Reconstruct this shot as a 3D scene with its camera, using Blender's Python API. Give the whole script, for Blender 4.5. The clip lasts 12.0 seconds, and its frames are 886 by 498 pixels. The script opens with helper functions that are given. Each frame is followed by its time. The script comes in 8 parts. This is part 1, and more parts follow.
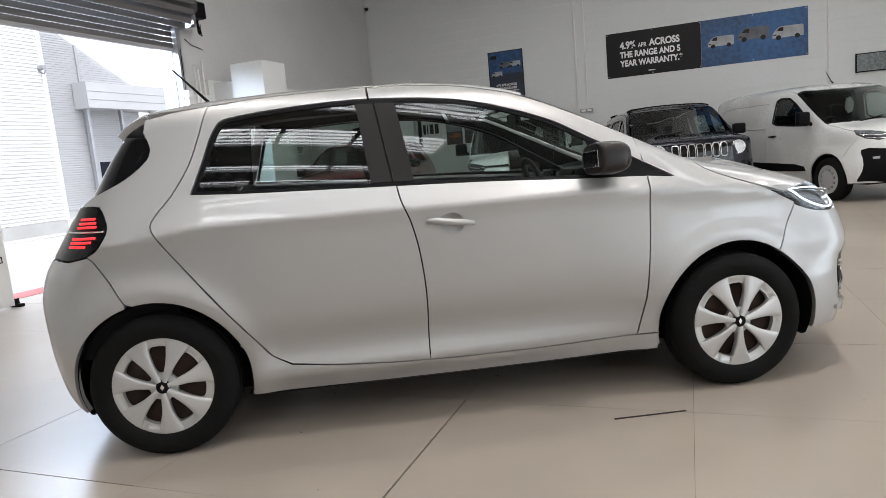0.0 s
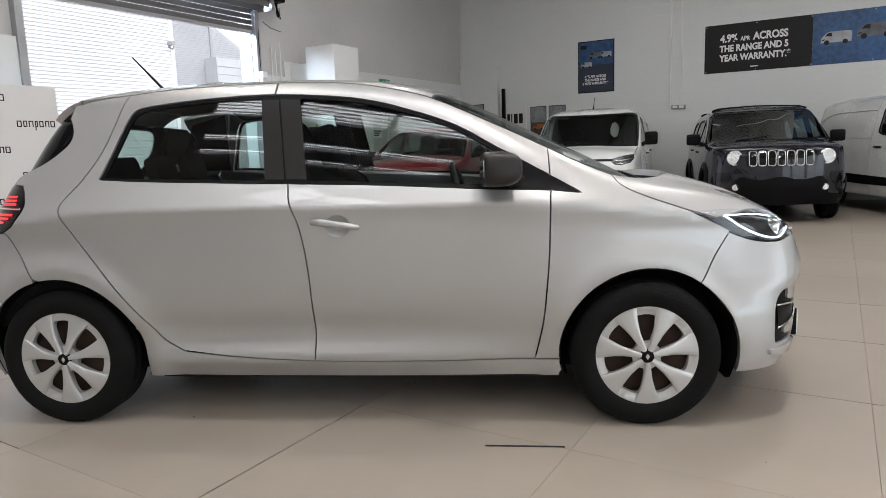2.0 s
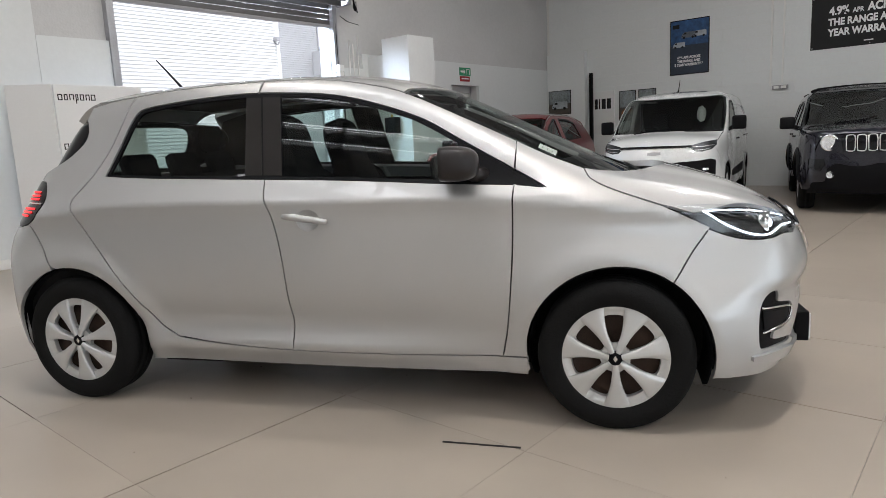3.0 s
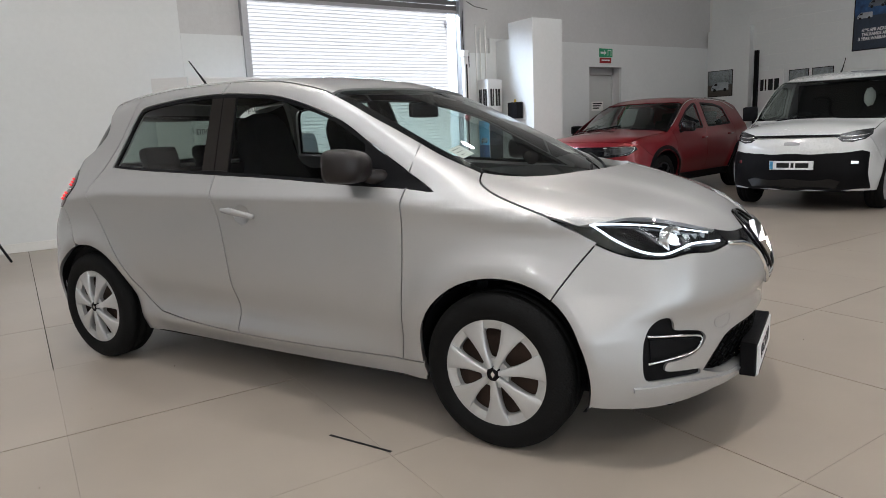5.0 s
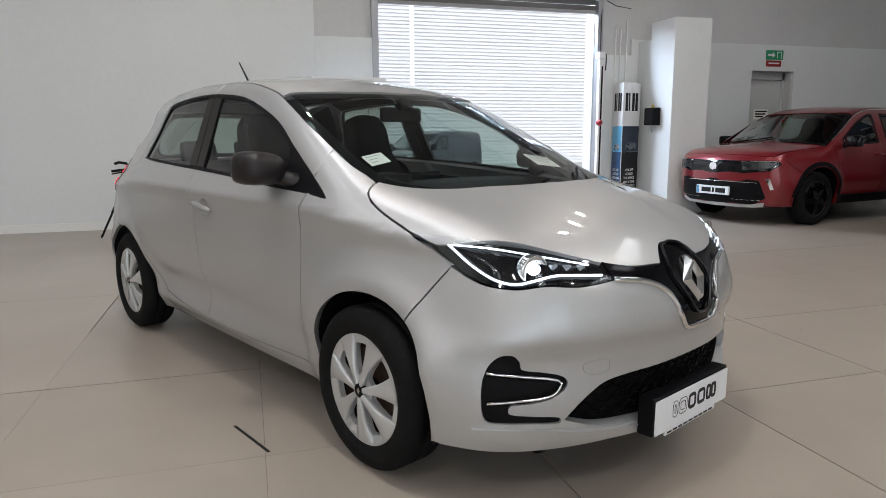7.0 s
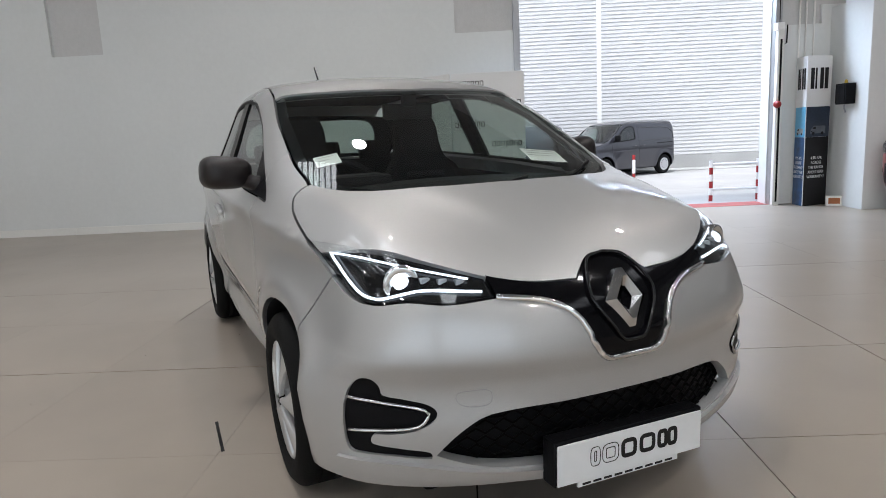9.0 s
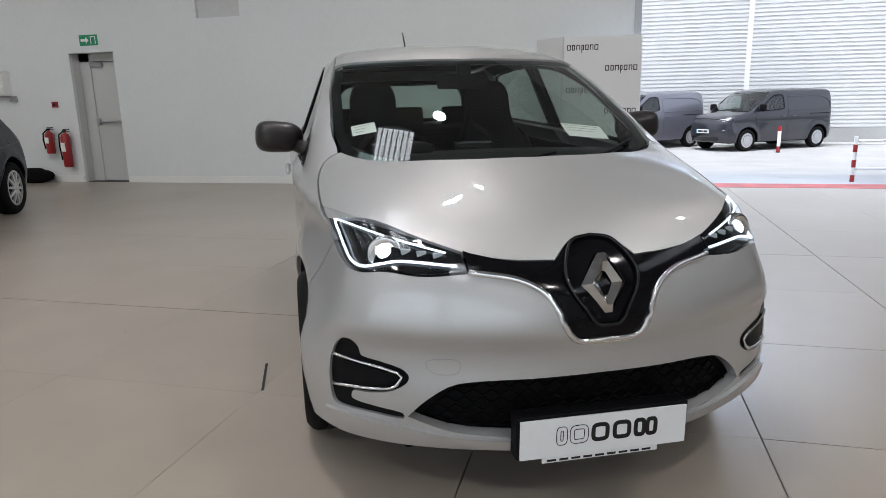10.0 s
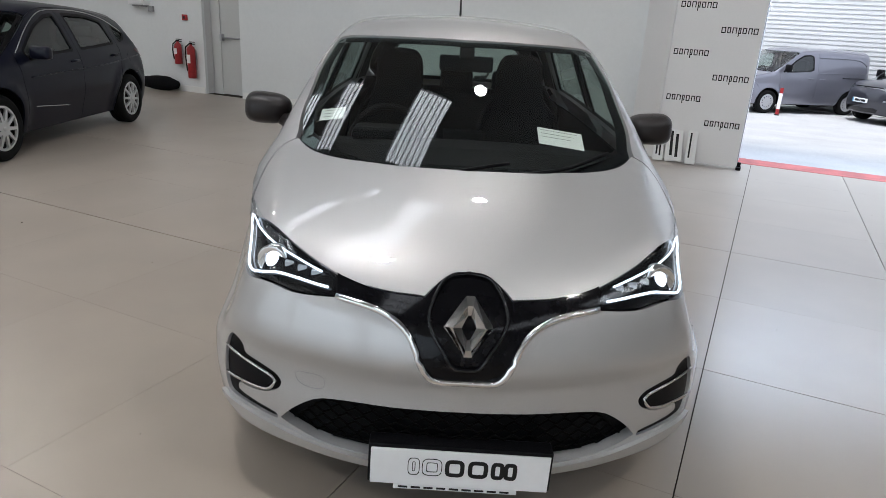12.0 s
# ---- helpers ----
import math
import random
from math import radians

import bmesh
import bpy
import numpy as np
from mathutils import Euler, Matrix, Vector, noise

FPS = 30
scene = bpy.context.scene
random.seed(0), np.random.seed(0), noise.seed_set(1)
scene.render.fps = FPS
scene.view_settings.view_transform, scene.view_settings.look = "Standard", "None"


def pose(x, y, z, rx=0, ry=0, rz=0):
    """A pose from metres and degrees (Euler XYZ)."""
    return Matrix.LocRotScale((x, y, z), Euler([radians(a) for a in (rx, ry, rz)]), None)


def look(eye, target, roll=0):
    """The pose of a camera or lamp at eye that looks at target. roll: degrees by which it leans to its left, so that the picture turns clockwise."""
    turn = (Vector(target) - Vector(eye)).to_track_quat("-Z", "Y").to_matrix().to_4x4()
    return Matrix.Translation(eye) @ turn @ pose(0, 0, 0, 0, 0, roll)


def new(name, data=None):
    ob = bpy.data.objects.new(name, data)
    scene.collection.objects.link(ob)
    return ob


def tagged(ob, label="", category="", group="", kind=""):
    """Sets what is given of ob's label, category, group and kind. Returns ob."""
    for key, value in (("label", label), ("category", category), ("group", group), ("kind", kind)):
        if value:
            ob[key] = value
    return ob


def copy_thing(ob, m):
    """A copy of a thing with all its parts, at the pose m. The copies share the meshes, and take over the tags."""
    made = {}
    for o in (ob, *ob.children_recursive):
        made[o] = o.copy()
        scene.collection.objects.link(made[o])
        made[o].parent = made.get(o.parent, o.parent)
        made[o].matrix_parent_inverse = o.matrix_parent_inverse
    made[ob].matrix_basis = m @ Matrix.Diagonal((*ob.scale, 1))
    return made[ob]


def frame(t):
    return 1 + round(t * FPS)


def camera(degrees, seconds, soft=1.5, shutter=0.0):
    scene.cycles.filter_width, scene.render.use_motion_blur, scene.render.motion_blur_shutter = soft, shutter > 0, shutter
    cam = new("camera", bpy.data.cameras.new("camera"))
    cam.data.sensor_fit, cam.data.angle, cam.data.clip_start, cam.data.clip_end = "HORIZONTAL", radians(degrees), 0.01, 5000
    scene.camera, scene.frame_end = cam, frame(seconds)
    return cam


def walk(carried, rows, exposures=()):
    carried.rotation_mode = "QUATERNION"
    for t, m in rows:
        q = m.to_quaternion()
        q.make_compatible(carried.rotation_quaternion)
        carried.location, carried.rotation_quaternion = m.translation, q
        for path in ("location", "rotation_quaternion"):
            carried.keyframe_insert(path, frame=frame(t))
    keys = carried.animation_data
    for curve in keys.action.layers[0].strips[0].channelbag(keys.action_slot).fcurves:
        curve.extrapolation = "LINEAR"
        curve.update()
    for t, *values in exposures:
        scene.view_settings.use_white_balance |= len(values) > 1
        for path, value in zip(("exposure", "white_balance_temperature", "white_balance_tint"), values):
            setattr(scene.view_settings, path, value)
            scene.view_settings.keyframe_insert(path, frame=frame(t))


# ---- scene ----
cam = camera(68.0, 12.0, soft=0.8)
PATH = [
    (0, (1.35, -3.426, 1.179), (0.639, -1.577, 0.902), -5.1),
    (0.5, (1.5, -3.291, 1.167), (0.715, -1.472, 0.887), -3.4),
    (1, (1.698, -3.149, 1.181), (0.842, -1.365, 0.891), -2.6),
    (1.5, (1.946, -3.064, 1.2), (0.979, -1.34, 0.894), -1.5),
    (2, (2.19, -2.912, 1.199), (1.168, -1.219, 0.899), -1.9),
    (2.5, (2.396, -2.704, 1.197), (1.205, -1.132, 0.861), -1.2),
    (3, (2.676, -2.55, 1.206), (1.389, -1.054, 0.881), -2.8),
    (3.2, (2.781, -2.492, 1.214), (1.456, -1.029, 0.892), -2.0),
    (4.8, (3.38, -1.728, 1.232), (1.729, -0.654, 0.883), -1.5),
    (5, (3.454, -1.648, 1.243), (1.801, -0.58, 0.885), -2.5),
    (5.5, (3.56, -1.382, 1.207), (1.884, -0.347, 0.859), -2.5),
    (6, (3.665, -1.09, 1.205), (1.897, -0.222, 0.862), -2.0),
    (6.5, (3.8, -0.84, 1.228), (1.943, -0.174, 0.898), -2.6),
    (6.7, (3.841, -0.735, 1.238), (1.973, -0.104, 0.906), -1.6),
    (8.3, (3.85, 0.135, 1.255), (1.884, 0.206, 0.892), -3.9),
    (8.5, (3.863, 0.209, 1.258), (1.893, 0.284, 0.923), -6.7),
    (9, (3.763, 0.483, 1.224), (1.793, 0.412, 0.882), -2.8),
    (9.5, (3.718, 0.665, 1.237), (1.762, 0.439, 0.883), -3.3),
    (10, (3.771, 0.921, 1.257), (1.877, 0.454, 0.815), -1.3),
    (10.5, (3.711, 1.103, 1.33), (1.851, 0.566, 0.827), -0.9),
    (11, (3.558, 1.248, 1.396), (1.786, 0.531, 0.807), -1.7),
    (11.5, (3.498, 1.372, 1.47), (1.758, 0.652, 0.795), -0.9),
    (12, (3.441, 1.555, 1.537), (1.728, 0.756, 0.881), 3.4),
]
walk(cam, [(t, look(eye, target, roll)) for t, eye, target, roll in PATH], [(0, 1.20, 6110, 11), (3.2, 1.18, 6110, 11), (5, 1.02, 6090, 11), (6.5, 0.92, 6050, 11), (9, 0.79, 5960, 10.5), (12, 0.82, 5840, 10)])


# ---- sky, sun and exposure ----
world = bpy.data.worlds.new("overcast_sky")
scene.world = world
world.use_nodes = True
wn = world.node_tree
sky = wn.nodes.new("ShaderNodeTexSky")
sky.sky_type, sky.sun_disc, sky.sun_elevation, sky.sun_rotation = "NISHITA", False, radians(69), radians(113)
sky.air_density, sky.dust_density, sky.ozone_density = 1.0, 4.0, 1.0
cloud = wn.nodes.new("ShaderNodeHueSaturation")
cloud.inputs["Saturation"].default_value, cloud.inputs["Value"].default_value = 0.22, 1.2
wn.links.new(sky.outputs["Color"], cloud.inputs["Color"])
wn.links.new(cloud.outputs["Color"], wn.nodes["Background"].inputs["Color"])
wn.nodes["Background"].inputs["Strength"].default_value = 0.15
sun = new("sun", bpy.data.lights.new("sun", "SUN"))
sun.data.energy, sun.data.angle, sun.data.color = 1.5, radians(14), (1.0, 0.96, 0.9)
sun.matrix_world = look((14, -6, 40), (0, 0, 0))
LAMP_WATT = 40.0
WINDOW_WATT = 17.0
SKYLIGHT_WATT = 8.5
OPENING_WATT = 190.0


# ---- materials ----
def nodes_of(name):
    m = bpy.data.materials.new(name)
    m.use_nodes = True
    t = m.node_tree
    return m, t, t.nodes["Principled BSDF"], lambda kind: t.nodes.new(kind)


def material(name, color, rough=0.5, metal=0.0, vary=0.06, scale=6.0, bump=0.0, bump_scale=60.0, coat=0.0, spec=0.5, rough_vary=0.08, tint=None, per_piece=0.0):
    """A surface with broad stains, fine grain and relief, in metres."""
    m, t, b, add = nodes_of(name)
    co = add("ShaderNodeTexCoord")
    big, fine = add("ShaderNodeTexNoise"), add("ShaderNodeTexNoise")
    big.inputs["Scale"].default_value, big.inputs["Detail"].default_value = scale * 0.25, 4
    fine.inputs["Scale"].default_value, fine.inputs["Detail"].default_value = scale * 6, 6
    for n in (big, fine):
        t.links.new(co.outputs["Object"], n.inputs["Vector"])
    both = add("ShaderNodeMath")
    both.operation = "MULTIPLY_ADD"
    both.inputs[1].default_value, both.inputs[2].default_value = 0.4, 0.0
    t.links.new(fine.outputs["Fac"], both.inputs[0])
    total = add("ShaderNodeMath")
    total.operation = "MULTIPLY_ADD"
    total.inputs[1].default_value = 0.6
    t.links.new(big.outputs["Fac"], total.inputs[0])
    t.links.new(both.outputs[0], total.inputs[2])
    ramp = add("ShaderNodeMix")
    ramp.data_type = "RGBA"
    dark = [c * (1 - vary) for c in color]
    light = [min(1, c * (1 + vary)) for c in (tint or color)]
    ramp.inputs["A"].default_value, ramp.inputs["B"].default_value = (*dark, 1), (*light, 1)
    spread = add("ShaderNodeMapRange")
    spread.inputs["From Min"].default_value, spread.inputs["From Max"].default_value = 0.35, 0.65
    t.links.new(total.outputs[0], spread.inputs["Value"])
    t.links.new(spread.outputs["Result"], ramp.inputs["Factor"])
    out = ramp.outputs["Result"]
    if per_piece:
        info, hsv, rng = add("ShaderNodeObjectInfo"), add("ShaderNodeHueSaturation"), add("ShaderNodeMapRange")
        rng.inputs["To Min"].default_value, rng.inputs["To Max"].default_value = 1 - per_piece, 1 + per_piece
        t.links.new(info.outputs["Random"], rng.inputs["Value"])
        t.links.new(rng.outputs["Result"], hsv.inputs["Value"])
        t.links.new(out, hsv.inputs["Color"])
        out = hsv.outputs["Color"]
    t.links.new(out, b.inputs["Base Color"])
    rr = add("ShaderNodeMapRange")
    rr.inputs["From Min"].default_value, rr.inputs["From Max"].default_value = 0.3, 0.7
    rr.inputs["To Min"].default_value, rr.inputs["To Max"].default_value = max(0.02, rough - rough_vary), min(1, rough + rough_vary)
    t.links.new(total.outputs[0], rr.inputs["Value"])
    t.links.new(rr.outputs["Result"], b.inputs["Roughness"])
    b.inputs["Metallic"].default_value, b.inputs["Coat Weight"].default_value, b.inputs["Specular IOR Level"].default_value = metal, coat, spec
    b.inputs["Coat Roughness"].default_value = 0.03
    if bump:
        bn, bt = add("ShaderNodeTexNoise"), add("ShaderNodeBump")
        bn.inputs["Scale"].default_value, bn.inputs["Detail"].default_value = bump_scale, 5
        bt.inputs["Strength"].default_value, bt.inputs["Distance"].default_value = bump, 0.01
        t.links.new(co.outputs["Object"], bn.inputs["Vector"])
        t.links.new(bn.outputs["Fac"], bt.inputs["Height"])
        t.links.new(bt.outputs["Normal"], b.inputs["Normal"])
    return m


def car_paint(name, color, metal=0.55, rough=0.32, flake=0.05, coat=1.0, spec=0.5):
    m, t, b, add = nodes_of(name)
    co, fl, bg = add("ShaderNodeTexCoord"), add("ShaderNodeTexVoronoi"), add("ShaderNodeTexNoise")
    fl.inputs["Scale"].default_value = 900
    bg.inputs["Scale"].default_value, bg.inputs["Detail"].default_value = 2.0, 3
    mix, rg = add("ShaderNodeMix"), add("ShaderNodeMapRange")
    mix.data_type = "RGBA"
    mix.inputs["A"].default_value = (*[c * (1 - flake) for c in color], 1)
    mix.inputs["B"].default_value = (*[min(1, c * (1 + flake)) for c in color], 1)
    t.links.new(co.outputs["Object"], fl.inputs["Vector"])
    t.links.new(co.outputs["Object"], bg.inputs["Vector"])
    t.links.new(fl.outputs["Color"], mix.inputs["Factor"])
    t.links.new(mix.outputs["Result"], b.inputs["Base Color"])
    rg.inputs["To Min"].default_value, rg.inputs["To Max"].default_value = rough - 0.03, rough + 0.04
    t.links.new(bg.outputs["Fac"], rg.inputs["Value"])
    t.links.new(rg.outputs["Result"], b.inputs["Roughness"])
    b.inputs["Metallic"].default_value = metal
    b.inputs["Coat Weight"].default_value, b.inputs["Coat Roughness"].default_value, b.inputs["Specular IOR Level"].default_value = coat, 0.02, spec
    return m


def glass(name, tint, alpha_mix=0.25, rough=0.0):
    """Thin window glass: clear towards the eye, glossy at a slant."""
    m, t, b, add = nodes_of(name)
    t.nodes.remove(b)
    tr, gl, mx, fr = add("ShaderNodeBsdfTransparent"), add("ShaderNodeBsdfGlossy"), add("ShaderNodeMixShader"), add("ShaderNodeLayerWeight")
    steep = add("ShaderNodeMath")
    steep.operation = "POWER"
    steep.inputs[1].default_value = 4.0
    tr.inputs["Color"].default_value = (*tint, 1)
    gl.inputs["Roughness"].default_value = rough
    boost = add("ShaderNodeMath")
    boost.operation = "MULTIPLY_ADD"
    boost.inputs[1].default_value, boost.inputs[2].default_value = 0.8, alpha_mix + 0.04
    t.links.new(fr.outputs["Facing"], steep.inputs[0])
    t.links.new(steep.outputs[0], boost.inputs[0])
    t.links.new(boost.outputs[0], mx.inputs["Fac"])
    t.links.new(tr.outputs[0], mx.inputs[1])
    t.links.new(gl.outputs[0], mx.inputs[2])
    t.links.new(mx.outputs[0], t.nodes["Material Output"].inputs["Surface"])
    return m


def glow(name, color, strength):
    m, t, b, add = nodes_of(name)
    b.inputs["Base Color"].default_value = (*color, 1)
    b.inputs["Emission Color"].default_value, b.inputs["Emission Strength"].default_value = (*color, 1), strength
    return m


def floor_material():
    """Pale beige polished screed tiles with scuffs, dull patches and grime."""
    m, t, b, add = nodes_of("polished_floor")
    co, info = add("ShaderNodeTexCoord"), add("ShaderNodeObjectInfo")
    geo = add("ShaderNodeNewGeometry")
    cloud, fine, scuff = add("ShaderNodeTexNoise"), add("ShaderNodeTexNoise"), add("ShaderNodeTexNoise")
    cloud.inputs["Scale"].default_value, cloud.inputs["Detail"].default_value = 1.1, 4
    fine.inputs["Scale"].default_value, fine.inputs["Detail"].default_value = 3.2, 2
    scuff.inputs["Scale"].default_value, scuff.inputs["Detail"].default_value = 1.3, 3
    for n in (cloud, fine, scuff):
        t.links.new(geo.outputs["Position"], n.inputs["Vector"])
    mix, mix2, hsv, rng = add("ShaderNodeMix"), add("ShaderNodeMix"), add("ShaderNodeHueSaturation"), add("ShaderNodeMapRange")
    mix.data_type = mix2.data_type = "RGBA"
    mix.inputs["A"].default_value, mix.inputs["B"].default_value = (0.290, 0.248, 0.206, 1), (0.392, 0.345, 0.290, 1)
    t.links.new(cloud.outputs["Fac"], mix.inputs["Factor"])
    grime = add("ShaderNodeMapRange")
    grime.inputs["From Min"].default_value, grime.inputs["From Max"].default_value = 0.25, 0.75
    grime.inputs["To Max"].default_value = 0.16
    t.links.new(fine.outputs["Fac"], grime.inputs["Value"])
    t.links.new(grime.outputs["Result"], mix2.inputs["Factor"])
    t.links.new(mix.outputs["Result"], mix2.inputs["A"])
    mix2.inputs["B"].default_value = (0.25, 0.23, 0.21, 1)
    rng.inputs["To Min"].default_value, rng.inputs["To Max"].default_value = 0.97, 1.03
    t.links.new(info.outputs["Random"], rng.inputs["Value"])
    t.links.new(rng.outputs["Result"], hsv.inputs["Value"])
    t.links.new(mix2.outputs["Result"], hsv.inputs["Color"])
    t.links.new(hsv.outputs["Color"], b.inputs["Base Color"])
    rr = add("ShaderNodeMapRange")
    rr.inputs["From Min"].default_value, rr.inputs["From Max"].default_value = 0.3, 0.7
    rr.inputs["To Min"].default_value, rr.inputs["To Max"].default_value = 0.285, 0.31
    t.links.new(scuff.outputs["Fac"], rr.inputs["Value"])
    t.links.new(rr.outputs["Result"], b.inputs["Roughness"])
    b.inputs["Specular IOR Level"].default_value = 0.45
    return m


FLOOR = floor_material()
GROUT_WHITE = material("painted_mortar", (0.68, 0.68, 0.66), 0.7, vary=0.04)
GROUT = material("floor_joint", (0.04, 0.034, 0.028), 0.85, spec=0.1)
WALL_WHITE = material("white_wall_paint", (0.695, 0.715, 0.715), 0.55, vary=0.03, scale=3, bump=0.08, bump_scale=25)
WALL_GREY = material("grey_painted_blockwork", (0.57, 0.57, 0.57), 0.7, vary=0.05, scale=3, bump=0.3, bump_scale=40)
TRIM_WHITE = material("white_gloss_trim", (0.76, 0.76, 0.74), 0.35, vary=0.03)
CEILING = material("grey_ceiling_sheet", (0.28, 0.28, 0.28), 0.7, vary=0.05)
STEEL_GREY = material("galvanised_steel", (0.42, 0.43, 0.45), 0.4, 0.8, vary=0.12, scale=10)
SHUTTER = material("shutter_slat_grey", (0.13, 0.125, 0.125), 0.5, 0.3, vary=0.1, scale=8)
BLACK_PLASTIC = material("black_plastic", (0.005, 0.005, 0.006), 0.45, vary=0.2, spec=0.10, bump=0.15, bump_scale=300)
GREY_PLASTIC = material("grey_plastic", (0.30, 0.30, 0.31), 0.5, vary=0.06)
GLOSS_BLACK = material("gloss_black", (0.005, 0.005, 0.006), 0.05, vary=0.1, coat=0.15, spec=0.35, rough_vary=0.02)
MIRROR_SHELL = material("dark_grey_textured_plastic", (0.017, 0.014, 0.014), 0.36, spec=0.35, vary=0.1, bump=0.1, bump_scale=400)
RUBBER = material("tyre_rubber", (0.007, 0.007, 0.007), 0.75, spec=0.12, vary=0.15, scale=12, bump=0.3, bump_scale=120)
CABIN = material("dark_cabin_cloth", (0.006, 0.006, 0.007), 0.85, spec=0.08, vary=0.2, scale=20, bump=0.4, bump_scale=500)
CABIN_HARD = material("dark_cabin_plastic", (0.007, 0.007, 0.008), 0.55, spec=0.1, vary=0.15, bump=0.2, bump_scale=300)
CHROME = material("chrome", (0.78, 0.78, 0.78), 0.07, 1.0, vary=0.02, rough_vary=0.02)
SATIN_SILVER = material("silver_wheel_paint", (0.54, 0.54, 0.535), 0.34, 0.45, vary=0.02, coat=0.2, rough_vary=0.02)
RUST = material("rusty_brake_steel", (0.045, 0.026, 0.018), 0.75, 0.3, vary=0.5, scale=30)
SILVER = car_paint("champagne_silver_paint", (0.47, 0.47, 0.468), 0.58, 0.46, flake=0.12)
WHITE_PAINT = material("white_car_paint", (0.66, 0.67, 0.67), 0.25, vary=0.02, coat=1.0)
RED_PAINT = car_paint("deep_red_paint", (0.19, 0.005, 0.011), 0.35, 0.3)
DARK_PAINT = car_paint("dark_grey_paint", (0.006, 0.007, 0.015), 0.1, 0.3, coat=0.2, spec=0.15)
BLACK_PAINT = car_paint("black_paint", (0.012, 0.012, 0.02), 0.3, 0.25, coat=0.9, spec=0.25)
YARD_PAINT = car_paint("charcoal_paint", (0.022, 0.022, 0.03), 0.4, 0.3)
GREY_PAINT = car_paint("mid_grey_paint", (0.19, 0.19, 0.225), 0.5, 0.3)
GLASS = glass("car_window_glass", (0.70, 0.79, 0.76), 0.03)
PRIVACY = glass("dark_car_window_glass", (0.52, 0.60, 0.57), 0.06)
LAMP_COVER = glass("clear_lamp_cover", (0.93, 0.95, 0.96), 0.02)
DRL = glow("daytime_light", (0.86, 0.93, 1.0), 1.15)
LENS_LIT = glow("lit_headlamp_lens", (0.88, 0.95, 1.0), 2.5)
TAIL_RED = glow("tail_light_red", (0.75, 0.03, 0.035), 0.6)
RED = material("red_paint", (0.30, 0.016, 0.018), 0.4, vary=0.1)
WHITE = material("white_plastic", (0.8, 0.8, 0.8), 0.4, vary=0.02)
PLATE_WHITE = material("white_number_plate", (0.75, 0.76, 0.77), 0.3, vary=0.03)
PAPER = material("white_paper", (0.78, 0.78, 0.75), 0.8, vary=0.03)
INK = material("black_print", (0.008, 0.008, 0.009), 0.5, spec=0.3, vary=0.1)
FAINT_INK = material("pale_grey_print", (0.30, 0.30, 0.28), 0.6, vary=0.3, scale=40)
INK_WHITE = material("white_print", (0.78, 0.78, 0.78), 0.5, vary=0.02)
GREEN = material("exit_sign_green", (0.02, 0.28, 0.13), 0.4, vary=0.06)
BLUE = material("blue_print", (0.03, 0.17, 0.36), 0.35, vary=0.25, scale=4, tint=(0.10, 0.32, 0.52))
BOARD = material("white_display_board", (0.70, 0.70, 0.70), 0.4, vary=0.02)
CONCRETE = material("yard_concrete", (0.36, 0.355, 0.35), 0.85, vary=0.12, scale=4, bump=0.2, bump_scale=80)
CLADDING = material("white_profiled_cladding", (0.62, 0.62, 0.615), 0.4, vary=0.04, scale=2)
SHED = material("grey_white_sheet_cladding", (0.38, 0.385, 0.39), 0.45, vary=0.06, scale=2)
DOOR_GREY = material("grey_painted_door", (0.52, 0.53, 0.52), 0.45, vary=0.03)


# ---- mesh helpers ----
def part(name, bm, mat, parent=None, label="", smooth=False):
    """Links a bmesh as one mesh object under a thing or a part."""
    me = bpy.data.meshes.new(name)
    bm.to_mesh(me)
    bm.free()
    if smooth:
        for p in me.polygons:
            p.use_smooth = True
    for mm in (mat if isinstance(mat, (list, tuple)) else [mat]):
        me.materials.append(mm)
    ob = new(name, me)
    ob.parent = parent
    if label:
        ob["label"] = label
    return ob


def thing(name, label, category, at=None, group="", kind=""):
    ob = new(name)
    ob.empty_display_size = 0.1
    if at is not None:
        ob.matrix_world = at
    return tagged(ob, label, category, group, kind)


def box(bm, x0, x1, y0, y1, z0, z1, bevel=0.0, m=None):
    vs = bmesh.ops.create_cube(bm, size=1.0)["verts"]
    for v in vs:
        v.co = Vector(((x0 + x1) / 2 + v.co.x * (x1 - x0), (y0 + y1) / 2 + v.co.y * (y1 - y0), (z0 + z1) / 2 + v.co.z * (z1 - z0)))
    if bevel:
        es = list({e for v in vs for e in v.link_edges})
        vs = list({v for f in bmesh.ops.bevel(bm, geom=es, offset=bevel, segments=2, affect="EDGES", profile=0.6)["faces"] for v in f.verts} | {v for v in vs if v.is_valid})
    if m is not None:
        bmesh.ops.transform(bm, matrix=m, verts=[v for v in vs if v.is_valid])
    return vs


def boxed(*args, **kw):
    bm = bmesh.new()
    box(bm, *args, **kw)
    return bm


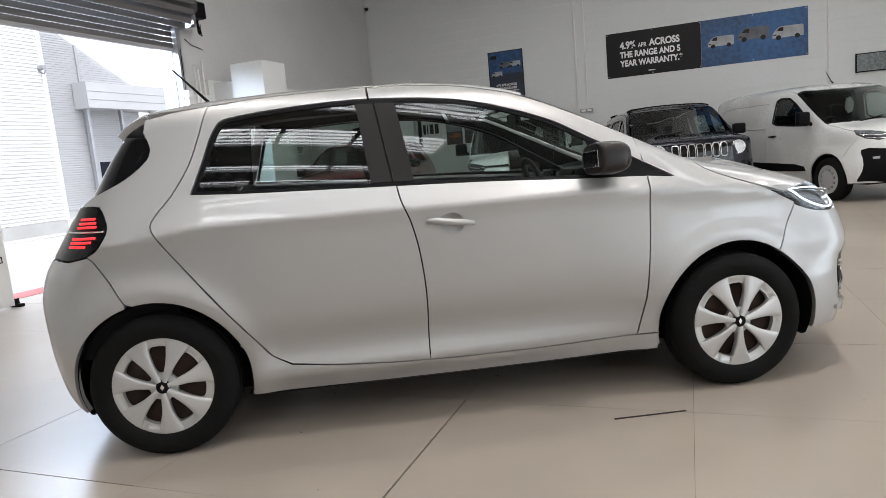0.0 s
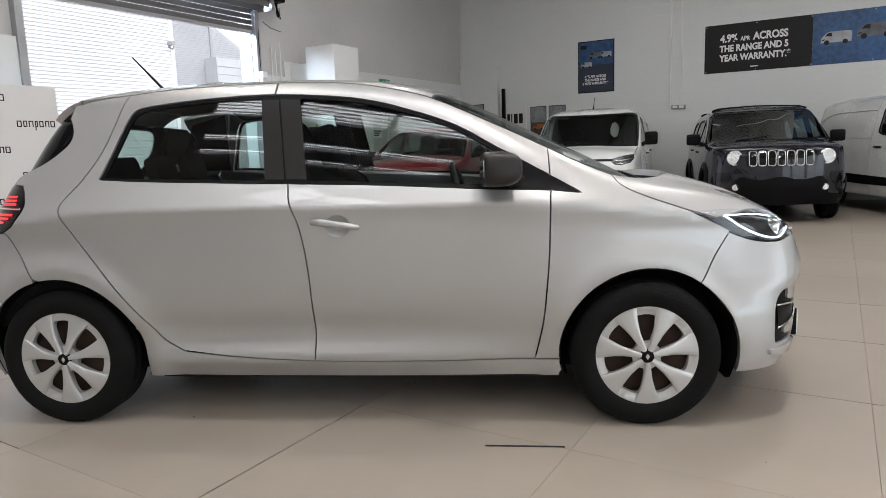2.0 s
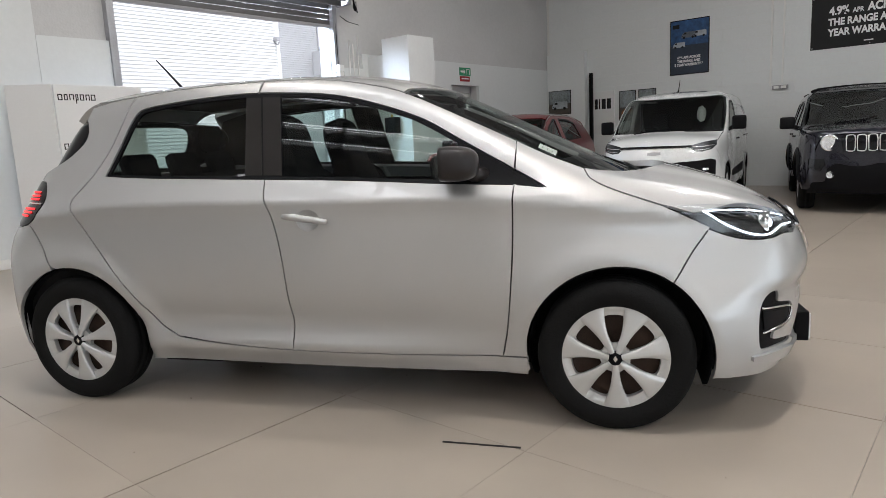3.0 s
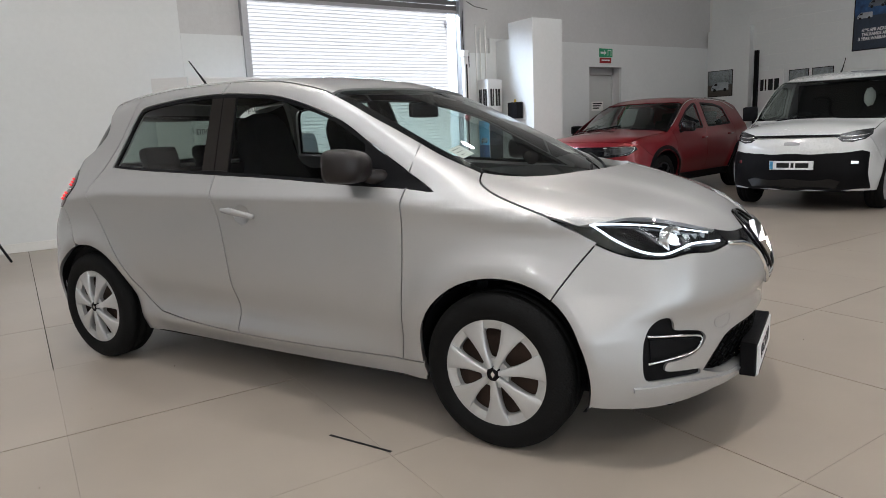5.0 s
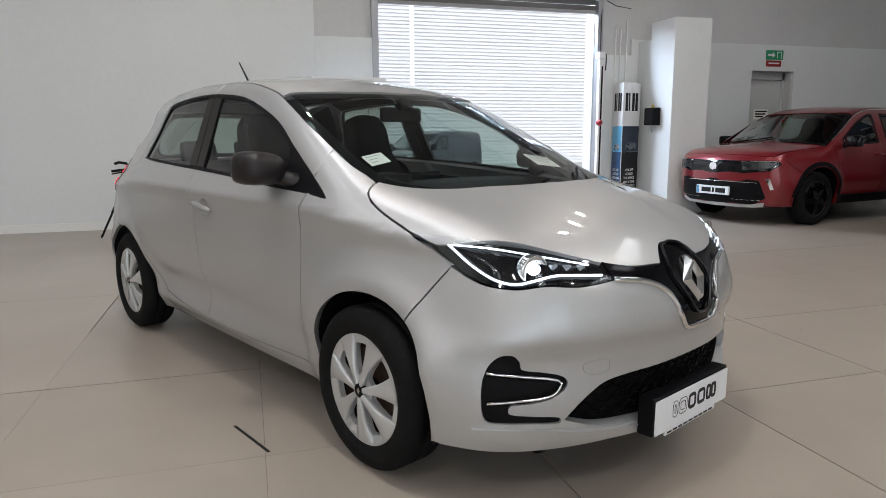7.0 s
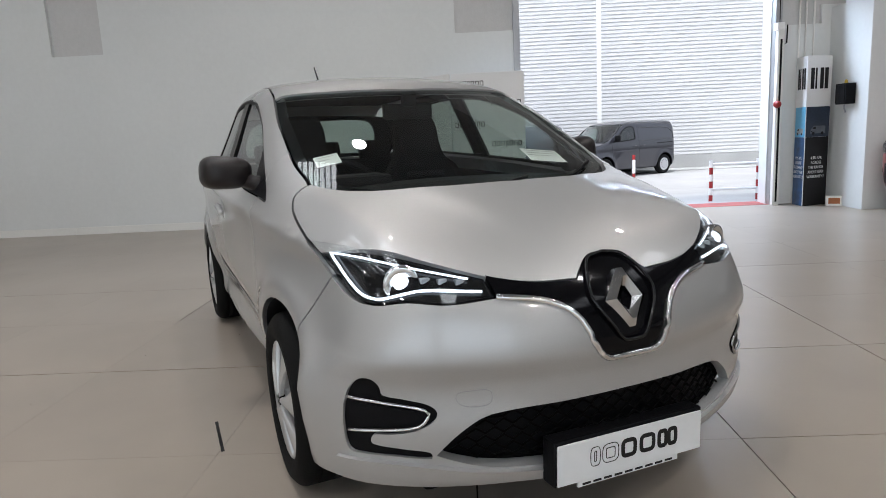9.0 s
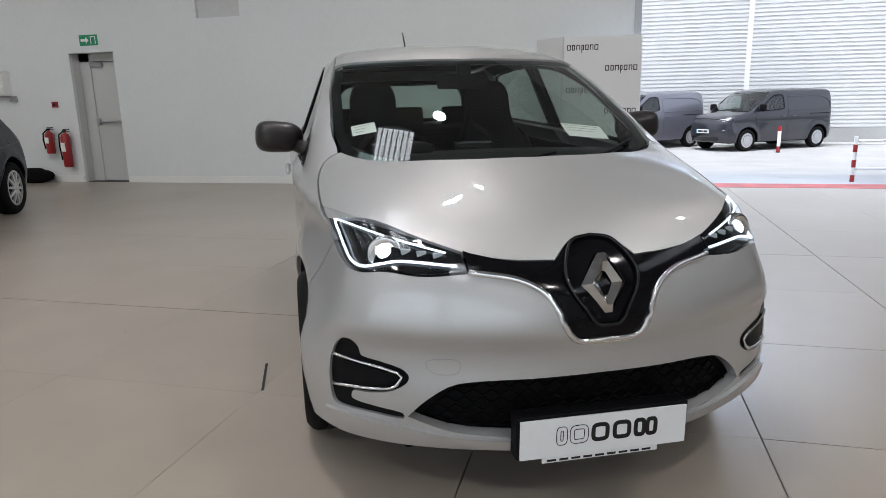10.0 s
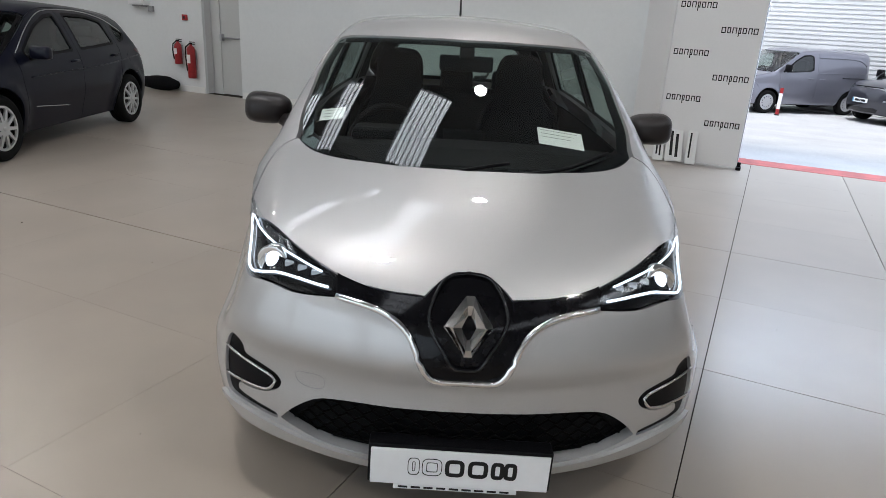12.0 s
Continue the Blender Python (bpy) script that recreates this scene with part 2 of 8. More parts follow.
def tube(bm, pts, r, sides=8, closed=False):
    """A round bar along points."""
    pts = [Vector(p) for p in pts]
    rings = []
    for i, p in enumerate(pts):
        a = pts[i - 1] if i or closed else pts[0]
        b = pts[(i + 1) % len(pts)] if i < len(pts) - 1 or closed else pts[-1]
        d = (b - a).normalized()
        up = Vector((0, 0, 1)) if abs(d.z) < 0.9 else Vector((1, 0, 0))
        u = d.cross(up).normalized()
        v = d.cross(u)
        rr = r[i] if isinstance(r, (list, tuple)) else r
        rings.append([bm.verts.new(p + rr * (math.cos(k * math.tau / sides) * u + math.sin(k * math.tau / sides) * v)) for k in range(sides)])
    n = len(rings)
    for i in range(n if closed else n - 1):
        for k in range(sides):
            bm.faces.new((rings[i][k], rings[i][(k + 1) % sides], rings[(i + 1) % n][(k + 1) % sides], rings[(i + 1) % n][k]))
    if not closed:
        bm.faces.new(rings[0][::-1]), bm.faces.new(rings[-1])


def lathe(bm, profile, sides=48, axis="y"):
    """Turns (radius, along) pairs about an axis."""
    rings = []
    for r, h in profile:
        ring = []
        for k in range(sides):
            c, s = math.cos(k * math.tau / sides) * r, math.sin(k * math.tau / sides) * r
            ring.append(bm.verts.new((c, h, s) if axis == "y" else (c, s, h)))
        rings.append(ring)
    for a, b in zip(rings, rings[1:]):
        for k in range(sides):
            f = (a[k], a[(k + 1) % sides], b[(k + 1) % sides], b[k])
            bm.faces.new(f)
    bmesh.ops.remove_doubles(bm, verts=bm.verts, dist=1e-6)


def line(*pts, step=0.02):
    """A smooth line through flat points, evenly sampled."""
    p = np.array(pts, float)
    if len(p) == 2:
        n = max(2, int(np.linalg.norm(p[1] - p[0]) / step) + 1)
        return [tuple(q) for q in p[0] + (p[1] - p[0]) * np.linspace(0, 1, n)[:, None]]
    d = np.concatenate(([0], np.cumsum(np.linalg.norm(np.diff(p, axis=0), axis=1))))
    tan = np.zeros_like(p)
    for i in range(len(p)):
        a, b = max(i - 1, 0), min(i + 1, len(p) - 1)
        tan[i] = (p[b] - p[a]) / (d[b] - d[a])
    out = []
    for i in range(len(p) - 1):
        h = d[i + 1] - d[i]
        n = max(2, int(h / step) + 1)
        for u in np.linspace(0, 1, n, endpoint=False):
            out.append(tuple((1 + 2 * u) * (1 - u) ** 2 * p[i] + u * (1 - u) ** 2 * h * tan[i] + u * u * (3 - 2 * u) * p[i + 1] + u * u * (u - 1) * h * tan[i + 1]))
    return out + [tuple(p[-1])]


def ring_of(points):
    out = []
    for q in points:
        if not out or (abs(q[0] - out[-1][0]) + abs(q[1] - out[-1][1])) > 8e-4:
            out.append(tuple(map(float, q)))
    if abs(out[0][0] - out[-1][0]) + abs(out[0][1] - out[-1][1]) < 8e-4:
        out.pop()
    return out


def inside_of(poly, pts):
    p, q = np.asarray(poly), np.asarray(pts)
    x, y = q[:, 0][:, None], q[:, 1][:, None]
    x0, y0 = p[:, 0][None], p[:, 1][None]
    x1, y1 = np.roll(p[:, 0], -1)[None], np.roll(p[:, 1], -1)[None]
    cross = ((y0 > y) != (y1 > y)) & (x < (x1 - x0) * (y - y0) / np.where(y1 == y0, 1e-12, y1 - y0) + x0)
    return cross.sum(1) % 2 == 1


def inset(poly, d):
    """Moves a ring inwards by d."""
    p = np.asarray(poly)
    a, b = np.roll(p, 1, 0), np.roll(p, -1, 0)
    area = 0.5 * np.sum(p[:, 0] * b[:, 1] - b[:, 0] * p[:, 1])
    e0, e1 = p - a, b - p
    n0 = np.stack([-e0[:, 1], e0[:, 0]], 1) / np.maximum(np.linalg.norm(e0, axis=1), 1e-9)[:, None]
    n1 = np.stack([-e1[:, 1], e1[:, 0]], 1) / np.maximum(np.linalg.norm(e1, axis=1), 1e-9)[:, None]
    n = n0 + n1
    n = n / np.maximum(np.linalg.norm(n, axis=1), 0.5)[:, None]
    return p + n * d * (1 if area > 0 else -1)


def fill(outline, holes=(), step=0.03):
    """Triangles over a flat outline with holes: points, triangles, and the boundary rings as runs of point numbers."""
    from mathutils.geometry import delaunay_2d_cdt
    rings = [ring_of(outline)] + [ring_of(h) for h in holes]
    pts, edges, runs = [], [], []
    for r in rings:
        k = len(pts)
        pts += r
        edges += [(k + i, k + (i + 1) % len(r)) for i in range(len(r))]
    lo, hi = np.min(rings[0], 0), np.max(rings[0], 0)
    gx, gy = np.meshgrid(np.arange(lo[0] + step / 2, hi[0], step), np.arange(lo[1] + step / 2, hi[1], step))
    gx[1::2] += step / 2
    grid = np.stack([gx.ravel(), gy.ravel()], 1)
    if len(grid):
        keep = inside_of(rings[0], grid)
        for h in rings[1:]:
            keep &= ~inside_of(h, grid)
        grid = grid[keep]
        border = np.array(pts)
        if len(grid):
            far = np.array([np.min(np.sum((border - g) ** 2, 1)) > (0.45 * step) ** 2 for g in grid])
            grid = grid[far]
    allp = [Vector(p) for p in pts] + [Vector(g) for g in grid]
    vs, es, fs, ov, oe, of = delaunay_2d_cdt(allp, edges, [], 0, 1e-6)
    vs = np.array([tuple(v) for v in vs])
    tri = np.array([f for f in fs if len(f) == 3])
    mid = vs[tri].mean(1)
    keep = inside_of(rings[0], mid)
    for h in rings[1:]:
        keep &= ~inside_of(h, mid)
    tri = tri[keep]
    count = {}
    for f in tri:
        for i in range(3):
            a, b = f[i], f[(i + 1) % 3]
            count[(a, b)] = count.get((a, b), 0) + 1
    rim = [(a, b) for (a, b) in count if (b, a) not in count]
    return vs, tri, rim


def skin(name, flat, lay, mat, parent, out=0.0, depth=0.02, label="", mirror=False):
    """A sheet from fill() laid on a surface by lay(points) -> places and normals, with turned-in edges."""
    vs, tri, rim = flat
    p, n = lay(vs)
    p = p + n * out
    f0 = tri[0]
    g = np.einsum("ij,ij->i", np.cross(p[tri[:, 1]] - p[tri[:, 0]], p[tri[:, 2]] - p[tri[:, 0]]), n[tri[:, 0]])
    flip = g.sum() < 0
    verts, faces, normals = [tuple(q) for q in p], [tuple(f[::-1]) if flip else tuple(f) for f in tri], [tuple(q) for q in n]
    if depth:
        back = p - n * depth
        for a, b in rim:
            k = len(verts)
            verts += [tuple(p[a]), tuple(p[b]), tuple(back[b]), tuple(back[a])]
            normals += [(0.0, 0.0, 0.0)] * 4
            faces.append((k, k + 3, k + 2, k + 1) if not flip else (k, k + 1, k + 2, k + 3))
    made = []
    for side in ((1, -1) if mirror else (1,)):
        me = bpy.data.meshes.new(name)
        if side == 1:
            me.from_pydata(verts, [], faces)
            ns = normals
        else:
            me.from_pydata([(x, -y, z) for x, y, z in verts], [], [f[::-1] for f in faces])
            ns = [(x, -y, z) for x, y, z in normals]
        for q in me.polygons:
            q.use_smooth = True
        me.normals_split_custom_set_from_vertices(ns)
        me.materials.append(mat)
        ob = new(name, me)
        ob.parent = parent
        if label:
            ob["label"] = label
        made.append(ob)
    return made


def lettering(name, text, height, mat, parent, at, depth=0.002, stretch=1.0, label="", bold=0.0):
    """Flat letters as a mesh, their middle at the pose `at`, facing its z."""
    cu = bpy.data.curves.new(name, "FONT")
    cu.body, cu.size, cu.extrude = text, height / 0.72, depth
    cu.align_x, cu.align_y, cu.offset = "CENTER", "CENTER", bold * height
    tmp = new("draft", cu)
    me = bpy.data.meshes.new_from_object(tmp.evaluated_get(bpy.context.evaluated_depsgraph_get()))
    bpy.data.objects.remove(tmp)
    me.transform(Matrix.Diagonal((stretch, 1, 1, 1)))
    me.materials.clear()
    me.materials.append(mat)
    ob = new(name, me)
    ob.parent = parent
    ob.matrix_basis = at
    if label:
        ob["label"] = label
    return ob


# ---- the showroom: x along the back wall, y towards it ----
WX, NY, EX, SY, H = -5.92, 11.76, 9.5, -14.0, 6.4
DOOR_Y0, DOOR_Y1, DOOR_Z = 1.36, 4.90, 3.17
PITCH, JX, JY = 1.04, 0.290, 0.485

floor = tagged(part("floor", boxed(WX - 0.35, EX + 0.3, SY - 0.3, NY + 0.3, -0.25, -0.012), GROUT), "polished beige showroom floor of large square tiles", "floor", kind="structure")


def joint(across, at, mid):
    """Half width of a floor joint: wide or thin to imitate how floor sheen shows or hides it. across: the axis that the
    joint crosses.
    """
    if across == "x":
        k = round((at - JX) / PITCH)
        return 0.0040 if k == 0 and mid < -0.5 else 0.0026 if k == -2 or (k in (0, 1) and mid > 1.4) else 0.0008 if k % 2 == 0 else 0.0006
    k = round((at - JY) / PITCH)
    return 0.0028 if k in (1, 2) or (k == -2 and mid < -0.6) or (k == 0 and mid > 1.7) else 0.0006


def floor_tiles():
    """Square tiles with thin joints; those by the car singly, the rest joined."""
    made = {}

    def tile_mesh(l, r, f, b):
        if (l, r, f, b) not in made:
            bm = bmesh.new()
            box(bm, l, PITCH - r, f, PITCH - b, -0.0118, 0.0)
            me = bpy.data.meshes.new("floor_tile")
            bm.to_mesh(me)
            bm.free()
            me.materials.append(FLOOR)
            made[(l, r, f, b)] = me
        return made[(l, r, f, b)]
    i0, i1 = math.floor((WX - JX) / PITCH), math.ceil((EX - JX) / PITCH)
    j0, j1 = math.floor((SY - JY) / PITCH), math.ceil((NY - JY) / PITCH)
    rest = bmesh.new()
    for i in range(i0, i1):
        for j in range(j0, j1):
            x, y = JX + i * PITCH, JY + j * PITCH
            xa, xb, ya, yb = max(x, WX - 0.3), min(x + PITCH, EX + 0.2), max(y, SY), min(y + PITCH, NY)
            if xb - xa < 0.03 or yb - ya < 0.03:
                continue
            mx, my = x + PITCH / 2, y + PITCH / 2
            gaps = (joint("x", x, my), joint("x", x + PITCH, my), joint("y", y, mx), joint("y", y + PITCH, mx))
            whole = abs(xb - xa - PITCH) < 1e-6 and abs(yb - ya - PITCH) < 1e-6
            if whole and -7 <= x <= 5 and -9 <= y <= 9:
                ob = new("floor_tile", tile_mesh(*gaps))
                ob.location = (x, y, 0)
                ob.parent = floor
            else:
                box(rest, xa + gaps[0], xb - gaps[1], ya + gaps[2], yb - gaps[3], -0.0118, 0.0)
    tagged(part("outer_floor_tiles", rest, FLOOR, floor), kind="stuff")


def wall(name, label, mat, *boxes):
    bm = bmesh.new()
    for b in boxes:
        box(bm, *b)
    return tagged(part(name, bm, mat), label, "wall", kind="structure")


# the wall with the roller shutter: thick, with two door recesses
T0 = WX - 0.30
S_DOOR, N_DOOR = (-7.87, -7.0, 2.16), (7.95, 8.85, 2.31)
G = WX - 0.06
wall("wall_west", "grey painted blockwork wall above white lining", WALL_GREY,
     (T0, G, SY - 0.3, S_DOOR[0], 0, H), (T0, G, S_DOOR[0], S_DOOR[1], S_DOOR[2], H), (T0, G, S_DOOR[1], DOOR_Y0, 0, H),
     (T0, G, DOOR_Y0, DOOR_Y1, DOOR_Z + 0.5, H), (T0, G, DOOR_Y1, N_DOOR[0], 0, H),
     (T0, G, N_DOOR[0], N_DOOR[1], N_DOOR[2], H), (T0, G, N_DOOR[1], NY + 0.3, 0, H))


def lining(y0, y1, z1, z0=0.0, x1=WX):
    return wall("wall_lining", "white plaster lining on the lower wall", WALL_WHITE, (G, x1, y0, y1, z0, z1))


lining(SY, S_DOOR[0], 3.5)
lining(S_DOOR[0], S_DOOR[1], 3.5, S_DOOR[2])
lining(S_DOOR[1], -5.39, 3.5)
lining(-5.39, -4.63, 2.6)
lining(-4.63, 0.45, 3.36)
lining(0.45, DOOR_Y0 - 0.09, 2.63, x1=WX + 0.01)
lining(DOOR_Y1 + 0.11, 5.55, 2.5)
lining(5.55, N_DOOR[0], 2.75)
lining(N_DOOR[0], N_DOOR[1], 2.75, N_DOOR[2])
lining(N_DOOR[1], NY, 2.75)
wall("wall_reveal", "pale door reveal of the shutter opening", WALL_WHITE, (T0 - 0.01, G - 0.002, DOOR_Y1 - 0.012, DOOR_Y1 + 0.001, 0, DOOR_Z + 0.3))
wall("wall_recess_back", "white wall behind the door recesses", WALL_WHITE, (T0 - 0.08, T0 - 0.03, S_DOOR[0] - 0.2, S_DOOR[1] + 0.2, 0, 3))
wall("wall_recess_back", "white wall behind the door recesses", WALL_WHITE, (T0 - 0.08, T0 - 0.03, N_DOOR[0] - 0.2, N_DOOR[1] + 0.2, 0, 3))
wall("wall_corner_lining", "white boxed corner on the back wall", WALL_WHITE, (WX, -4.92, NY - 0.14, NY - 0.011, 0, 3.10))
wall("wall_south", "pale end wall of the showroom", WALL_WHITE, (T0, EX + 0.3, SY - 0.3, SY, 0, H))
north = wall("wall_north", "pale painted block wall with thin mortar joints", GROUT_WHITE, (T0, EX + 0.3, NY - 0.0072, NY + 0.3, 0, H))


def blocks():
    """Painted blocks of the back wall, with shallow joints."""
    def mesh(w, h):
        me = bpy.data.meshes.new("wall_block")
        bm = boxed(0.0018, w - 0.0018, -0.010, 0.0, 0.0018, h - 0.0018, bevel=0.0)
        es = [e for e in bm.edges if all(v.co.y < -0.005 for v in e.verts)]
        bmesh.ops.bevel(bm, geom=es, offset=0.003, segments=1, affect="EDGES")
        bm.to_mesh(me)
        bm.free()
        me.materials.append(WALL_WHITE)
        return me
    w, h = 0.9, 0.225
    whole, cut = mesh(w, h), mesh(w / 2, h)
    rest = bmesh.new()
    for r in range(28):
        z = r * h
        x = WX + (0.0 if r % 2 == 0 else -w / 2)
        while x < EX:
            if x < WX:
                x += w
                continue
            if 1.3 < z < 4.3 and -5.2 < x < 5.0:
                ob = new("wall_block", whole)
                ob.location = (x, NY, z)
                ob.parent = north
            else:
                box(rest, x + 0.0025, min(x + w, EX) - 0.0025, NY - 0.010, NY, z + 0.0025, z + h - 0.0025)
            x += w
        if r % 2:
            box(rest, WX + 0.002, WX + w / 2 - 0.0025, NY - 0.010, NY, z + 0.0025, z + h - 0.0025)
    tagged(part("outer_wall_blocks", rest, WALL_WHITE, north), kind="stuff")


def east_fill_windows():
    """An assumed, unseen glazed front behind the camera, added to light the car."""
    spans = [(-8.3, -4.6), (-4.1, -0.4), (0.1, 3.8)]
    bits, y = [], SY
    for y0, y1 in spans:
        bits += [(EX, EX + 0.3, y, y0, 0, H), (EX, EX + 0.3, y0, y1, 0, 0.15), (EX, EX + 0.3, y0, y1, 3.6, H)]
        y = y1
    wall("wall_east", "pale unseen wall with tall windows added for light", WALL_WHITE, *bits, (EX, EX + 0.3, y, NY, 0, H))
    for k, (y0, y1) in enumerate(spans):
        win = thing("window_%d" % (k + 1), "assumed tall window in a grey metal frame, added for light", "window", pose(EX + 0.12, y0, 0.15), "shop-front windows", "structure")
        w, h = y1 - y0, 3.45
        bm = bmesh.new()
        for b in ((0, 0.06, 0, h), (w - 0.06, w, 0, h), (w / 2 - 0.03, w / 2 + 0.03, 0.06, h - 0.06)):
            box(bm, -0.03, 0.05, *b)
        for z in (0, h - 0.06):
            box(bm, -0.03, 0.05, 0.06, w - 0.06, z, z + 0.06)
        part("window_frame", bm, GREY_PLASTIC, win)
        for a, b in ((0.06, w / 2 - 0.03), (w / 2 + 0.03, w - 0.06)):
            part("pane", boxed(0.0, 0.008, a, b, 0.06, h - 0.06), FILL_WINDOW_GLASS, win).visible_shadow = False
        # added area lamp over the panes, brightens the car's side and nose
        lamp = new("window_daylight", bpy.data.lights.new("window_daylight", "AREA"))
        lamp.data.shape, lamp.data.size, lamp.data.size_y, lamp.data.energy, lamp.data.color = "RECTANGLE", w - 0.2, h - 0.2, WINDOW_WATT, (0.93, 0.97, 1.0)
        lamp.matrix_world = look((EX - 0.02, (y0 + y1) / 2, 0.15 + h / 2), (0, (y0 + y1) / 2, 0.15 + h / 2))


FILL_WINDOW_GLASS = glass("fill_window_glass", (0.9, 0.93, 0.92), 0.03)
east_fill_windows()
for y0, y1 in ((S_DOOR[1] + 0.02, -5.39), (-5.39, 0.45), (SY, S_DOOR[0] - 0.02)):
    tagged(part("baseboard", boxed(WX, WX + 0.018, y0, y1 - 0.003, 0, 0.11, bevel=0.004), TRIM_WHITE), "white painted skirting board along the wall", "baseboard", kind="structure")


# long skylights: middle, length, width, turn
SKYLIGHTS = [(0.825, -1.47, 5.55, 0.85, 0), (0.8, -3.65, 5.3, 0.5, 0), (0.8, -4.85, 4.8, 0.6, 0), (0.8, -6.08, 4.8, 0.24, 0), (0.8, -6.75, 4.8, 0.22, 0),
             # unseen, added for brightness: y 7.0 for the back wall, y -9.7 for the car doors
             (0.9, 7.0, 4.4, 1.3, 0), (6.6, 7.0, 4.4, 1.3, 0), (6.6, -9.8, 3.6, 1.5, 0), (0.8, -9.7, 4.8, 1.1, 0), (6.6, 0.9, 3.6, 0.9, 0)]


def ceiling():
    """A sheet roof with skylight openings of ribbed translucent sheet."""
    holes = []
    for x, y, w, d, turn in SKYLIGHTS:
        m = pose(x, y, 0, 0, 0, turn)
        holes.append([tuple((m @ Vector((a * w / 2, b * d / 2, 0)))[:2]) for a, b in ((-1, -1), (1, -1), (1, 1), (-1, 1))])
        sl = thing("skylight", "long skylight of ribbed translucent sheet in the roof", "skylight", pose(x, y, H, 0, 0, turn), "roof skylights", "structure")
        part("sheet", boxed(-w / 2 - 0.05, w / 2 + 0.05, -d / 2 - 0.05, d / 2 + 0.05, 0.122, 0.14), WHITE, sl)
        n = max(2, round(d / 0.12))
        for k in range(1, n):
            yy = -d / 2 + d * k / n
            part("rib", boxed(-w / 2, w / 2, yy - 0.011, yy + 0.011, 0.02, 0.05), CEILING, sl)
        for k in (1, 2):
            part("purlin", boxed(w * (k / 3 - 0.5) - 0.05, w * (k / 3 - 0.5) + 0.05, -d / 2, d / 2, -0.04, 0.018), CEILING, sl)
        day = new("skylight_daylight", bpy.data.lights.new("skylight_daylight", "AREA"))
        day.data.shape, day.data.size, day.data.size_y, day.data.energy, day.data.color = "RECTANGLE", w, d, SKYLIGHT_WATT * w * d, (1.0, 0.985, 0.96)
        day.matrix_world = pose(x, y, H + 0.1, 0, 0, turn)
    vs, tri, rim = fill([(T0, SY - 0.3), (EX + 0.3, SY - 0.3), (EX + 0.3, NY + 0.3), (T0, NY + 0.3)], holes, 4.0)
    bm = bmesh.new()
    lo, hi = [bm.verts.new((q[0], q[1], H)) for q in vs], [bm.verts.new((q[0], q[1], H + 0.12)) for q in vs]
    for f in tri:
        bm.faces.new([lo[i] for i in f]), bm.faces.new([hi[i] for i in f])
    for i, j in rim:
        bm.faces.new((lo[i], lo[j], hi[j], hi[i]))
    bmesh.ops.recalc_face_normals(bm, faces=bm.faces)
    for k, y in enumerate((-10.9, -8.2, 3.2, 9.3)):
        box(bm, T0 + 0.3, EX, y, y + 0.15, H - 0.35, H - 0.001)
    tagged(part("ceiling", bm, CEILING), "grey sheet roof with long skylights and beams", "ceiling", kind="structure")


ceiling()


def high_bay(x, y):
    t = thing("high_bay_lamp", "round white high-bay lamp hung from the roof", "lamp", pose(x, y, H - 0.5), "high-bay lamps")
    bm = bmesh.new()
    lathe(bm, [(0.001, 0.2), (0.05, 0.19), (0.07, 0.1), (0.13, 0.05), (0.15, 0.0), (0.13, -0.005)], 24, "z")
    part("housing", bm, GREY_PLASTIC, t, smooth=True)
    bm = bmesh.new()
    lathe(bm, [(0.001, -0.012), (0.125, -0.012), (0.13, 0.0)], 24, "z")
    part("diffuser", bm, glow_lamp, t)
    bm = bmesh.new()
    tube(bm, [(0, 0, 0.2), (0, 0, 0.5)], 0.012)
    part("rod", bm, STEEL_GREY, t)
    lamp = new("high_bay_light", bpy.data.lights.new("high_bay_light", "AREA"))
    lamp.data.shape, lamp.data.size, lamp.data.energy, lamp.data.color = "DISK", 0.26, LAMP_WATT * (0.7 if x < 0 else 1.1), (1.0, 0.91, 0.80)
    lamp.matrix_world = look((x, y, H - 0.53), (x, y, 0))


glow_lamp = glow("lamp_diffuser", (1.0, 0.89, 0.76), 18.0)
for gx in (-2.2, 2.2, 6.6):
    for gy in (-8.9, -3.3 if gx > 5 else -0.5, 4.4):
        high_bay(gx, gy)


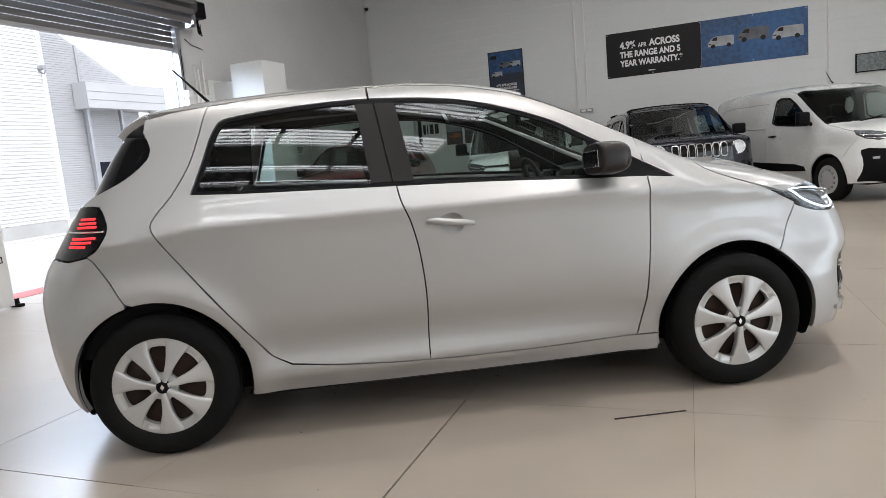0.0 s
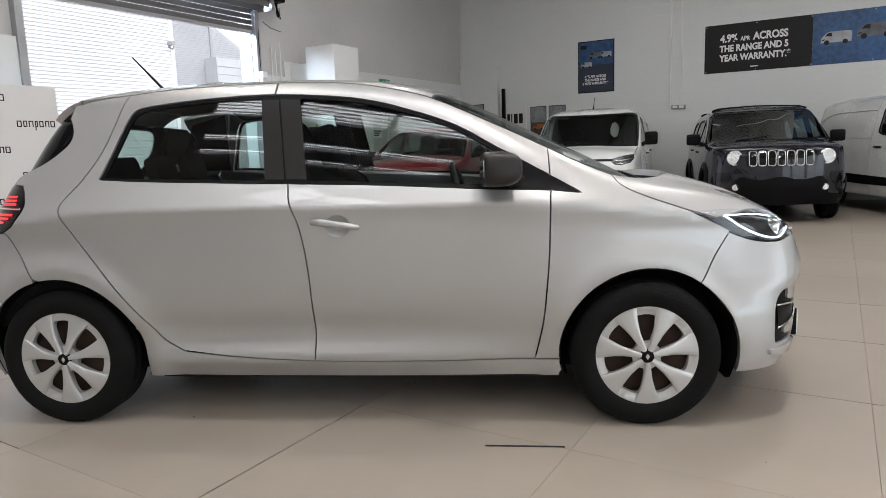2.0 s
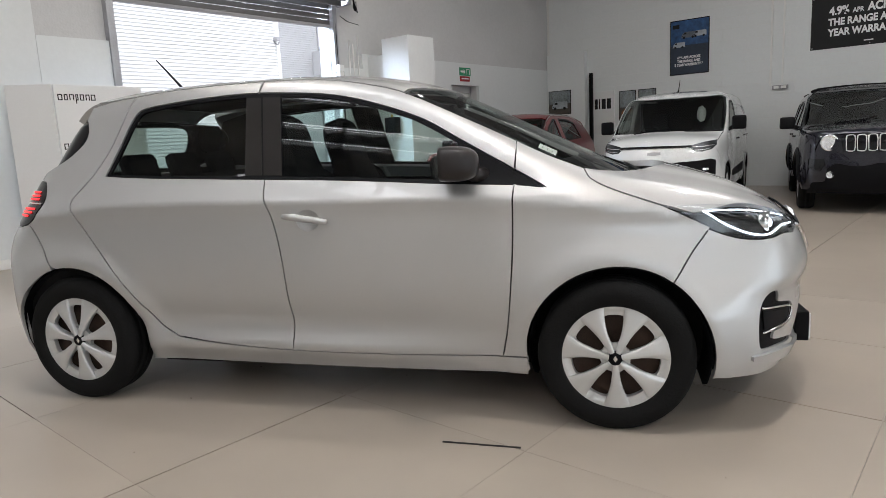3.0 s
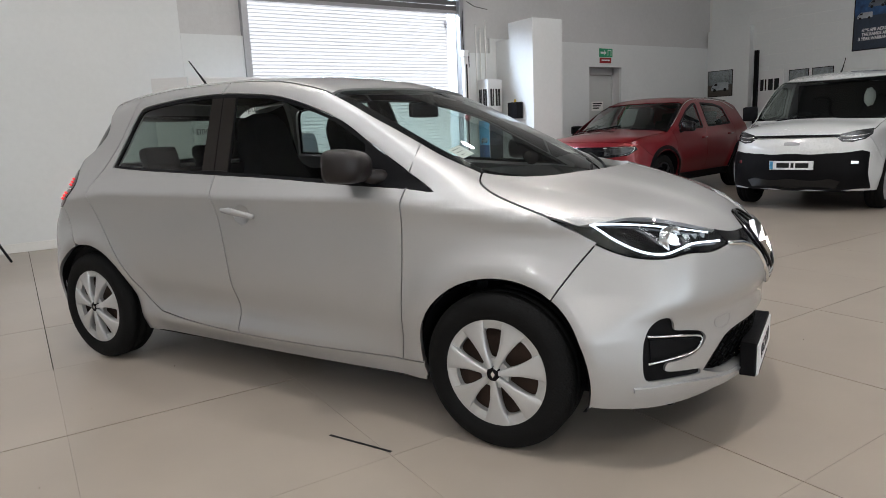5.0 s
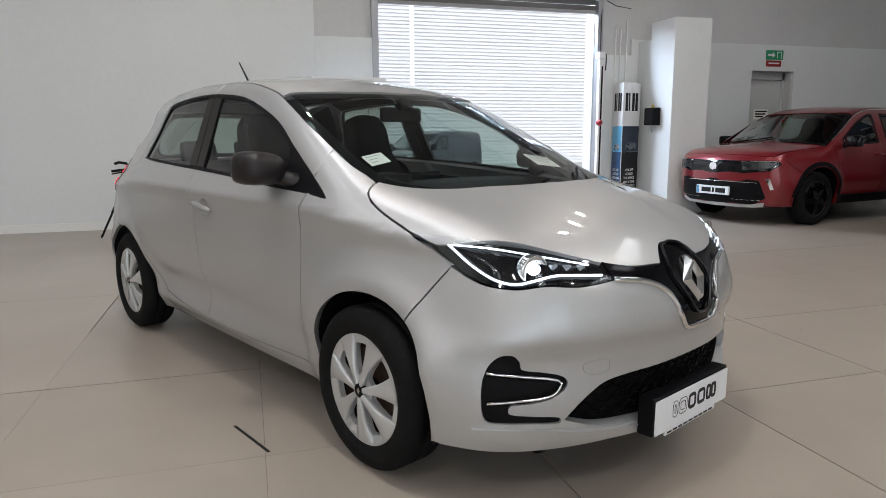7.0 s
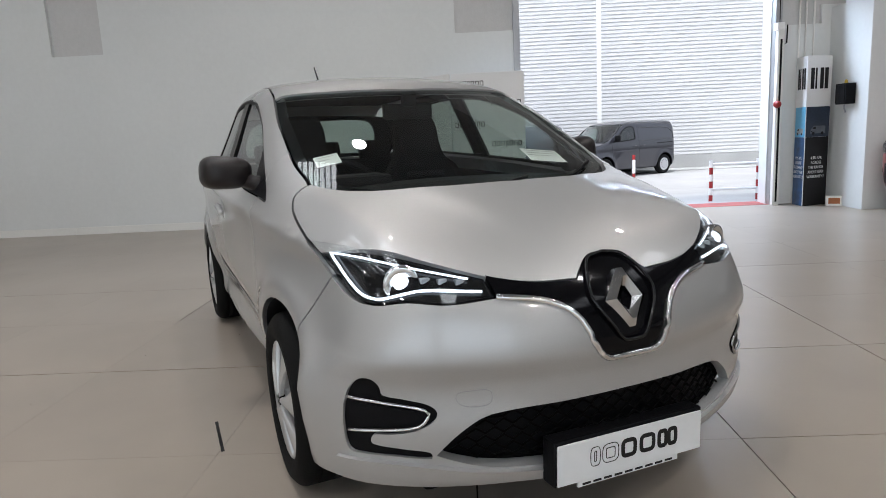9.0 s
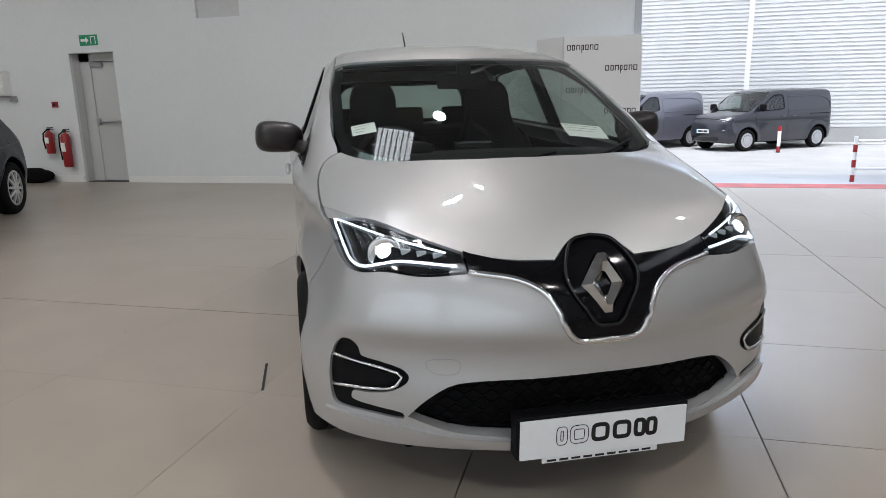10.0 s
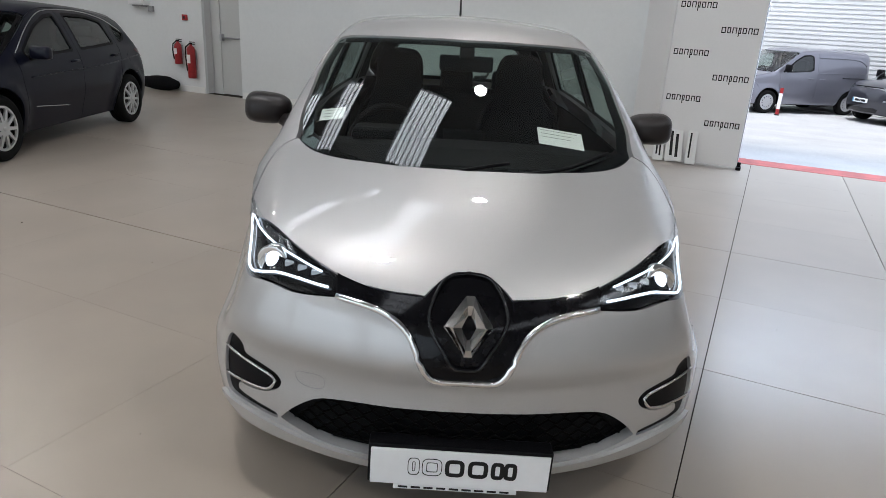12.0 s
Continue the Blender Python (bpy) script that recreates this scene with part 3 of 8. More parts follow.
def roller_shutter():
    t = thing("roller_shutter", "half-raised grey steel roller shutter over the opening", "shutter", pose(WX, DOOR_Y0, 0))
    w = DOOR_Y1 - DOOR_Y0
    for k in range(4):
        z = DOOR_Z + k * 0.085
        part("slat", boxed(-0.06, -0.03, -0.05, w + 0.05, z, z + 0.078, bevel=0.008), SHUTTER, t)
    part("bottom_rail", boxed(-0.075, -0.015, -0.05, w + 0.05, DOOR_Z - 0.05, DOOR_Z, bevel=0.005), GREY_PLASTIC, t)
    for k in range(7):
        a = math.radians(-10 + k * 30)
        z = DOOR_Z + 0.62 - 0.30 * math.cos(a * 0.95 + 0.3)
        x = 0.12 + 0.26 * math.sin(a * 0.95 + 0.3)
        part("hood_slat", boxed(x - 0.02, x + 0.02, -0.1, w + 0.1, z - 0.045, z + 0.04, bevel=0.01), SHUTTER, t)
    for y in (-0.09, w + 0.0):
        part("guide", boxed(-0.07, 0.05, y, y + 0.09, 0, DOOR_Z + 0.3, bevel=0.004), STEEL_GREY, t)
    bm = bmesh.new()
    tube(bm, [(0.1, -0.2, DOOR_Z + 0.62), (0.1, w + 0.25, DOOR_Z + 0.62)], 0.22, 20)
    part("barrel", bm, SHUTTER, t, smooth=True)
    bm = bmesh.new()
    box(bm, -0.05, 0.28, w + 0.16, w + 0.22, DOOR_Z + 0.3, DOOR_Z + 0.9)
    part("end_plate", bm, STEEL_GREY, t)
    bm = bmesh.new()
    box(bm, 0.05, 0.3, w + 0.22, w + 0.46, DOOR_Z + 0.45, DOOR_Z + 0.7, bevel=0.03)
    tube(bm, [(0.2, w + 0.34, DOOR_Z + 0.44), (0.2, w + 0.36, DOOR_Z + 0.3), (0.16, w + 0.42, DOOR_Z + 0.26)], 0.03)
    part("motor", bm, BLACK_PLASTIC, t)


roller_shutter()
tagged(part("threshold", boxed(T0 - 0.1, WX + 0.03, DOOR_Y0, DOOR_Y1, -0.02, 0.004, bevel=0.002), material("worn_red_paint", (0.38, 0.10, 0.09), 0.7, vary=0.35, scale=14)), "worn red painted door threshold strip", "threshold", kind="structure")

# unseen lamp added outside above the opening: bluish fill on the floor, for sky light
fill_lamp = new("opening_fill_light", bpy.data.lights.new("opening_fill_light", "AREA"))
fill_lamp.data.shape, fill_lamp.data.size, fill_lamp.data.size_y, fill_lamp.data.energy, fill_lamp.data.color = "RECTANGLE", DOOR_Y1 - DOOR_Y0 - 0.2, 0.5, OPENING_WATT, (0.76, 0.87, 1.0)
fill_lamp.matrix_world = look((WX - 0.85, (DOOR_Y0 + DOOR_Y1) / 2, 3.62), (WX + 2.6, (DOOR_Y0 + DOOR_Y1) / 2 - 0.3, 0.0))


# ---- the yard outside the shutter ----
YARD = -0.36


def yard():
    """One sheet of ground: a short fall from the threshold, then level to the horizon."""
    bm = bmesh.new()
    prof = [(-400, YARD), (-60, YARD), (-15, YARD), (-13, YARD + 0.02), (-8, -0.06), (T0 - 0.12, -0.022), (T0 - 0.06, -0.022), (T0, -0.26), (EX + 0.3, -0.26), (60, -0.26), (400, -0.26)]
    rows = [[bm.verts.new((x, y, z)) for y in (-400, -60, -15, 0, 15, 60, 400)] for x, z in prof]
    for a, b in zip(rows, rows[1:]):
        for k in range(6):
            bm.faces.new((a[k], b[k], b[k + 1], a[k + 1]))
    tagged(part("ground", bm, CONCRETE), "pale worn concrete yard", "ground", kind="structure")
    tagged(part("pavement", boxed(-20.3, -18.9, -30, 13.9, YARD - 0.05, YARD + 0.03, bevel=0.01), KERB), "pale concrete strip along the facade", "pavement", kind="structure")


def ribbed(bm, x, y0, y1, z0, top, pitch=0.125, proud=0.034):
    """Horizontal trapezoid ribs; top is a height or a function of y giving it."""
    z = z0
    while True:
        hi = max(top(y0), top(y1)) if callable(top) else top
        if z > hi - 0.02:
            break
        a, b = y0, y1
        if callable(top):
            ys = [y for y in np.linspace(y0, y1, 60) if top(y) > z + pitch]
            if len(ys) < 2:
                z += pitch
                continue
            a, b = ys[0], ys[-1]
        prof = [(x, z), (x + proud, z + 0.010), (x + proud, z + pitch - 0.036), (x, z + pitch - 0.030), (x, z + pitch)]
        vs = [[bm.verts.new((px, yy, pz)) for px, pz in prof] for yy in (a, b)]
        for k in range(4):
            bm.faces.new((vs[0][k], vs[1][k], vs[1][k + 1], vs[0][k + 1]))
        z += pitch


def facade():
    t = thing("warehouse", "white warehouse clad in horizontal ribbed sheet across the yard", "building", pose(0, 0, 0))
    part("base_wall", boxed(-20.3, -19.96, -30, 14.2, YARD - 0.05, 0.12, bevel=0.01), KERB, t, "grey concrete plinth")
    part("wall", boxed(-26, -20.002, -30, 14.18, 0.1, 8.4), CLADDING, t)
    edges = [-30, -18.4, -6.5, 5.36, 14.2]
    for y0, y1 in zip(edges, edges[1:]):
        bm = bmesh.new()
        ribbed(bm, -20.0, y0 + 0.03, y1 - 0.03, 0.13, 8.3)
        part("cladding_panel", bm, CLADDING, t)
    for y in edges[1:]:
        part("trim", boxed(-20.0, -19.945, y - 0.08, y + 0.08, 0.12, 8.42, bevel=0.006), TRIM_WHITE, t)
    part("roof", boxed(-26.1, -19.9, -30, 14.3, 8.4, 8.6, bevel=0.02), GREY_PLASTIC, t)
    bm = bmesh.new()
    box(bm, -19.98, -19.7, 14.0, 14.16, 5.45, 5.6, bevel=0.02)
    tube(bm, [(-19.96, 14.05, 5.4), (-19.8, 14.1, 5.3), (-19.7, 14.1, 5.42)], 0.03)
    part("flood_lamp", bm, GREY_PLASTIC, t)
    b = thing("workshop_building", "pale clad workshop with a sloping roof behind the yard", "building", pose(0, 0, 0))
    slope = lambda y: float(np.interp(y, [17, 24, 28.6], [13.2, 9.4, 7.0]))
    bm = bmesh.new()
    vs = [[bm.verts.new((x, y, z)) for y, z in ((17, YARD), (28.6, YARD), (28.6, 7.0), (24, 9.4), (17, 13.2))] for x in (-30.1, -34)]
    bm.faces.new(vs[0]), bm.faces.new(vs[1][::-1])
    for k in range(5):
        bm.faces.new((vs[0][k], vs[1][k], vs[1][(k + 1) % 5], vs[0][(k + 1) % 5]))
    part("wall", bm, SHED, b)
    bm = bmesh.new()
    ribbed(bm, -30.08, 17, 28.6, 0.1, slope)
    part("cladding_panel", bm, SHED, b)
    bm = bmesh.new()
    ribbed(bm, -29.0, 24.1, 34.0, 5.5, 6.85, 0.45, 0.03)
    box(bm, -30.0, -29.001, 24.1, 34.0, 5.5, 6.9)
    part("canopy", bm, SHED, b, "white canopy fascia")
    part("rear_wall", boxed(-36, -33.5, 28.6, 40, YARD, 5.4), SHED, b)
    for k in range(5):
        y = 24.3 + k * 2.3
        part("canopy_post", boxed(-29.6, -29.4, y, y + 0.16, YARD - 0.02, 5.5), STEEL_GREY, b)
    part("door", boxed(-30.06, -29.99, 25.2, 26.1, YARD, 2.6, bevel=0.01), DARK_PAINT, b, "dark steel door")
    part("gutter", boxed(-30.05, -29.95, 24.6, 24.75, YARD, 9.0), GREY_PLASTIC, b)


KERB = material("grey_concrete_plinth", (0.36, 0.36, 0.35), 0.85, vary=0.12, scale=4, bump=0.2, bump_scale=60)
yard()
facade()


def bollard(x, y):
    t = thing("bollard", "red and white banded plastic bollard in the yard", "bollard", pose(x, y, YARD), "yard bollards")
    for k, (z0, z1, r) in enumerate(((0, 0.03, 0.06), (0.03, 0.17, 0.046), (0.17, 0.58, 0.046), (0.58, 0.72, 0.046))):
        bm = bmesh.new()
        lathe(bm, [(0.001, z0), (r, z0), (r, z1 - 0.01), (r - 0.01, z1), (0.001, z1)], 16, "z")
        part("band", bm, (BLACK_PLASTIC, RED, WHITE, RED)[k], t, smooth=False)


for x, y in ((-16.2, 5.6), (-16.6, 1.85)):
    bollard(x, y)


def barrier():
    t = thing("barrier_rail", "red and white banded steel barrier outside the opening", "barrier", pose(-6.9, 4.4, -0.045))
    for y in (0.04, 0.78):
        for k in range(6):
            bm = bmesh.new()
            tube(bm, [(0, y, k * 0.11), (0, y, k * 0.11 + 0.11)], 0.03, 12)
            part("post_band", bm, RED if k % 2 == 0 else WHITE, t)
    for z in (0.2, 0.6):
        bm = bmesh.new()
        tube(bm, [(0, 0.06, z), (0, 0.76, z)], 0.022, 10)
        part("rail", bm, WHITE, t)


barrier()


# ---- body surfaces of the vehicles: smooth solids given by a few design curves ----
def curve(*knots):
    """A smooth curve through (x, value) knots, level outside them."""
    kx = np.array([k[0] for k in knots], float)
    kv = np.array([k[1] for k in knots], float)
    sl = np.diff(kv) / np.diff(kx)
    tan = np.zeros(len(kx))
    tan[0], tan[-1] = sl[0], sl[-1]
    for i in range(1, len(kx) - 1):
        if sl[i - 1] * sl[i] > 0:
            tan[i] = 2 * sl[i - 1] * sl[i] / (sl[i - 1] + sl[i])

    def value(x):
        x = np.clip(np.asarray(x, float), kx[0], kx[-1])
        i = np.clip(np.searchsorted(kx, x, side="right") - 1, 0, len(kx) - 2)
        h = kx[i + 1] - kx[i]
        u = (x - kx[i]) / h
        return ((1 + 2 * u) * (1 - u) ** 2 * kv[i] + u * (1 - u) ** 2 * h * tan[i]
                + u * u * (3 - 2 * u) * kv[i + 1] + u * u * (u - 1) * h * tan[i + 1])
    return value


def smin(a, b, k):
    h = np.maximum(k - np.abs(a - b), 0) / k
    return np.minimum(a, b) - h * h * k * 0.25


class Hull:
    """x ahead, y to the left, z up; the solid lies where value() > 0."""

    def __init__(self, top, drop, side, taper, lean, front, frontk, rear, reark, soft=0.09, flare=(), extra=None, fill=None, shift=None, scoop=None):
        self.top, self.drop, self.side, self.taper, self.lean = top, drop, side, taper, lean
        self.front, self.frontk, self.rear, self.reark = front, frontk, rear, reark
        self.soft, self.flare, self.extra = soft, flare, extra
        self.fill = fill or (lambda x: 0.0 * x)
        self.shift = shift or (lambda x: 0.0 * x)
        self.scoop = scoop or (lambda x: 0.0 * x)

    def width(self, x, z):
        w = self.side(z + self.shift(x)) - self.taper(x) * np.clip((z - 0.35) / 0.5, 0.25, 1.0) - self.lean(x) * np.clip((z - 0.95) / 0.5, 0, 1.2)
        w = w + self.fill(x) * np.clip((0.62 - z) / 0.3, 0, 1.15)
        w = w + self.scoop(x) * (np.exp(-((z - 0.295) / 0.06) ** 2) - 0.3 * np.exp(-((z - 0.45) / 0.06) ** 2))
        for fx, amount, r in self.flare:
            d = np.hypot(x - fx, z - 0.31)
            w = w + amount * np.exp(-((d - r) / 0.07) ** 2)
        return w

    def value(self, p):
        x, y, z = p[..., 0], np.abs(p[..., 1]), p[..., 2]
        a = self.width(x, z) - y
        t = self.top(x) - self.drop(x) * y * y
        if self.extra is not None:
            t = t + self.extra(x, y)
        b = t - z
        c = self.front(z) - self.frontk(z) * y * y - 0.35 * y ** 8 - x
        d = x - self.rear(z) - self.reark(z) * y * y - 0.3 * y ** 8
        return smin(smin(a, b, self.soft), smin(c, d, 0.05), self.soft)

    def normal(self, p):
        e = 0.004
        g = np.stack([self.value(p + e * np.eye(3)[i]) - self.value(p - e * np.eye(3)[i]) for i in range(3)], -1)
        return -g / np.maximum(np.linalg.norm(g, axis=-1, keepdims=True), 1e-9)

    def cast(self, o, d, reach=3.2, steps=160):
        """Where rays from outside first meet the body; a ray that passes by gives its nearest approach."""
        o, d = np.broadcast_arrays(np.asarray(o, float), np.asarray(d, float))
        ts = np.linspace(0, reach, steps)
        f = np.stack([self.value(o + t * d) for t in ts], 0)
        inside = f > 0
        i = np.where(inside.any(0), inside.argmax(0), f.argmax(0))
        lo, hi = ts[np.maximum(i - 1, 0)], ts[i]
        for _ in range(24):
            mid = (lo + hi) / 2
            m = self.value(o + mid[..., None] * d) > 0
            hi, lo = np.where(m, mid, hi), np.where(m, lo, mid)
        return o + hi[..., None] * d


# projections: how a flat outline (a, b) is laid on the body
def onto(hull, how, ab, sgn=-1):
    ab = np.asarray(ab, float)
    a, b = ab[..., 0], ab[..., 1]
    n = np.zeros_like(a)
    if how == "side":
        o, d = np.stack([a, n + sgn * 1.5, b], -1), np.array([0, -sgn, 0.0])
    elif how == "front":
        o, d = np.stack([n + 3.6, a, b], -1), np.array([-1.0, 0, 0])
    elif how == "rear":
        o, d = np.stack([n - 3.6, a, b], -1), np.array([1.0, 0, 0])
    elif how == "top":
        o, d = np.stack([a, b, n + 2.6], -1), np.array([0, 0, -1.0])
    elif how == "back":  # as round, about an axis towards the rear
        ca, sa = np.cos(a), np.sin(a)
        o, d = np.stack([-hull.axis - 2.5 * ca, 2.5 * sa, b], -1), np.stack([ca, -sa, n], -1)
    else:  # round: a is the angle about an upright axis at x = hull.axis, times one metre
        ca, sa = np.cos(a), np.sin(a)
        o, d = np.stack([hull.axis + 2.5 * ca, 2.5 * sa, b], -1), np.stack([-ca, -sa, n], -1)
    return hull.cast(o, d)


def ridge(x, y):
    """Two soft folds that run along the bonnet towards the badge."""
    line = 0.50 - 0.33 * np.clip((x - 1.15) / 0.9, 0, 1)
    fade = np.clip((x - 1.15) / 0.2, 0, 1) * np.clip((2.08 - x) / 0.25, 0, 1)
    return 0.013 * fade / (1 + np.exp((y - line) / 0.026)) - 0.005 * fade


ROOF_LINE = [(-1.62, 1.38), (-1.5, 1.477), (-1.3, 1.527), (-1.0, 1.558), (-0.6, 1.573), (-0.2, 1.571), (0.1, 1.551), (0.35, 1.506), (0.55, 1.433)]


SHOULDER = curve((0.15, 0.735), (0.22, 0.765), (0.30, 0.785), (0.38, 0.805), (0.48, 0.838), (0.6, 0.858), (0.72, 0.8635), (0.80, 0.8645), (0.88, 0.8655), (0.93, 0.871), (0.950, 0.8735), (0.962, 0.872), (0.975, 0.864), (1.0, 0.846),
                 (1.05, 0.811), (1.2, 0.746), (1.4, 0.665), (1.5, 0.617), (1.6, 0.55))
CABIN_SIDE = curve((0.72, 0.868), (0.84, 0.8745), (0.868, 0.873), (0.888, 0.864), (0.93, 0.850), (0.98, 0.830), (1.05, 0.803), (1.2, 0.745), (1.4, 0.665), (1.5, 0.617), (1.6, 0.55))


def hatch_hull(nose, fold, side=SHOULDER, shift=None):
    return Hull(
        top=curve(*ROOF_LINE, *nose),
    drop=curve((-1.5, 0.13), (0.0, 0.13), (0.6, 0.14), (1.2, 0.15), (1.5, 0.14), (2.0, 0.10)),
    side=side,
    taper=curve((-2.0, 0.12), (-1.75, 0.06), (-1.4, 0.025), (-0.9, 0.006), (0.0, 0.0), (0.8, 0.012), (1.2, 0.044), (1.5, 0.105), (1.8, 0.190), (2.1, 0.29)),
    lean=curve((-1.9, 0.09), (-1.2, 0.05), (-0.5, 0.0), (1.2, 0.0)),
    front=curve((0.15, 2.02), (0.22, 2.09), (0.32, 2.128), (0.42, 2.138), (0.50, 2.134), (0.545, 2.138), (0.580, 2.154), (0.600, 2.1615), (0.63, 2.161), (0.7, 2.142), (0.8, 2.10), (0.9, 2.02), (1.0, 1.9)),
    frontk=curve((0.2, 0.40), (0.5, 0.42), (0.8, 0.42)),
    rear=curve((0.18, -1.86), (0.3, -1.92), (0.5, -1.95), (0.65, -1.955), (0.8, -1.935), (0.95, -1.855), (1.1, -1.76), (1.3, -1.63), (1.45, -1.525), (1.55, -1.44)),
    reark=curve((0.3, 0.29), (0.7, 0.28), (0.95, 0.36), (1.4, 0.40)),
    flare=((1.294, 0.022, 0.40), (-1.294, 0.022, 0.40)), extra=fold,
    fill=curve((-2.0, 0.07), (-1.65, 0.06), (-1.45, 0.0), (1.45, 0.0), (1.65, 0.055), (2.1, 0.07)),
    shift=shift, scoop=curve((-1.0, 0.006), (-0.7, 0.040), (-0.1, 0.044), (0.3, 0.034), (0.65, 0.016), (0.92, 0.0)))


HATCH = hatch_hull([(0.9, 1.262), (1.2, 1.125), (1.3, 1.10), (1.5, 1.052), (1.75, 0.978), (1.95, 0.893), (2.12, 0.79)], ridge,
                   shift=curve((-1.6, 0.03), (-0.9, -0.025), (-0.3, -0.02), (0.6, -0.015), (0.9, 0.0), (1.15, 0.02), (1.35, 0.045), (1.7, 0.09)))
SCREEN = hatch_hull([(0.9, 1.265), (1.2, 1.118), (1.46, 0.978), (1.7, 0.84)], None)
PANES = hatch_hull([(0.9, 1.265), (1.2, 1.118), (1.46, 0.978), (1.7, 0.84)], None, CABIN_SIDE)
HATCH.axis = SCREEN.axis = PANES.axis = 1.0
HATCH.panes = PANES


# ---- the silver hatchback ----
CAR = pose(0, 0, 0, 0, 0, 26)
car = thing("hatchback_car", "champagne silver electric hatchback with black mirrors, parked on the showroom floor", "car", CAR)


def lay(hull, how, sgn=-1):
    def f(ab):
        p = onto(hull, how, ab, sgn)
        return p, hull.normal(p)
    return f


def lay_even(hull, how, sgn=-1):
    """As lay, for glass: normals that turn evenly across the pane."""
    def f(ab):
        p = onto(hull, how, ab, sgn)
        base = np.concatenate([np.ones((len(ab), 1)), ab], 1)
        turned = hull.panes.normal(onto(hull.panes, how, ab, sgn)) if hull is HATCH else hull.normal(p)
        n = base @ np.linalg.lstsq(base, turned, rcond=None)[0]
        return p, n / np.linalg.norm(n, axis=1, keepdims=True)
    return f


def rnd(*pts, axis=1.0):
    """Outline points in space to (angle, height) about the round axis."""
    return [(math.atan2(y, x - axis), z) for x, y, z in pts]


def panel(name, outline, mat=None, how="side", holes=(), out=0.0, depth=0.034, gap=0.0030, step=0.03, label="", mirror=True, parent=None, hull=None):
    o = inset(ring_of(outline), gap)
    h = [inset(ring_of(q), -gap) for q in holes]
    return skin(name, fill(o, h, step), (lay_even if mat in (GLASS, PRIVACY) else lay)(hull or HATCH, how), mat or SILVER, parent or car, out, depth, label, mirror)


def arc(cx, cz, r, a0, a1, n=24):
    return [(cx + r * math.cos(math.radians(a)), cz + r * math.sin(math.radians(a))) for a in np.linspace(a0, a1, n)]


# shared lines, seen from the side (x, z)
DLO_TOP = line((-1.095, 1.115), (-1.043, 1.25), (-1.003, 1.36), (-0.965, 1.417), (-0.90, 1.434), (-0.77, 1.447), (-0.57, 1.460), (-0.35, 1.466), (-0.175, 1.458), (0.07, 1.433), (0.26, 1.388), (0.5, 1.303), (0.68, 1.202), (0.87, 1.095), (1.03, 1.004))
DLO_LOW = line((1.03, 1.004), (0.9, 1.018), (0.6, 1.033), (0.19, 1.058), (-0.22, 1.075), (-0.6, 1.09), (-0.9, 1.103), (-1.095, 1.115))
RAIL = line((-1.022, 1.497), (-0.8, 1.514), (-0.31, 1.524), (0.0, 1.510), (0.2, 1.478), (0.40, 1.425), (0.72, 1.280), (0.9, 1.192), (1.04, 1.124), (1.173, 1.068))
SPLIT_LOW = line((-0.217, 1.075), (-0.205, 1.01), (-0.17, 0.91), (-0.145, 0.78), (-0.132, 0.59), (-0.14, 0.287))
REAR_SEAM = line((-0.75, 0.335), (-0.83, 0.382), (-0.89, 0.47), (-0.96, 0.57), (-1.05, 0.69), (-1.17, 0.85), (-1.235, 0.95), (-1.258, 1.01), (-1.175, 1.12), (-1.105, 1.235), (-1.06, 1.36), (-1.022, 1.497))
FRONT_SEAM = line((0.905, 1.018), (0.9, 1.0), (0.893, 0.77), (0.882, 0.62), (0.862, 0.44), (0.83, 0.282))
DOOR_LOW = line((0.83, 0.282), (0.35, 0.279), (-0.14, 0.287), (-0.5, 0.308), (-0.75, 0.335))
HOOD_SEAM = line((1.173, 1.068), (1.2, 1.03), (1.28, 0.987), (1.48, 0.913))


def between(path, lo, hi):
    return [q for q in path if lo <= q[0] <= hi]



# doors with their window frames
doors = panel("front_door", between(RAIL, -0.305, 0.9005) + [(0.9005, 1.192)] + line((0.9005, 1.085), (0.903, 1.075))
              + between(DLO_TOP, -0.3, 0.895)[::-1] + [(-0.3, 1.466), (-0.305, 1.524)])
CUP_RING = [(0.004 + 0.052 * math.cos(a), 0.893 + 0.045 * math.sin(a)) for a in np.linspace(0, math.tau, 29)[:-1]]
lower = panel("door_skin", SPLIT_LOW[::-1] + between(DLO_LOW, -0.217, 0.9)[::-1] + FRONT_SEAM + between(DOOR_LOW, -0.14, 0.83), holes=[CUP_RING])
for a, b in zip(doors, lower):
    b.parent = a
rear_doors = panel("rear_door", REAR_SEAM + between(RAIL, -1.022, -0.31) + [(-0.31, 1.524), (-0.305, 1.466)] + between(DLO_TOP, -1.13, -0.305)[::-1]
                   + between(DLO_LOW, -1.13, -0.222)[::-1] + SPLIT_LOW + between(DOOR_LOW, -0.75, -0.14))
FRONT_ARCH, REAR_ARCH = (1.302, 0.315, 0.367), (-1.294, 0.312, 0.367)
panel("front_wing", between(RAIL, 0.9, 1.173) + HOOD_SEAM + line((1.48, 0.913), (1.66, 0.822)) + line((1.66, 0.822), (1.59, 0.73), (1.515, 0.614)) + arc(*FRONT_ARCH, 54.5, 194)
      + [(0.93, 0.21), (0.935, 0.283), (0.832, 0.283)] + FRONT_SEAM[::-1] + between(DLO_LOW, 0.9, 1.03)[::-1] + between(DLO_TOP, 0.9, 1.03)[::-1])
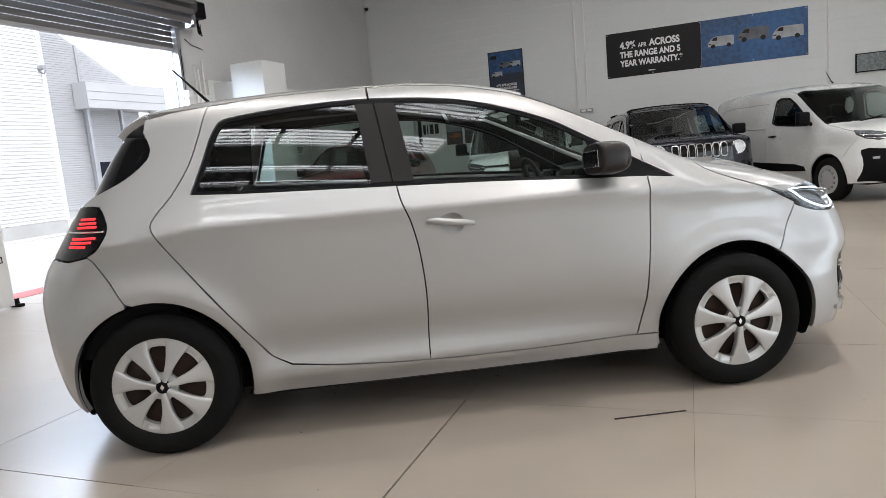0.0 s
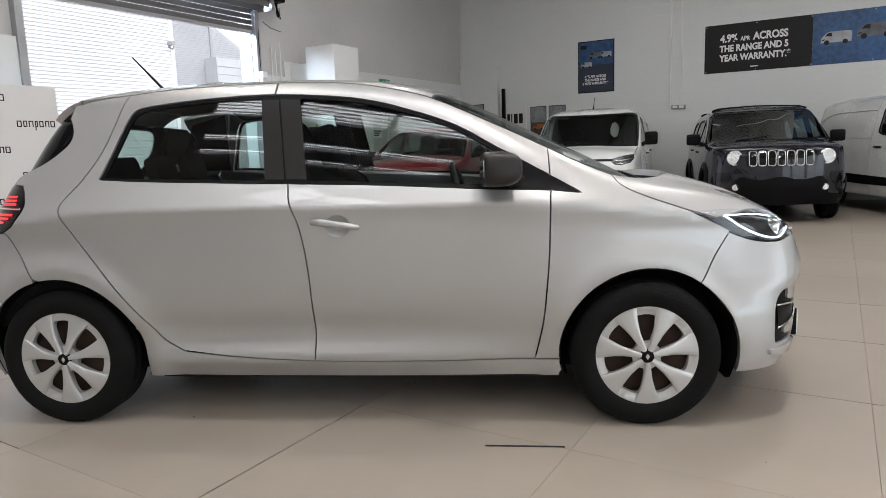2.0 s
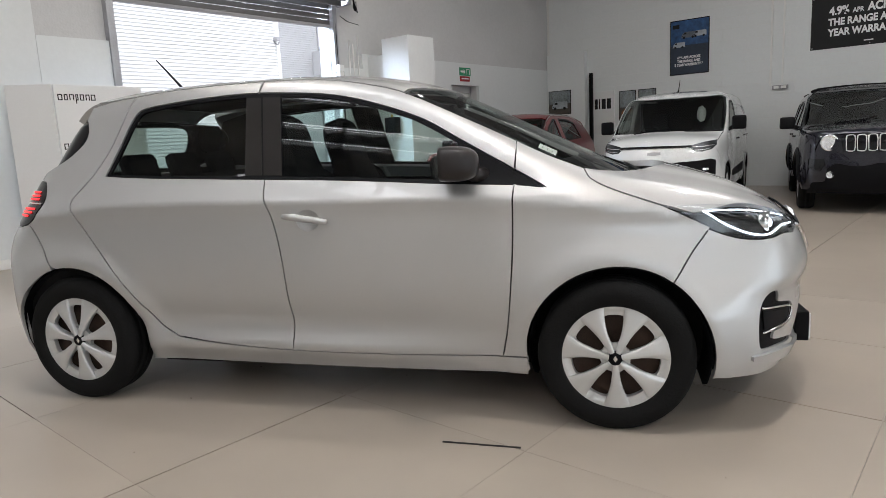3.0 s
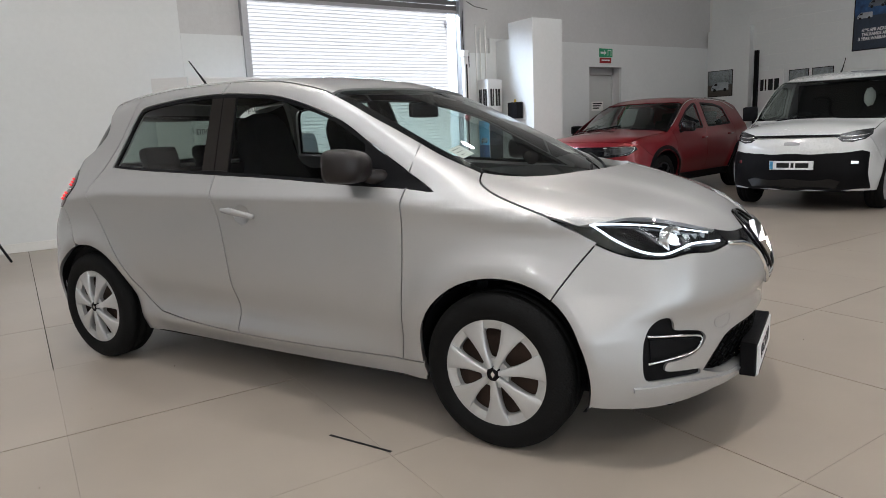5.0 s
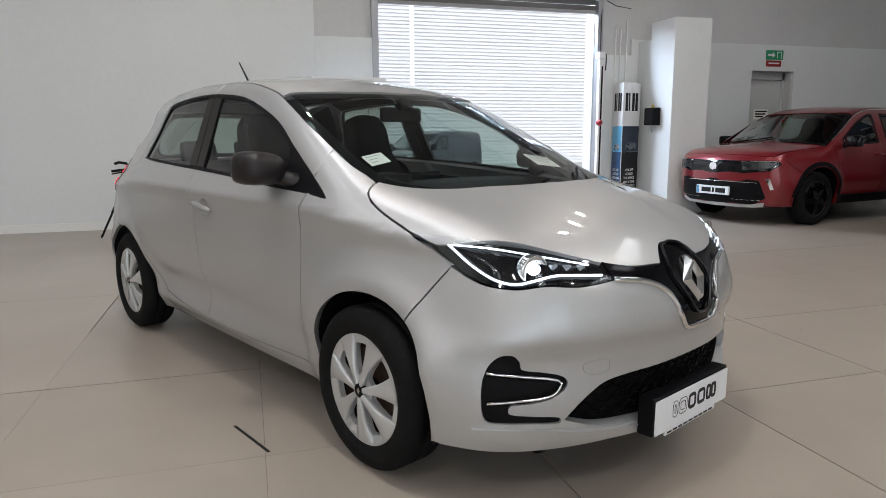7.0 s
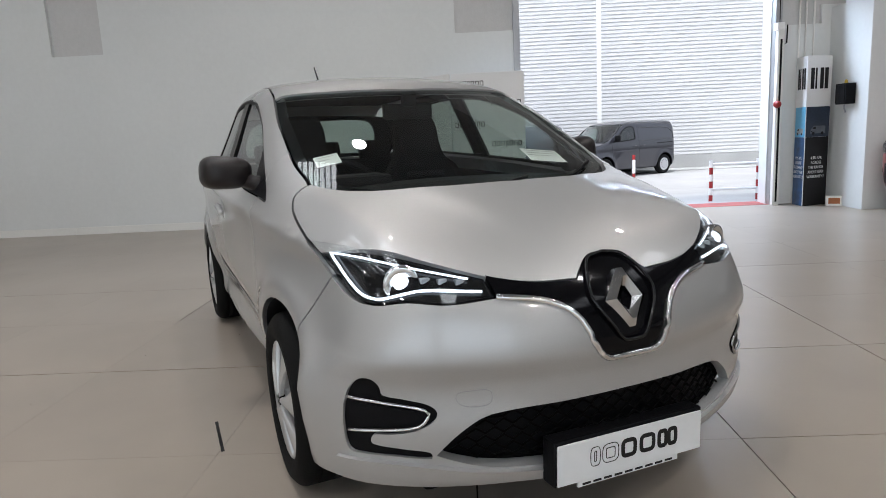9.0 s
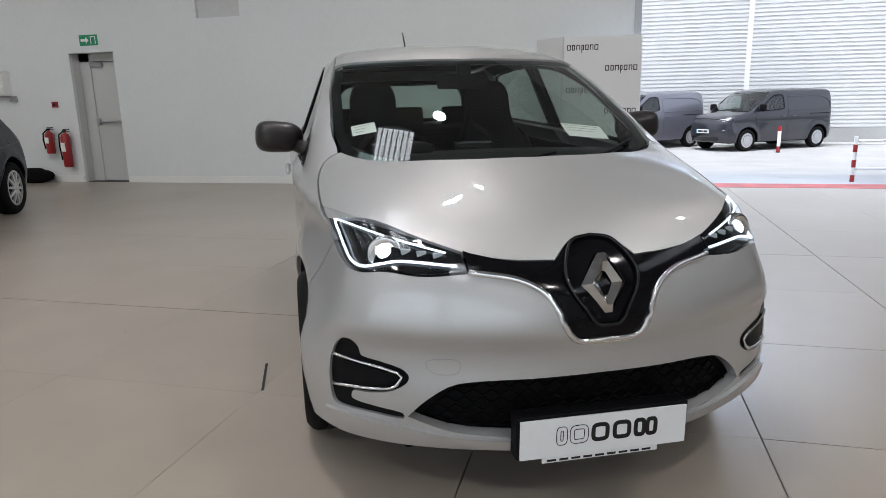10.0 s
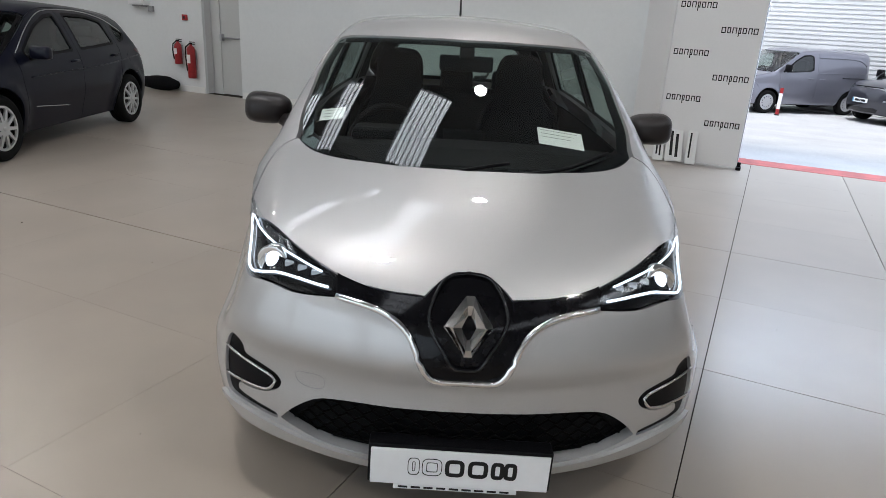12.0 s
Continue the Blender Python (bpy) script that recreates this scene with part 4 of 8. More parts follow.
panel("sill", DOOR_LOW + line((-0.75, 0.335), (-0.83, 0.382), (-0.89, 0.47)) + [(-0.957, 0.445)] + arc(*REAR_ARCH, 20, -16, 8) + line((-0.94, 0.2), (-0.25, 0.192), (0.52, 0.192), (0.935, 0.2)) + [(0.935, 0.281)])
panel("rear_quarter", REAR_SEAM[4:] + line((-1.022, 1.497), (-1.16, 1.486), (-1.31, 1.459)) + line((-1.31, 1.40), (-1.278, 1.33), (-1.29, 1.28), (-1.39, 1.20), (-1.54, 1.135)) + [(-1.6, 1.1)]
      + line((-1.49, 1.095), (-1.445, 1.0), (-1.475, 0.93), (-1.53, 0.895)) + line((-1.51, 0.88), (-1.45, 0.78), (-1.395, 0.685)) + arc(*REAR_ARCH, 105, 20)[1:] + [(-0.957, 0.445)])

# roof, spoiler and bonnet, seen from above (x, y)
def mirrored(half):
    return half + [(x, -y) for x, y in half[::-1]]


rail_top = [(float(p[0]), float(p[1])) for p in onto(HATCH, "side", RAIL)]
roof_edge = [q for q in rail_top if q[0] <= 0.40]
tail_top = line((-1.40, 0.0), (-1.39, -0.25), (-1.31, -0.5), step=0.04)
head_top = line((0.40, roof_edge[-1][1]), (0.47, -0.3), (0.5, 0.0), step=0.04)
panel("roof", mirrored(tail_top + roof_edge + head_top), how="top", mirror=False, step=0.05)
panel("spoiler", mirrored(line((-1.55, 0.0), (-1.525, -0.25), (-1.455, -0.5), step=0.04) + line((-1.455, -0.5), (-1.31, -0.515)) + tail_top[::-1]), how="top", mirror=False, depth=0.03, step=0.05)
hood_side = [(float(p[0]), float(p[1])) for p in onto(HATCH, "side", HOOD_SEAM)]
HOOD_BACK = line((1.535, 0.0), (1.505, -0.25), (1.43, -0.41), (1.31, -0.57), hood_side[0])
SCREEN_LOW = line((1.46, 0.0), (1.43, -0.25), (1.355, -0.42), (1.26, -0.57), hood_side[0])
HOOD_NOSE = line(hood_side[-1], (1.62, -0.735), (1.86, -0.56), (2.0, -0.385), (2.05, -0.25), (2.07, -0.125), step=0.03)
panel("bonnet", mirrored(HOOD_BACK + hood_side + HOOD_NOSE + line((2.07, -0.125), (2.035, -0.08), (2.015, -0.04), (2.012, 0.0), step=0.03)), how="top", mirror=False)

# windscreen with its black border, and the rear window
ws_edge = [q for q in rail_top if q[0] >= 0.40]
WS = head_top[::-1] + ws_edge + SCREEN_LOW[::-1]
ws_ring = ring_of(mirrored(WS))
inner = inset(inset(inset(inset(ws_ring, 0.012), 0.012), 0.012), 0.012)
panel("windscreen", ws_ring, GLASS, "top", out=-0.007, depth=0.004, gap=0.003, mirror=False, step=0.04, hull=SCREEN)[0].visible_shadow = False
panel("windscreen_border", ws_ring, GLOSS_BLACK, "top", holes=[list(map(tuple, inner))], out=-0.010, depth=0.002, gap=0.002, mirror=False, step=0.05, hull=SCREEN)

PILLAR = material("satin_black_pillar", (0.009, 0.007, 0.006), 0.3, vary=0.1, spec=0.3)
BADGE_CHROME = material("dark_polished_chrome", (0.50, 0.50, 0.50), 0.10, 1.0, vary=0.15, rough_vary=0.04)
GRILLE_BAR = material("dull_black_grille_bar", (0.004, 0.004, 0.004), 0.7, vary=0.1, spec=0.03)
GRILLE_BLACK = material("polished_black_grille", (0.004, 0.004, 0.005), 0.09, vary=0.1, spec=0.16, rough_vary=0.03)
# side glazing: black surround, panes, pillar covers
R_PANE = line((-1.07, 1.125), (-1.02, 1.25), (-0.982, 1.352), (-0.948, 1.403), (-0.89, 1.418), (-0.77, 1.430), (-0.57, 1.443), (-0.365, 1.449)) + line((-0.365, 1.449), (-0.325, 1.094)) + line((-0.325, 1.094), (-0.6, 1.104), (-0.9, 1.116), (-1.07, 1.125))
F_PANE = line((-0.185, 1.442), (0.05, 1.420), (0.24, 1.376), (0.36, 1.338), (0.48, 1.292), (0.655, 1.197)) + line((0.655, 1.197), (0.70, 1.045)) + line((0.70, 1.045), (0.19, 1.073), (-0.135, 1.088)) + line((-0.135, 1.088), (-0.185, 1.442))
trim = panel("window_surround", DLO_TOP + DLO_LOW, BLACK_PLASTIC, holes=[R_PANE, F_PANE], out=-0.004, depth=0.012, gap=0.002, label="black window surround and pillar covers")
panes = panel("rear_side_window", R_PANE, PRIVACY, out=-0.010, depth=0.004, gap=-0.006, step=0.06) + panel("front_side_window", F_PANE, GLASS, out=-0.010, depth=0.004, gap=-0.006, step=0.06)
for ob in panes:
    ob.visible_shadow = False
panel("pillar_cover", [(-0.365, 1.449), (-0.283, 1.447), (-0.233, 1.091), (-0.325, 1.094)], PILLAR, out=-0.002, depth=0.006, gap=0.004, label="satin black door pillar cover")
panel("pillar_cover", [(-0.279, 1.447), (-0.185, 1.442), (-0.135, 1.088), (-0.229, 1.091)], PILLAR, out=-0.001, depth=0.006, gap=0.004, label="satin black door pillar cover")

# front bumper, laid round the nose
def around(points, how="side"):
    """Points on the body to (angle, height)."""
    p = onto(HATCH, how, points)
    return [(math.atan2(q[1], q[0] - 1.0), float(q[2])) for q in p]


CHROME_LOW = rnd((2.152, 0.0, 0.583), (2.152, -0.085, 0.585), (2.149, -0.115, 0.612), (2.127, -0.165, 0.71), (2.09, -0.24, 0.755), (2.042, -0.375, 0.777))
LAMP_LOW = rnd((2.042, -0.375, 0.777), (2.0, -0.50, 0.768), (1.945, -0.60, 0.776), (1.884, -0.68, 0.765), (1.785, -0.735, 0.775), (1.66, -0.765, 0.822))
LAMP_TOP = rnd((1.485, -0.77, 0.912), (1.62, -0.74, 0.912), (1.74, -0.665, 0.905), (1.86, -0.565, 0.888), (2.0, -0.385, 0.832))
seam = around(line((1.66, 0.822), (1.59, 0.73), (1.515, 0.614)) + arc(*FRONT_ARCH, 54.5, -13))
chin = rnd((1.672, -0.835, 0.236), (1.76, -0.80, 0.232), (1.92, -0.66, 0.222), (2.03, -0.30, 0.212), (2.055, 0.0, 0.210))
GRILLE_HALF = rnd((2.15, 0.0, 0.468), (2.14, -0.17, 0.464), (2.08, -0.42, 0.448), (2.045, -0.50, 0.40), (2.01, -0.56, 0.335)) + rnd((2.055, -0.42, 0.29), (2.10, -0.17, 0.272), (2.11, 0.0, 0.268))
FOG = around([(-0.770, 0.48), (-0.755, 0.528), (-0.733, 0.558), (-0.710, 0.560), (-0.692, 0.540), (-0.684, 0.513), (-0.63, 0.500), (-0.574, 0.484), (-0.555, 0.464), (-0.566, 0.440), (-0.61, 0.414),
              (-0.67, 0.402), (-0.712, 0.398), (-0.716, 0.368), (-0.65, 0.354), (-0.575, 0.342), (-0.572, 0.328), (-0.66, 0.334), (-0.73, 0.337), (-0.765, 0.345), (-0.775, 0.42)], "front")


def flip_a(pts):
    return [(-a, b) for a, b in pts[::-1]]


GRILLE = line(*GRILLE_HALF[:5], step=0.03) + line(*GRILLE_HALF[4:], step=0.03)[1:]
GRILLE_RING = GRILLE + flip_a(GRILLE)
FOG_RING = line(*FOG, FOG[0], step=0.012)
bumper_half = line(*CHROME_LOW) + line(*LAMP_LOW)[1:] + seam[1:] + line(*chin, step=0.04)
panel("front_bumper", bumper_half + flip_a(bumper_half), how="round", holes=[GRILLE_RING, FOG_RING, flip_a(FOG_RING)], mirror=False, depth=0.035)
panel("lower_grille", GRILLE_RING, BLACK_PLASTIC, "round", out=-0.05, depth=0, gap=-0.055, mirror=False, step=0.06)
panel("fog_recess", FOG_RING, BLACK_PLASTIC, "round", out=-0.010, depth=0, gap=-0.012, step=0.05, label="black recess beside the lower grille")


def along(points, how="round", out=0.0, hull=None):
    """Places on the body along a line."""
    p = onto(hull or HATCH, how, points)
    return [Vector(q) for q in p + out * (hull or HATCH).normal(p)]


def rod(name, pts, r, mat, parent=None, label="", sides=8, mirror=False, closed=False):
    obs = []
    for s in ((1, -1) if mirror else (1,)):
        bm = bmesh.new()
        tube(bm, [(q[0], s * q[1], q[2]) for q in pts], r, sides, closed)
        obs.append(part(name, bm, mat, parent or car, label, smooth=True))
    return obs


# honeycomb bars of the lower grille
ring = ring_of(GRILLE_RING)
for k in range(7):
    z = 0.285 + k * 0.026
    pts = [(a, z + (0.009 if (i + k) % 2 else -0.009)) for i, a in enumerate(np.arange(-0.48, 0.481, 0.024))]
    ok = inside_of(ring, pts)
    pts = [q for q, o in zip(pts, ok) if o]
    if len(pts) > 3:
        rod("grille_bar", along(pts, out=-0.03), 0.0042, GRILLE_BAR, sides=5)
# bright brackets and sensor in the fog recesses
fog_c = line(*around([(-0.762, 0.503), (-0.70, 0.495), (-0.60, 0.478), (-0.572, 0.462), (-0.60, 0.425), (-0.70, 0.412), (-0.765, 0.405)], "front"), step=0.02)
rod("fog_trim", along(fog_c, out=0.002), 0.005, CHROME, label="chrome bracket trim", mirror=True)
fog_fill = around([(-0.758, 0.494), (-0.70, 0.486), (-0.60, 0.47), (-0.58, 0.458), (-0.605, 0.43), (-0.70, 0.418), (-0.758, 0.412)], "front")
panel("fog_insert", fog_fill, BLACK_PLASTIC, "round", out=-0.003, depth=0.006, gap=0.004, step=0.04)
# lower lip under the grille
lip_top = rnd((1.80, -0.78, 0.318), (1.90, -0.70, 0.318), (1.98, -0.60, 0.308), (2.06, -0.42, 0.278), (2.10, -0.2, 0.262), (2.11, 0.0, 0.258))
lip_low = rnd((1.80, -0.78, 0.300), (1.90, -0.70, 0.275), (1.98, -0.60, 0.262), (2.06, -0.42, 0.240), (2.10, -0.2, 0.228), (2.11, 0.0, 0.225))
lip_half = line(*lip_top, step=0.04)[::-1] + line(*lip_low, step=0.04)
panel("front_lip", lip_half + flip_a(lip_half), SILVER, "round", out=0.014, depth=0.022, gap=0.0, mirror=False, step=0.03, label="raised silver blade under the grille")
# towing eye cap
cap = around([(-0.49, 0.522), (-0.425, 0.525), (-0.41, 0.515), (-0.412, 0.487), (-0.43, 0.478), (-0.475, 0.478), (-0.497, 0.49), (-0.502, 0.512)], "front")
rod("tow_cap_gap", along(line(*cap, cap[0], step=0.01)[:-1], out=0.0003), 0.0011, GREY_PLASTIC, closed=True, sides=5)

# black upper grille, chrome trim and badge
BAND_TOP = rnd((2.0, -0.385, 0.832), (2.055, -0.25, 0.806), (2.07, -0.125, 0.80)) + rnd((2.045, -0.085, 0.838), (2.03, -0.045, 0.857), (2.03, 0.0, 0.860))
band_half = line(*BAND_TOP[:3], step=0.02) + line(*BAND_TOP[2:], step=0.02)[1:]
low_half = line(*CHROME_LOW)
band = band_half[::-1] and (low_half + [rnd((2.02, -0.38, 0.805))[0]] + band_half)
panel("upper_grille", band + flip_a(band), GRILLE_BLACK, "round", out=0.002, depth=0.03, gap=0.003, mirror=False, label="gloss black upper grille panel")
full_low = flip_a(low_half) + low_half[1:]
rod("grille_trim", along(full_low, out=0.004), 0.0105, CHROME, label="chrome trim under the grille")
badge_ring = [(0.0, 0.852), (-0.062, 0.84), (-0.098, 0.795), (-0.108, 0.745), (-0.06, 0.665), (-0.035, 0.632), (0.0, 0.628)]
fr = around(line(*[(y, z) for y, z in badge_ring], step=0.015), "front")
rod("badge_frame", along(fr + flip_a(fr)[1:-1], out=0.010), 0.0055, GLOSS_BLACK, closed=True)


def badge():
    """A faceted diamond ring."""
    bm = bmesh.new()
    o = [(0.012, 0.088), (0.071, 0.0), (0.012, -0.088), (-0.012, -0.088), (-0.071, 0.0), (-0.012, 0.088)]
    i = [(0.004, 0.034), (0.020, 0.0), (0.004, -0.034), (-0.004, -0.034), (-0.020, 0.0), (-0.004, 0.034)]
    ov = [bm.verts.new((0, y, z)) for y, z in o]
    mv = [bm.verts.new((0.02, (a[0] + b[0]) / 2, (a[1] + b[1]) / 2)) for a, b in zip(o, i)]
    iv = [bm.verts.new((0.004, y, z)) for y, z in i]
    bv = [bm.verts.new((-0.02, y, z)) for y, z in o]
    for k in range(6):
        n = (k + 1) % 6
        for f in ((ov[k], ov[n], mv[n], mv[k]), (mv[k], mv[n], iv[n], iv[k]), (bv[k], bv[n], ov[n], ov[k])):
            bm.faces.new(f)
    bmesh.ops.recalc_face_normals(bm, faces=bm.faces)
    ob = part("badge", bm, BADGE_CHROME, car, "chrome diamond badge")
    ob.matrix_basis = pose(2.126, 0.003, 0.738, 0, -20, 0)


badge()

# headlamps
lamp_ring = line(*LAMP_TOP, step=0.025) + [rnd((2.03, -0.38, 0.80))[0]] + line(*LAMP_LOW, step=0.025) + [around([(1.56, 0.875)])[0]]
lamps = panel("headlamp", lamp_ring, GLOSS_BLACK, "round", out=-0.014, depth=0.03, gap=0.003, label="headlamp with lit daytime strip")
for s, lamp in zip((1, -1), lamps):
    up = along(line(*rnd((1.64, -0.735, 0.887), (1.79, -0.665, 0.882), (1.90, -0.555, 0.858), (1.985, -0.43, 0.828)), step=0.02), out=-0.004)
    lo = along(line(*rnd((1.64, -0.735, 0.887), (1.73, -0.725, 0.83), (1.82, -0.705, 0.79), (1.885, -0.67, 0.78), (1.925, -0.62, 0.793), (1.955, -0.555, 0.805), (2.02, -0.405, 0.795)), step=0.02), out=-0.004)
    for nm, pts, r in (("daytime_strip", up, 0.0032), ("daytime_strip", lo, 0.0042)):
        rod(nm, [(q.x, s * q.y, q.z) for q in pts], r, DRL, lamp, "lit white light strip")
    c = along(rnd((1.90, -0.60, 0.828)), out=-0.02)[0]
    face = look(c, Vector(c) - Vector((0.95, -0.25, 0.0)))
    for nm, prof, mt in (("lens_bezel", [(0.050, -0.03), (0.052, 0.004), (0.046, 0.008), (0.025, -0.004)], CHROME), ("projector_lens", [(0.025, -0.004), (0.022, 0.006), (0.016, 0.013), (0.008, 0.017), (0.001, 0.018)], LENS_LIT)):
        bm = bmesh.new()
        lathe(bm, prof, 32, "z")
        bmesh.ops.transform(bm, matrix=face, verts=bm.verts)
        if s < 0:
            bmesh.ops.scale(bm, vec=(1, -1, 1), verts=bm.verts)
            bmesh.ops.reverse_faces(bm, faces=bm.faces)
        part(nm, bm, mt, lamp, smooth=True)
    for k in range(3):
        q = along(rnd((1.94 + k * 0.02, -0.54 + k * 0.045, 0.832 - k * 0.004)), out=-0.012)[0]
        part("reflector", boxed(q.x - 0.02, q.x, s * q.y - 0.014, s * q.y + 0.014, q.z - 0.008, q.z + 0.008, bevel=0.003), STEEL_GREY, lamp)
for ob in panel("lamp_cover", lamp_ring, LAMP_COVER, "round", out=0.003, depth=0.004, gap=0.004, step=0.04):
    ob.visible_shadow = False

# number plate on its holder
plate = part("number_plate", boxed(2.150, 2.157, -0.27, 0.26, 0.226, 0.348, bevel=0.003), PLATE_WHITE, car, "white dealer show plate with plain lettering shapes")
plate.matrix_basis = pose(0.0, 0.006, 0.0, -1.0, 0, 0)
part("plate_holder", boxed(2.09, 2.149, -0.278, 0.268, 0.222, 0.358, bevel=0.006), BLACK_PLASTIC, plate)
part("dealer_strip", boxed(2.146, 2.1545, -0.2, 0.17, 0.208, 0.225, bevel=0.002), PLATE_WHITE, plate)
for k in range(9):
    part("print_bar", boxed(2.1545, 2.156, -0.185 + k * 0.038, -0.157 + k * 0.038, 0.213, 0.219), INK, plate)


def plate_mark(y, w, z0, z1, stroke, solid):
    """A rounded ring of the show plate, bold, or drawn by its outline."""
    zc = (z0 + z1) / 2
    o = [(y + w / 2 + w / 2 * math.copysign(abs(math.cos(a)) ** 0.6, math.cos(a)), zc + (z1 - z0) / 2 * math.copysign(abs(math.sin(a)) ** 0.6, math.sin(a))) for a in np.linspace(0, math.tau, 29)[:-1]]
    flat_on = lambda ab: (np.stack([0 * ab[:, 0] + 2.1582, ab[:, 0], ab[:, 1]], -1), np.tile([1.0, 0, 0], (len(ab), 1)))
    core = list(map(tuple, inset(ring_of(o), stroke)))
    if solid:
        skin("plate_mark", fill(o, [core], 0.02), flat_on, INK, plate, 0.0, 0.001)
        return
    for ring in (o, core):
        skin("plate_mark", fill(ring, [list(map(tuple, inset(ring_of(ring), 0.0022)))], 0.02), flat_on, INK, plate, 0.0, 0.001)


for y, w, solid in ((-0.160, 0.036, False), (-0.118, 0.060, False), (-0.050, 0.058, True), (0.018, 0.060, True), (0.086, 0.040, True), (0.124, 0.040, True)):
    plate_mark(y, w, 0.262, 0.322, 0.013, solid)

# tail of the car
TL = [(-1.70, 1.045), (-1.63, 1.088), (-1.49, 1.095), (-1.445, 1.0), (-1.475, 0.93), (-1.53, 0.895), (-1.62, 0.88)]


def behind(points, how="side"):
    p = onto(HATCH, how, points)
    return [(math.atan2(q[1], -1.0 - q[0]), float(q[2])) for q in p]


lamp_side = behind(line(*TL[1:], step=0.03))
tail_ring = lamp_side + behind([(-0.66, 0.885), (-0.60, 0.94), (-0.60, 1.03), (-0.64, 1.075)], "rear")
tails = panel("tail_lamp", tail_ring, GLOSS_BLACK, "back", out=0.003, depth=0.03, gap=0.002, label="smoked tail lamp with lit red bars")
for z in (1.045, 1.028, 1.012, 0.968, 0.952, 0.936):
    bar = np.array(line((-0.90, z), (-1.40, z), step=0.012))
    bar = [tuple(q) for q in bar[inside_of(inset(ring_of(tail_ring), 0.035), bar)]][:22]
    rod("light_bar", along(bar, "back", 0.005), 0.0058, TAIL_RED, tails[0], "lit red bar", sides=6)
    rod("light_bar", [(q.x, -q.y, q.z) for q in along(bar, "back", 0.005)], 0.0058, TAIL_RED, tails[1], "lit red bar", sides=6)
chrome_bar = np.array(line((-0.80, 0.995), (-1.2, 0.99), (-1.45, 0.992), step=0.012))
chrome_bar = [tuple(q) for q in chrome_bar[inside_of(inset(ring_of(tail_ring), 0.006), chrome_bar)]]
for s, ob in zip((1, -1), tails):
    rod("chrome_line", [(q.x, s * q.y, q.z) for q in along(chrome_bar, "back", 0.004)], 0.005, CHROME, ob)
rear_arch = behind(line((-1.51, 0.88), (-1.45, 0.78), (-1.395, 0.685)) + arc(*REAR_ARCH, 106, 196))
bump_half = behind([(0.0, 0.862), (-0.4, 0.868), (-0.62, 0.878)], "rear") + behind([(-1.62, 0.878), (-1.53, 0.893)]) + rear_arch + behind([(-0.7, 0.225), (-0.4, 0.22), (0.0, 0.22)], "rear")
panel("rear_bumper", bump_half + flip_a(bump_half), how="back", mirror=False, depth=0.03, step=0.04)
gate = behind([(0.0, 0.866), (-0.4, 0.872), (-0.655, 0.883), (-0.60, 0.94), (-0.60, 1.03), (-0.64, 1.078), (-0.66, 1.10), (-0.4, 1.10), (0.0, 1.10)], "rear")
panel("tailgate", gate + flip_a(gate), how="back", mirror=False, step=0.05)
rw = behind(line((0.0, 1.104), (-0.4, 1.104), (-0.655, 1.104), step=0.06), "rear") + behind(line((-1.55, 1.135), (-1.39, 1.204), (-1.292, 1.28), (-1.282, 1.33), (-1.312, 1.395))) + behind([(-0.5, 1.415), (-0.25, 1.43), (0.0, 1.435)], "rear")
rear_ring = ring_of(rw + flip_a(rw))
hole = behind(line((0.0, 1.135), (-0.35, 1.135), (-0.5, 1.15), (-0.5, 1.30), (-0.42, 1.385), (0.0, 1.395), step=0.05), "rear")
hole = ring_of(hole + flip_a(hole))
panel("rear_window_border", rear_ring, GLOSS_BLACK, "back", holes=[hole], out=-0.03, depth=0.01, gap=0.003, mirror=False, step=0.05)
panel("rear_window", hole, PRIVACY, "back", out=-0.034, depth=0.003, gap=-0.01, mirror=False, step=0.06)[0].visible_shadow = False

# mirrors; the one on the far side is swung in a little
def door_mirror(s):
    out = 0.905 if s < 0 else 0.872
    bm = bmesh.new()
    bmesh.ops.create_uvsphere(bm, u_segments=28, v_segments=18, radius=1.0)
    for v in bm.verts:
        x, y, z = v.co
        k = lambda q, e: math.copysign(abs(q) ** e, q)
        v.co = Vector((0.106 * k(x, 0.78) * (1 - 0.10 * y), 0.104 * k(y, 0.62), 0.069 * k(z, 0.66) * (1 - 0.12 * y * s * -1)))
        if v.co.x < -0.05:
            v.co.x = -0.05
    bmesh.ops.transform(bm, matrix=pose(0.672, s * out, 1.111, s * 4, 0, s * -8), verts=bm.verts)
    shell = part("door_mirror", bm, MIRROR_SHELL, car, "dark textured door mirror", smooth=True)
    bm = bmesh.new()
    tube(bm, [(0.70, s * 0.86, 1.085), (0.74, s * 0.80, 1.062), (0.78, s * 0.755, 1.05)], [0.030, 0.033, 0.042], 12)
    part("arm", bm, MIRROR_SHELL, shell, smooth=True)
    bm = bmesh.new()
    box(bm, -0.003, 0.003, -0.070, 0.070, -0.036, 0.036, bevel=0.002, m=pose(0.6215, s * (out - 0.003), 1.111, s * 4, 0, s * -8))
    part("mirror_glass", bm, CHROME, shell)
    bm = bmesh.new()
    tube(bm, [(0.735, s * 0.84, 1.073), (0.75, s * 0.90, 1.07), (0.735, s * (out + 0.065), 1.078)], 0.006, 6)
    part("turn_signal", bm, CHROME, shell)


for s in (-1, 1):
    door_mirror(s)

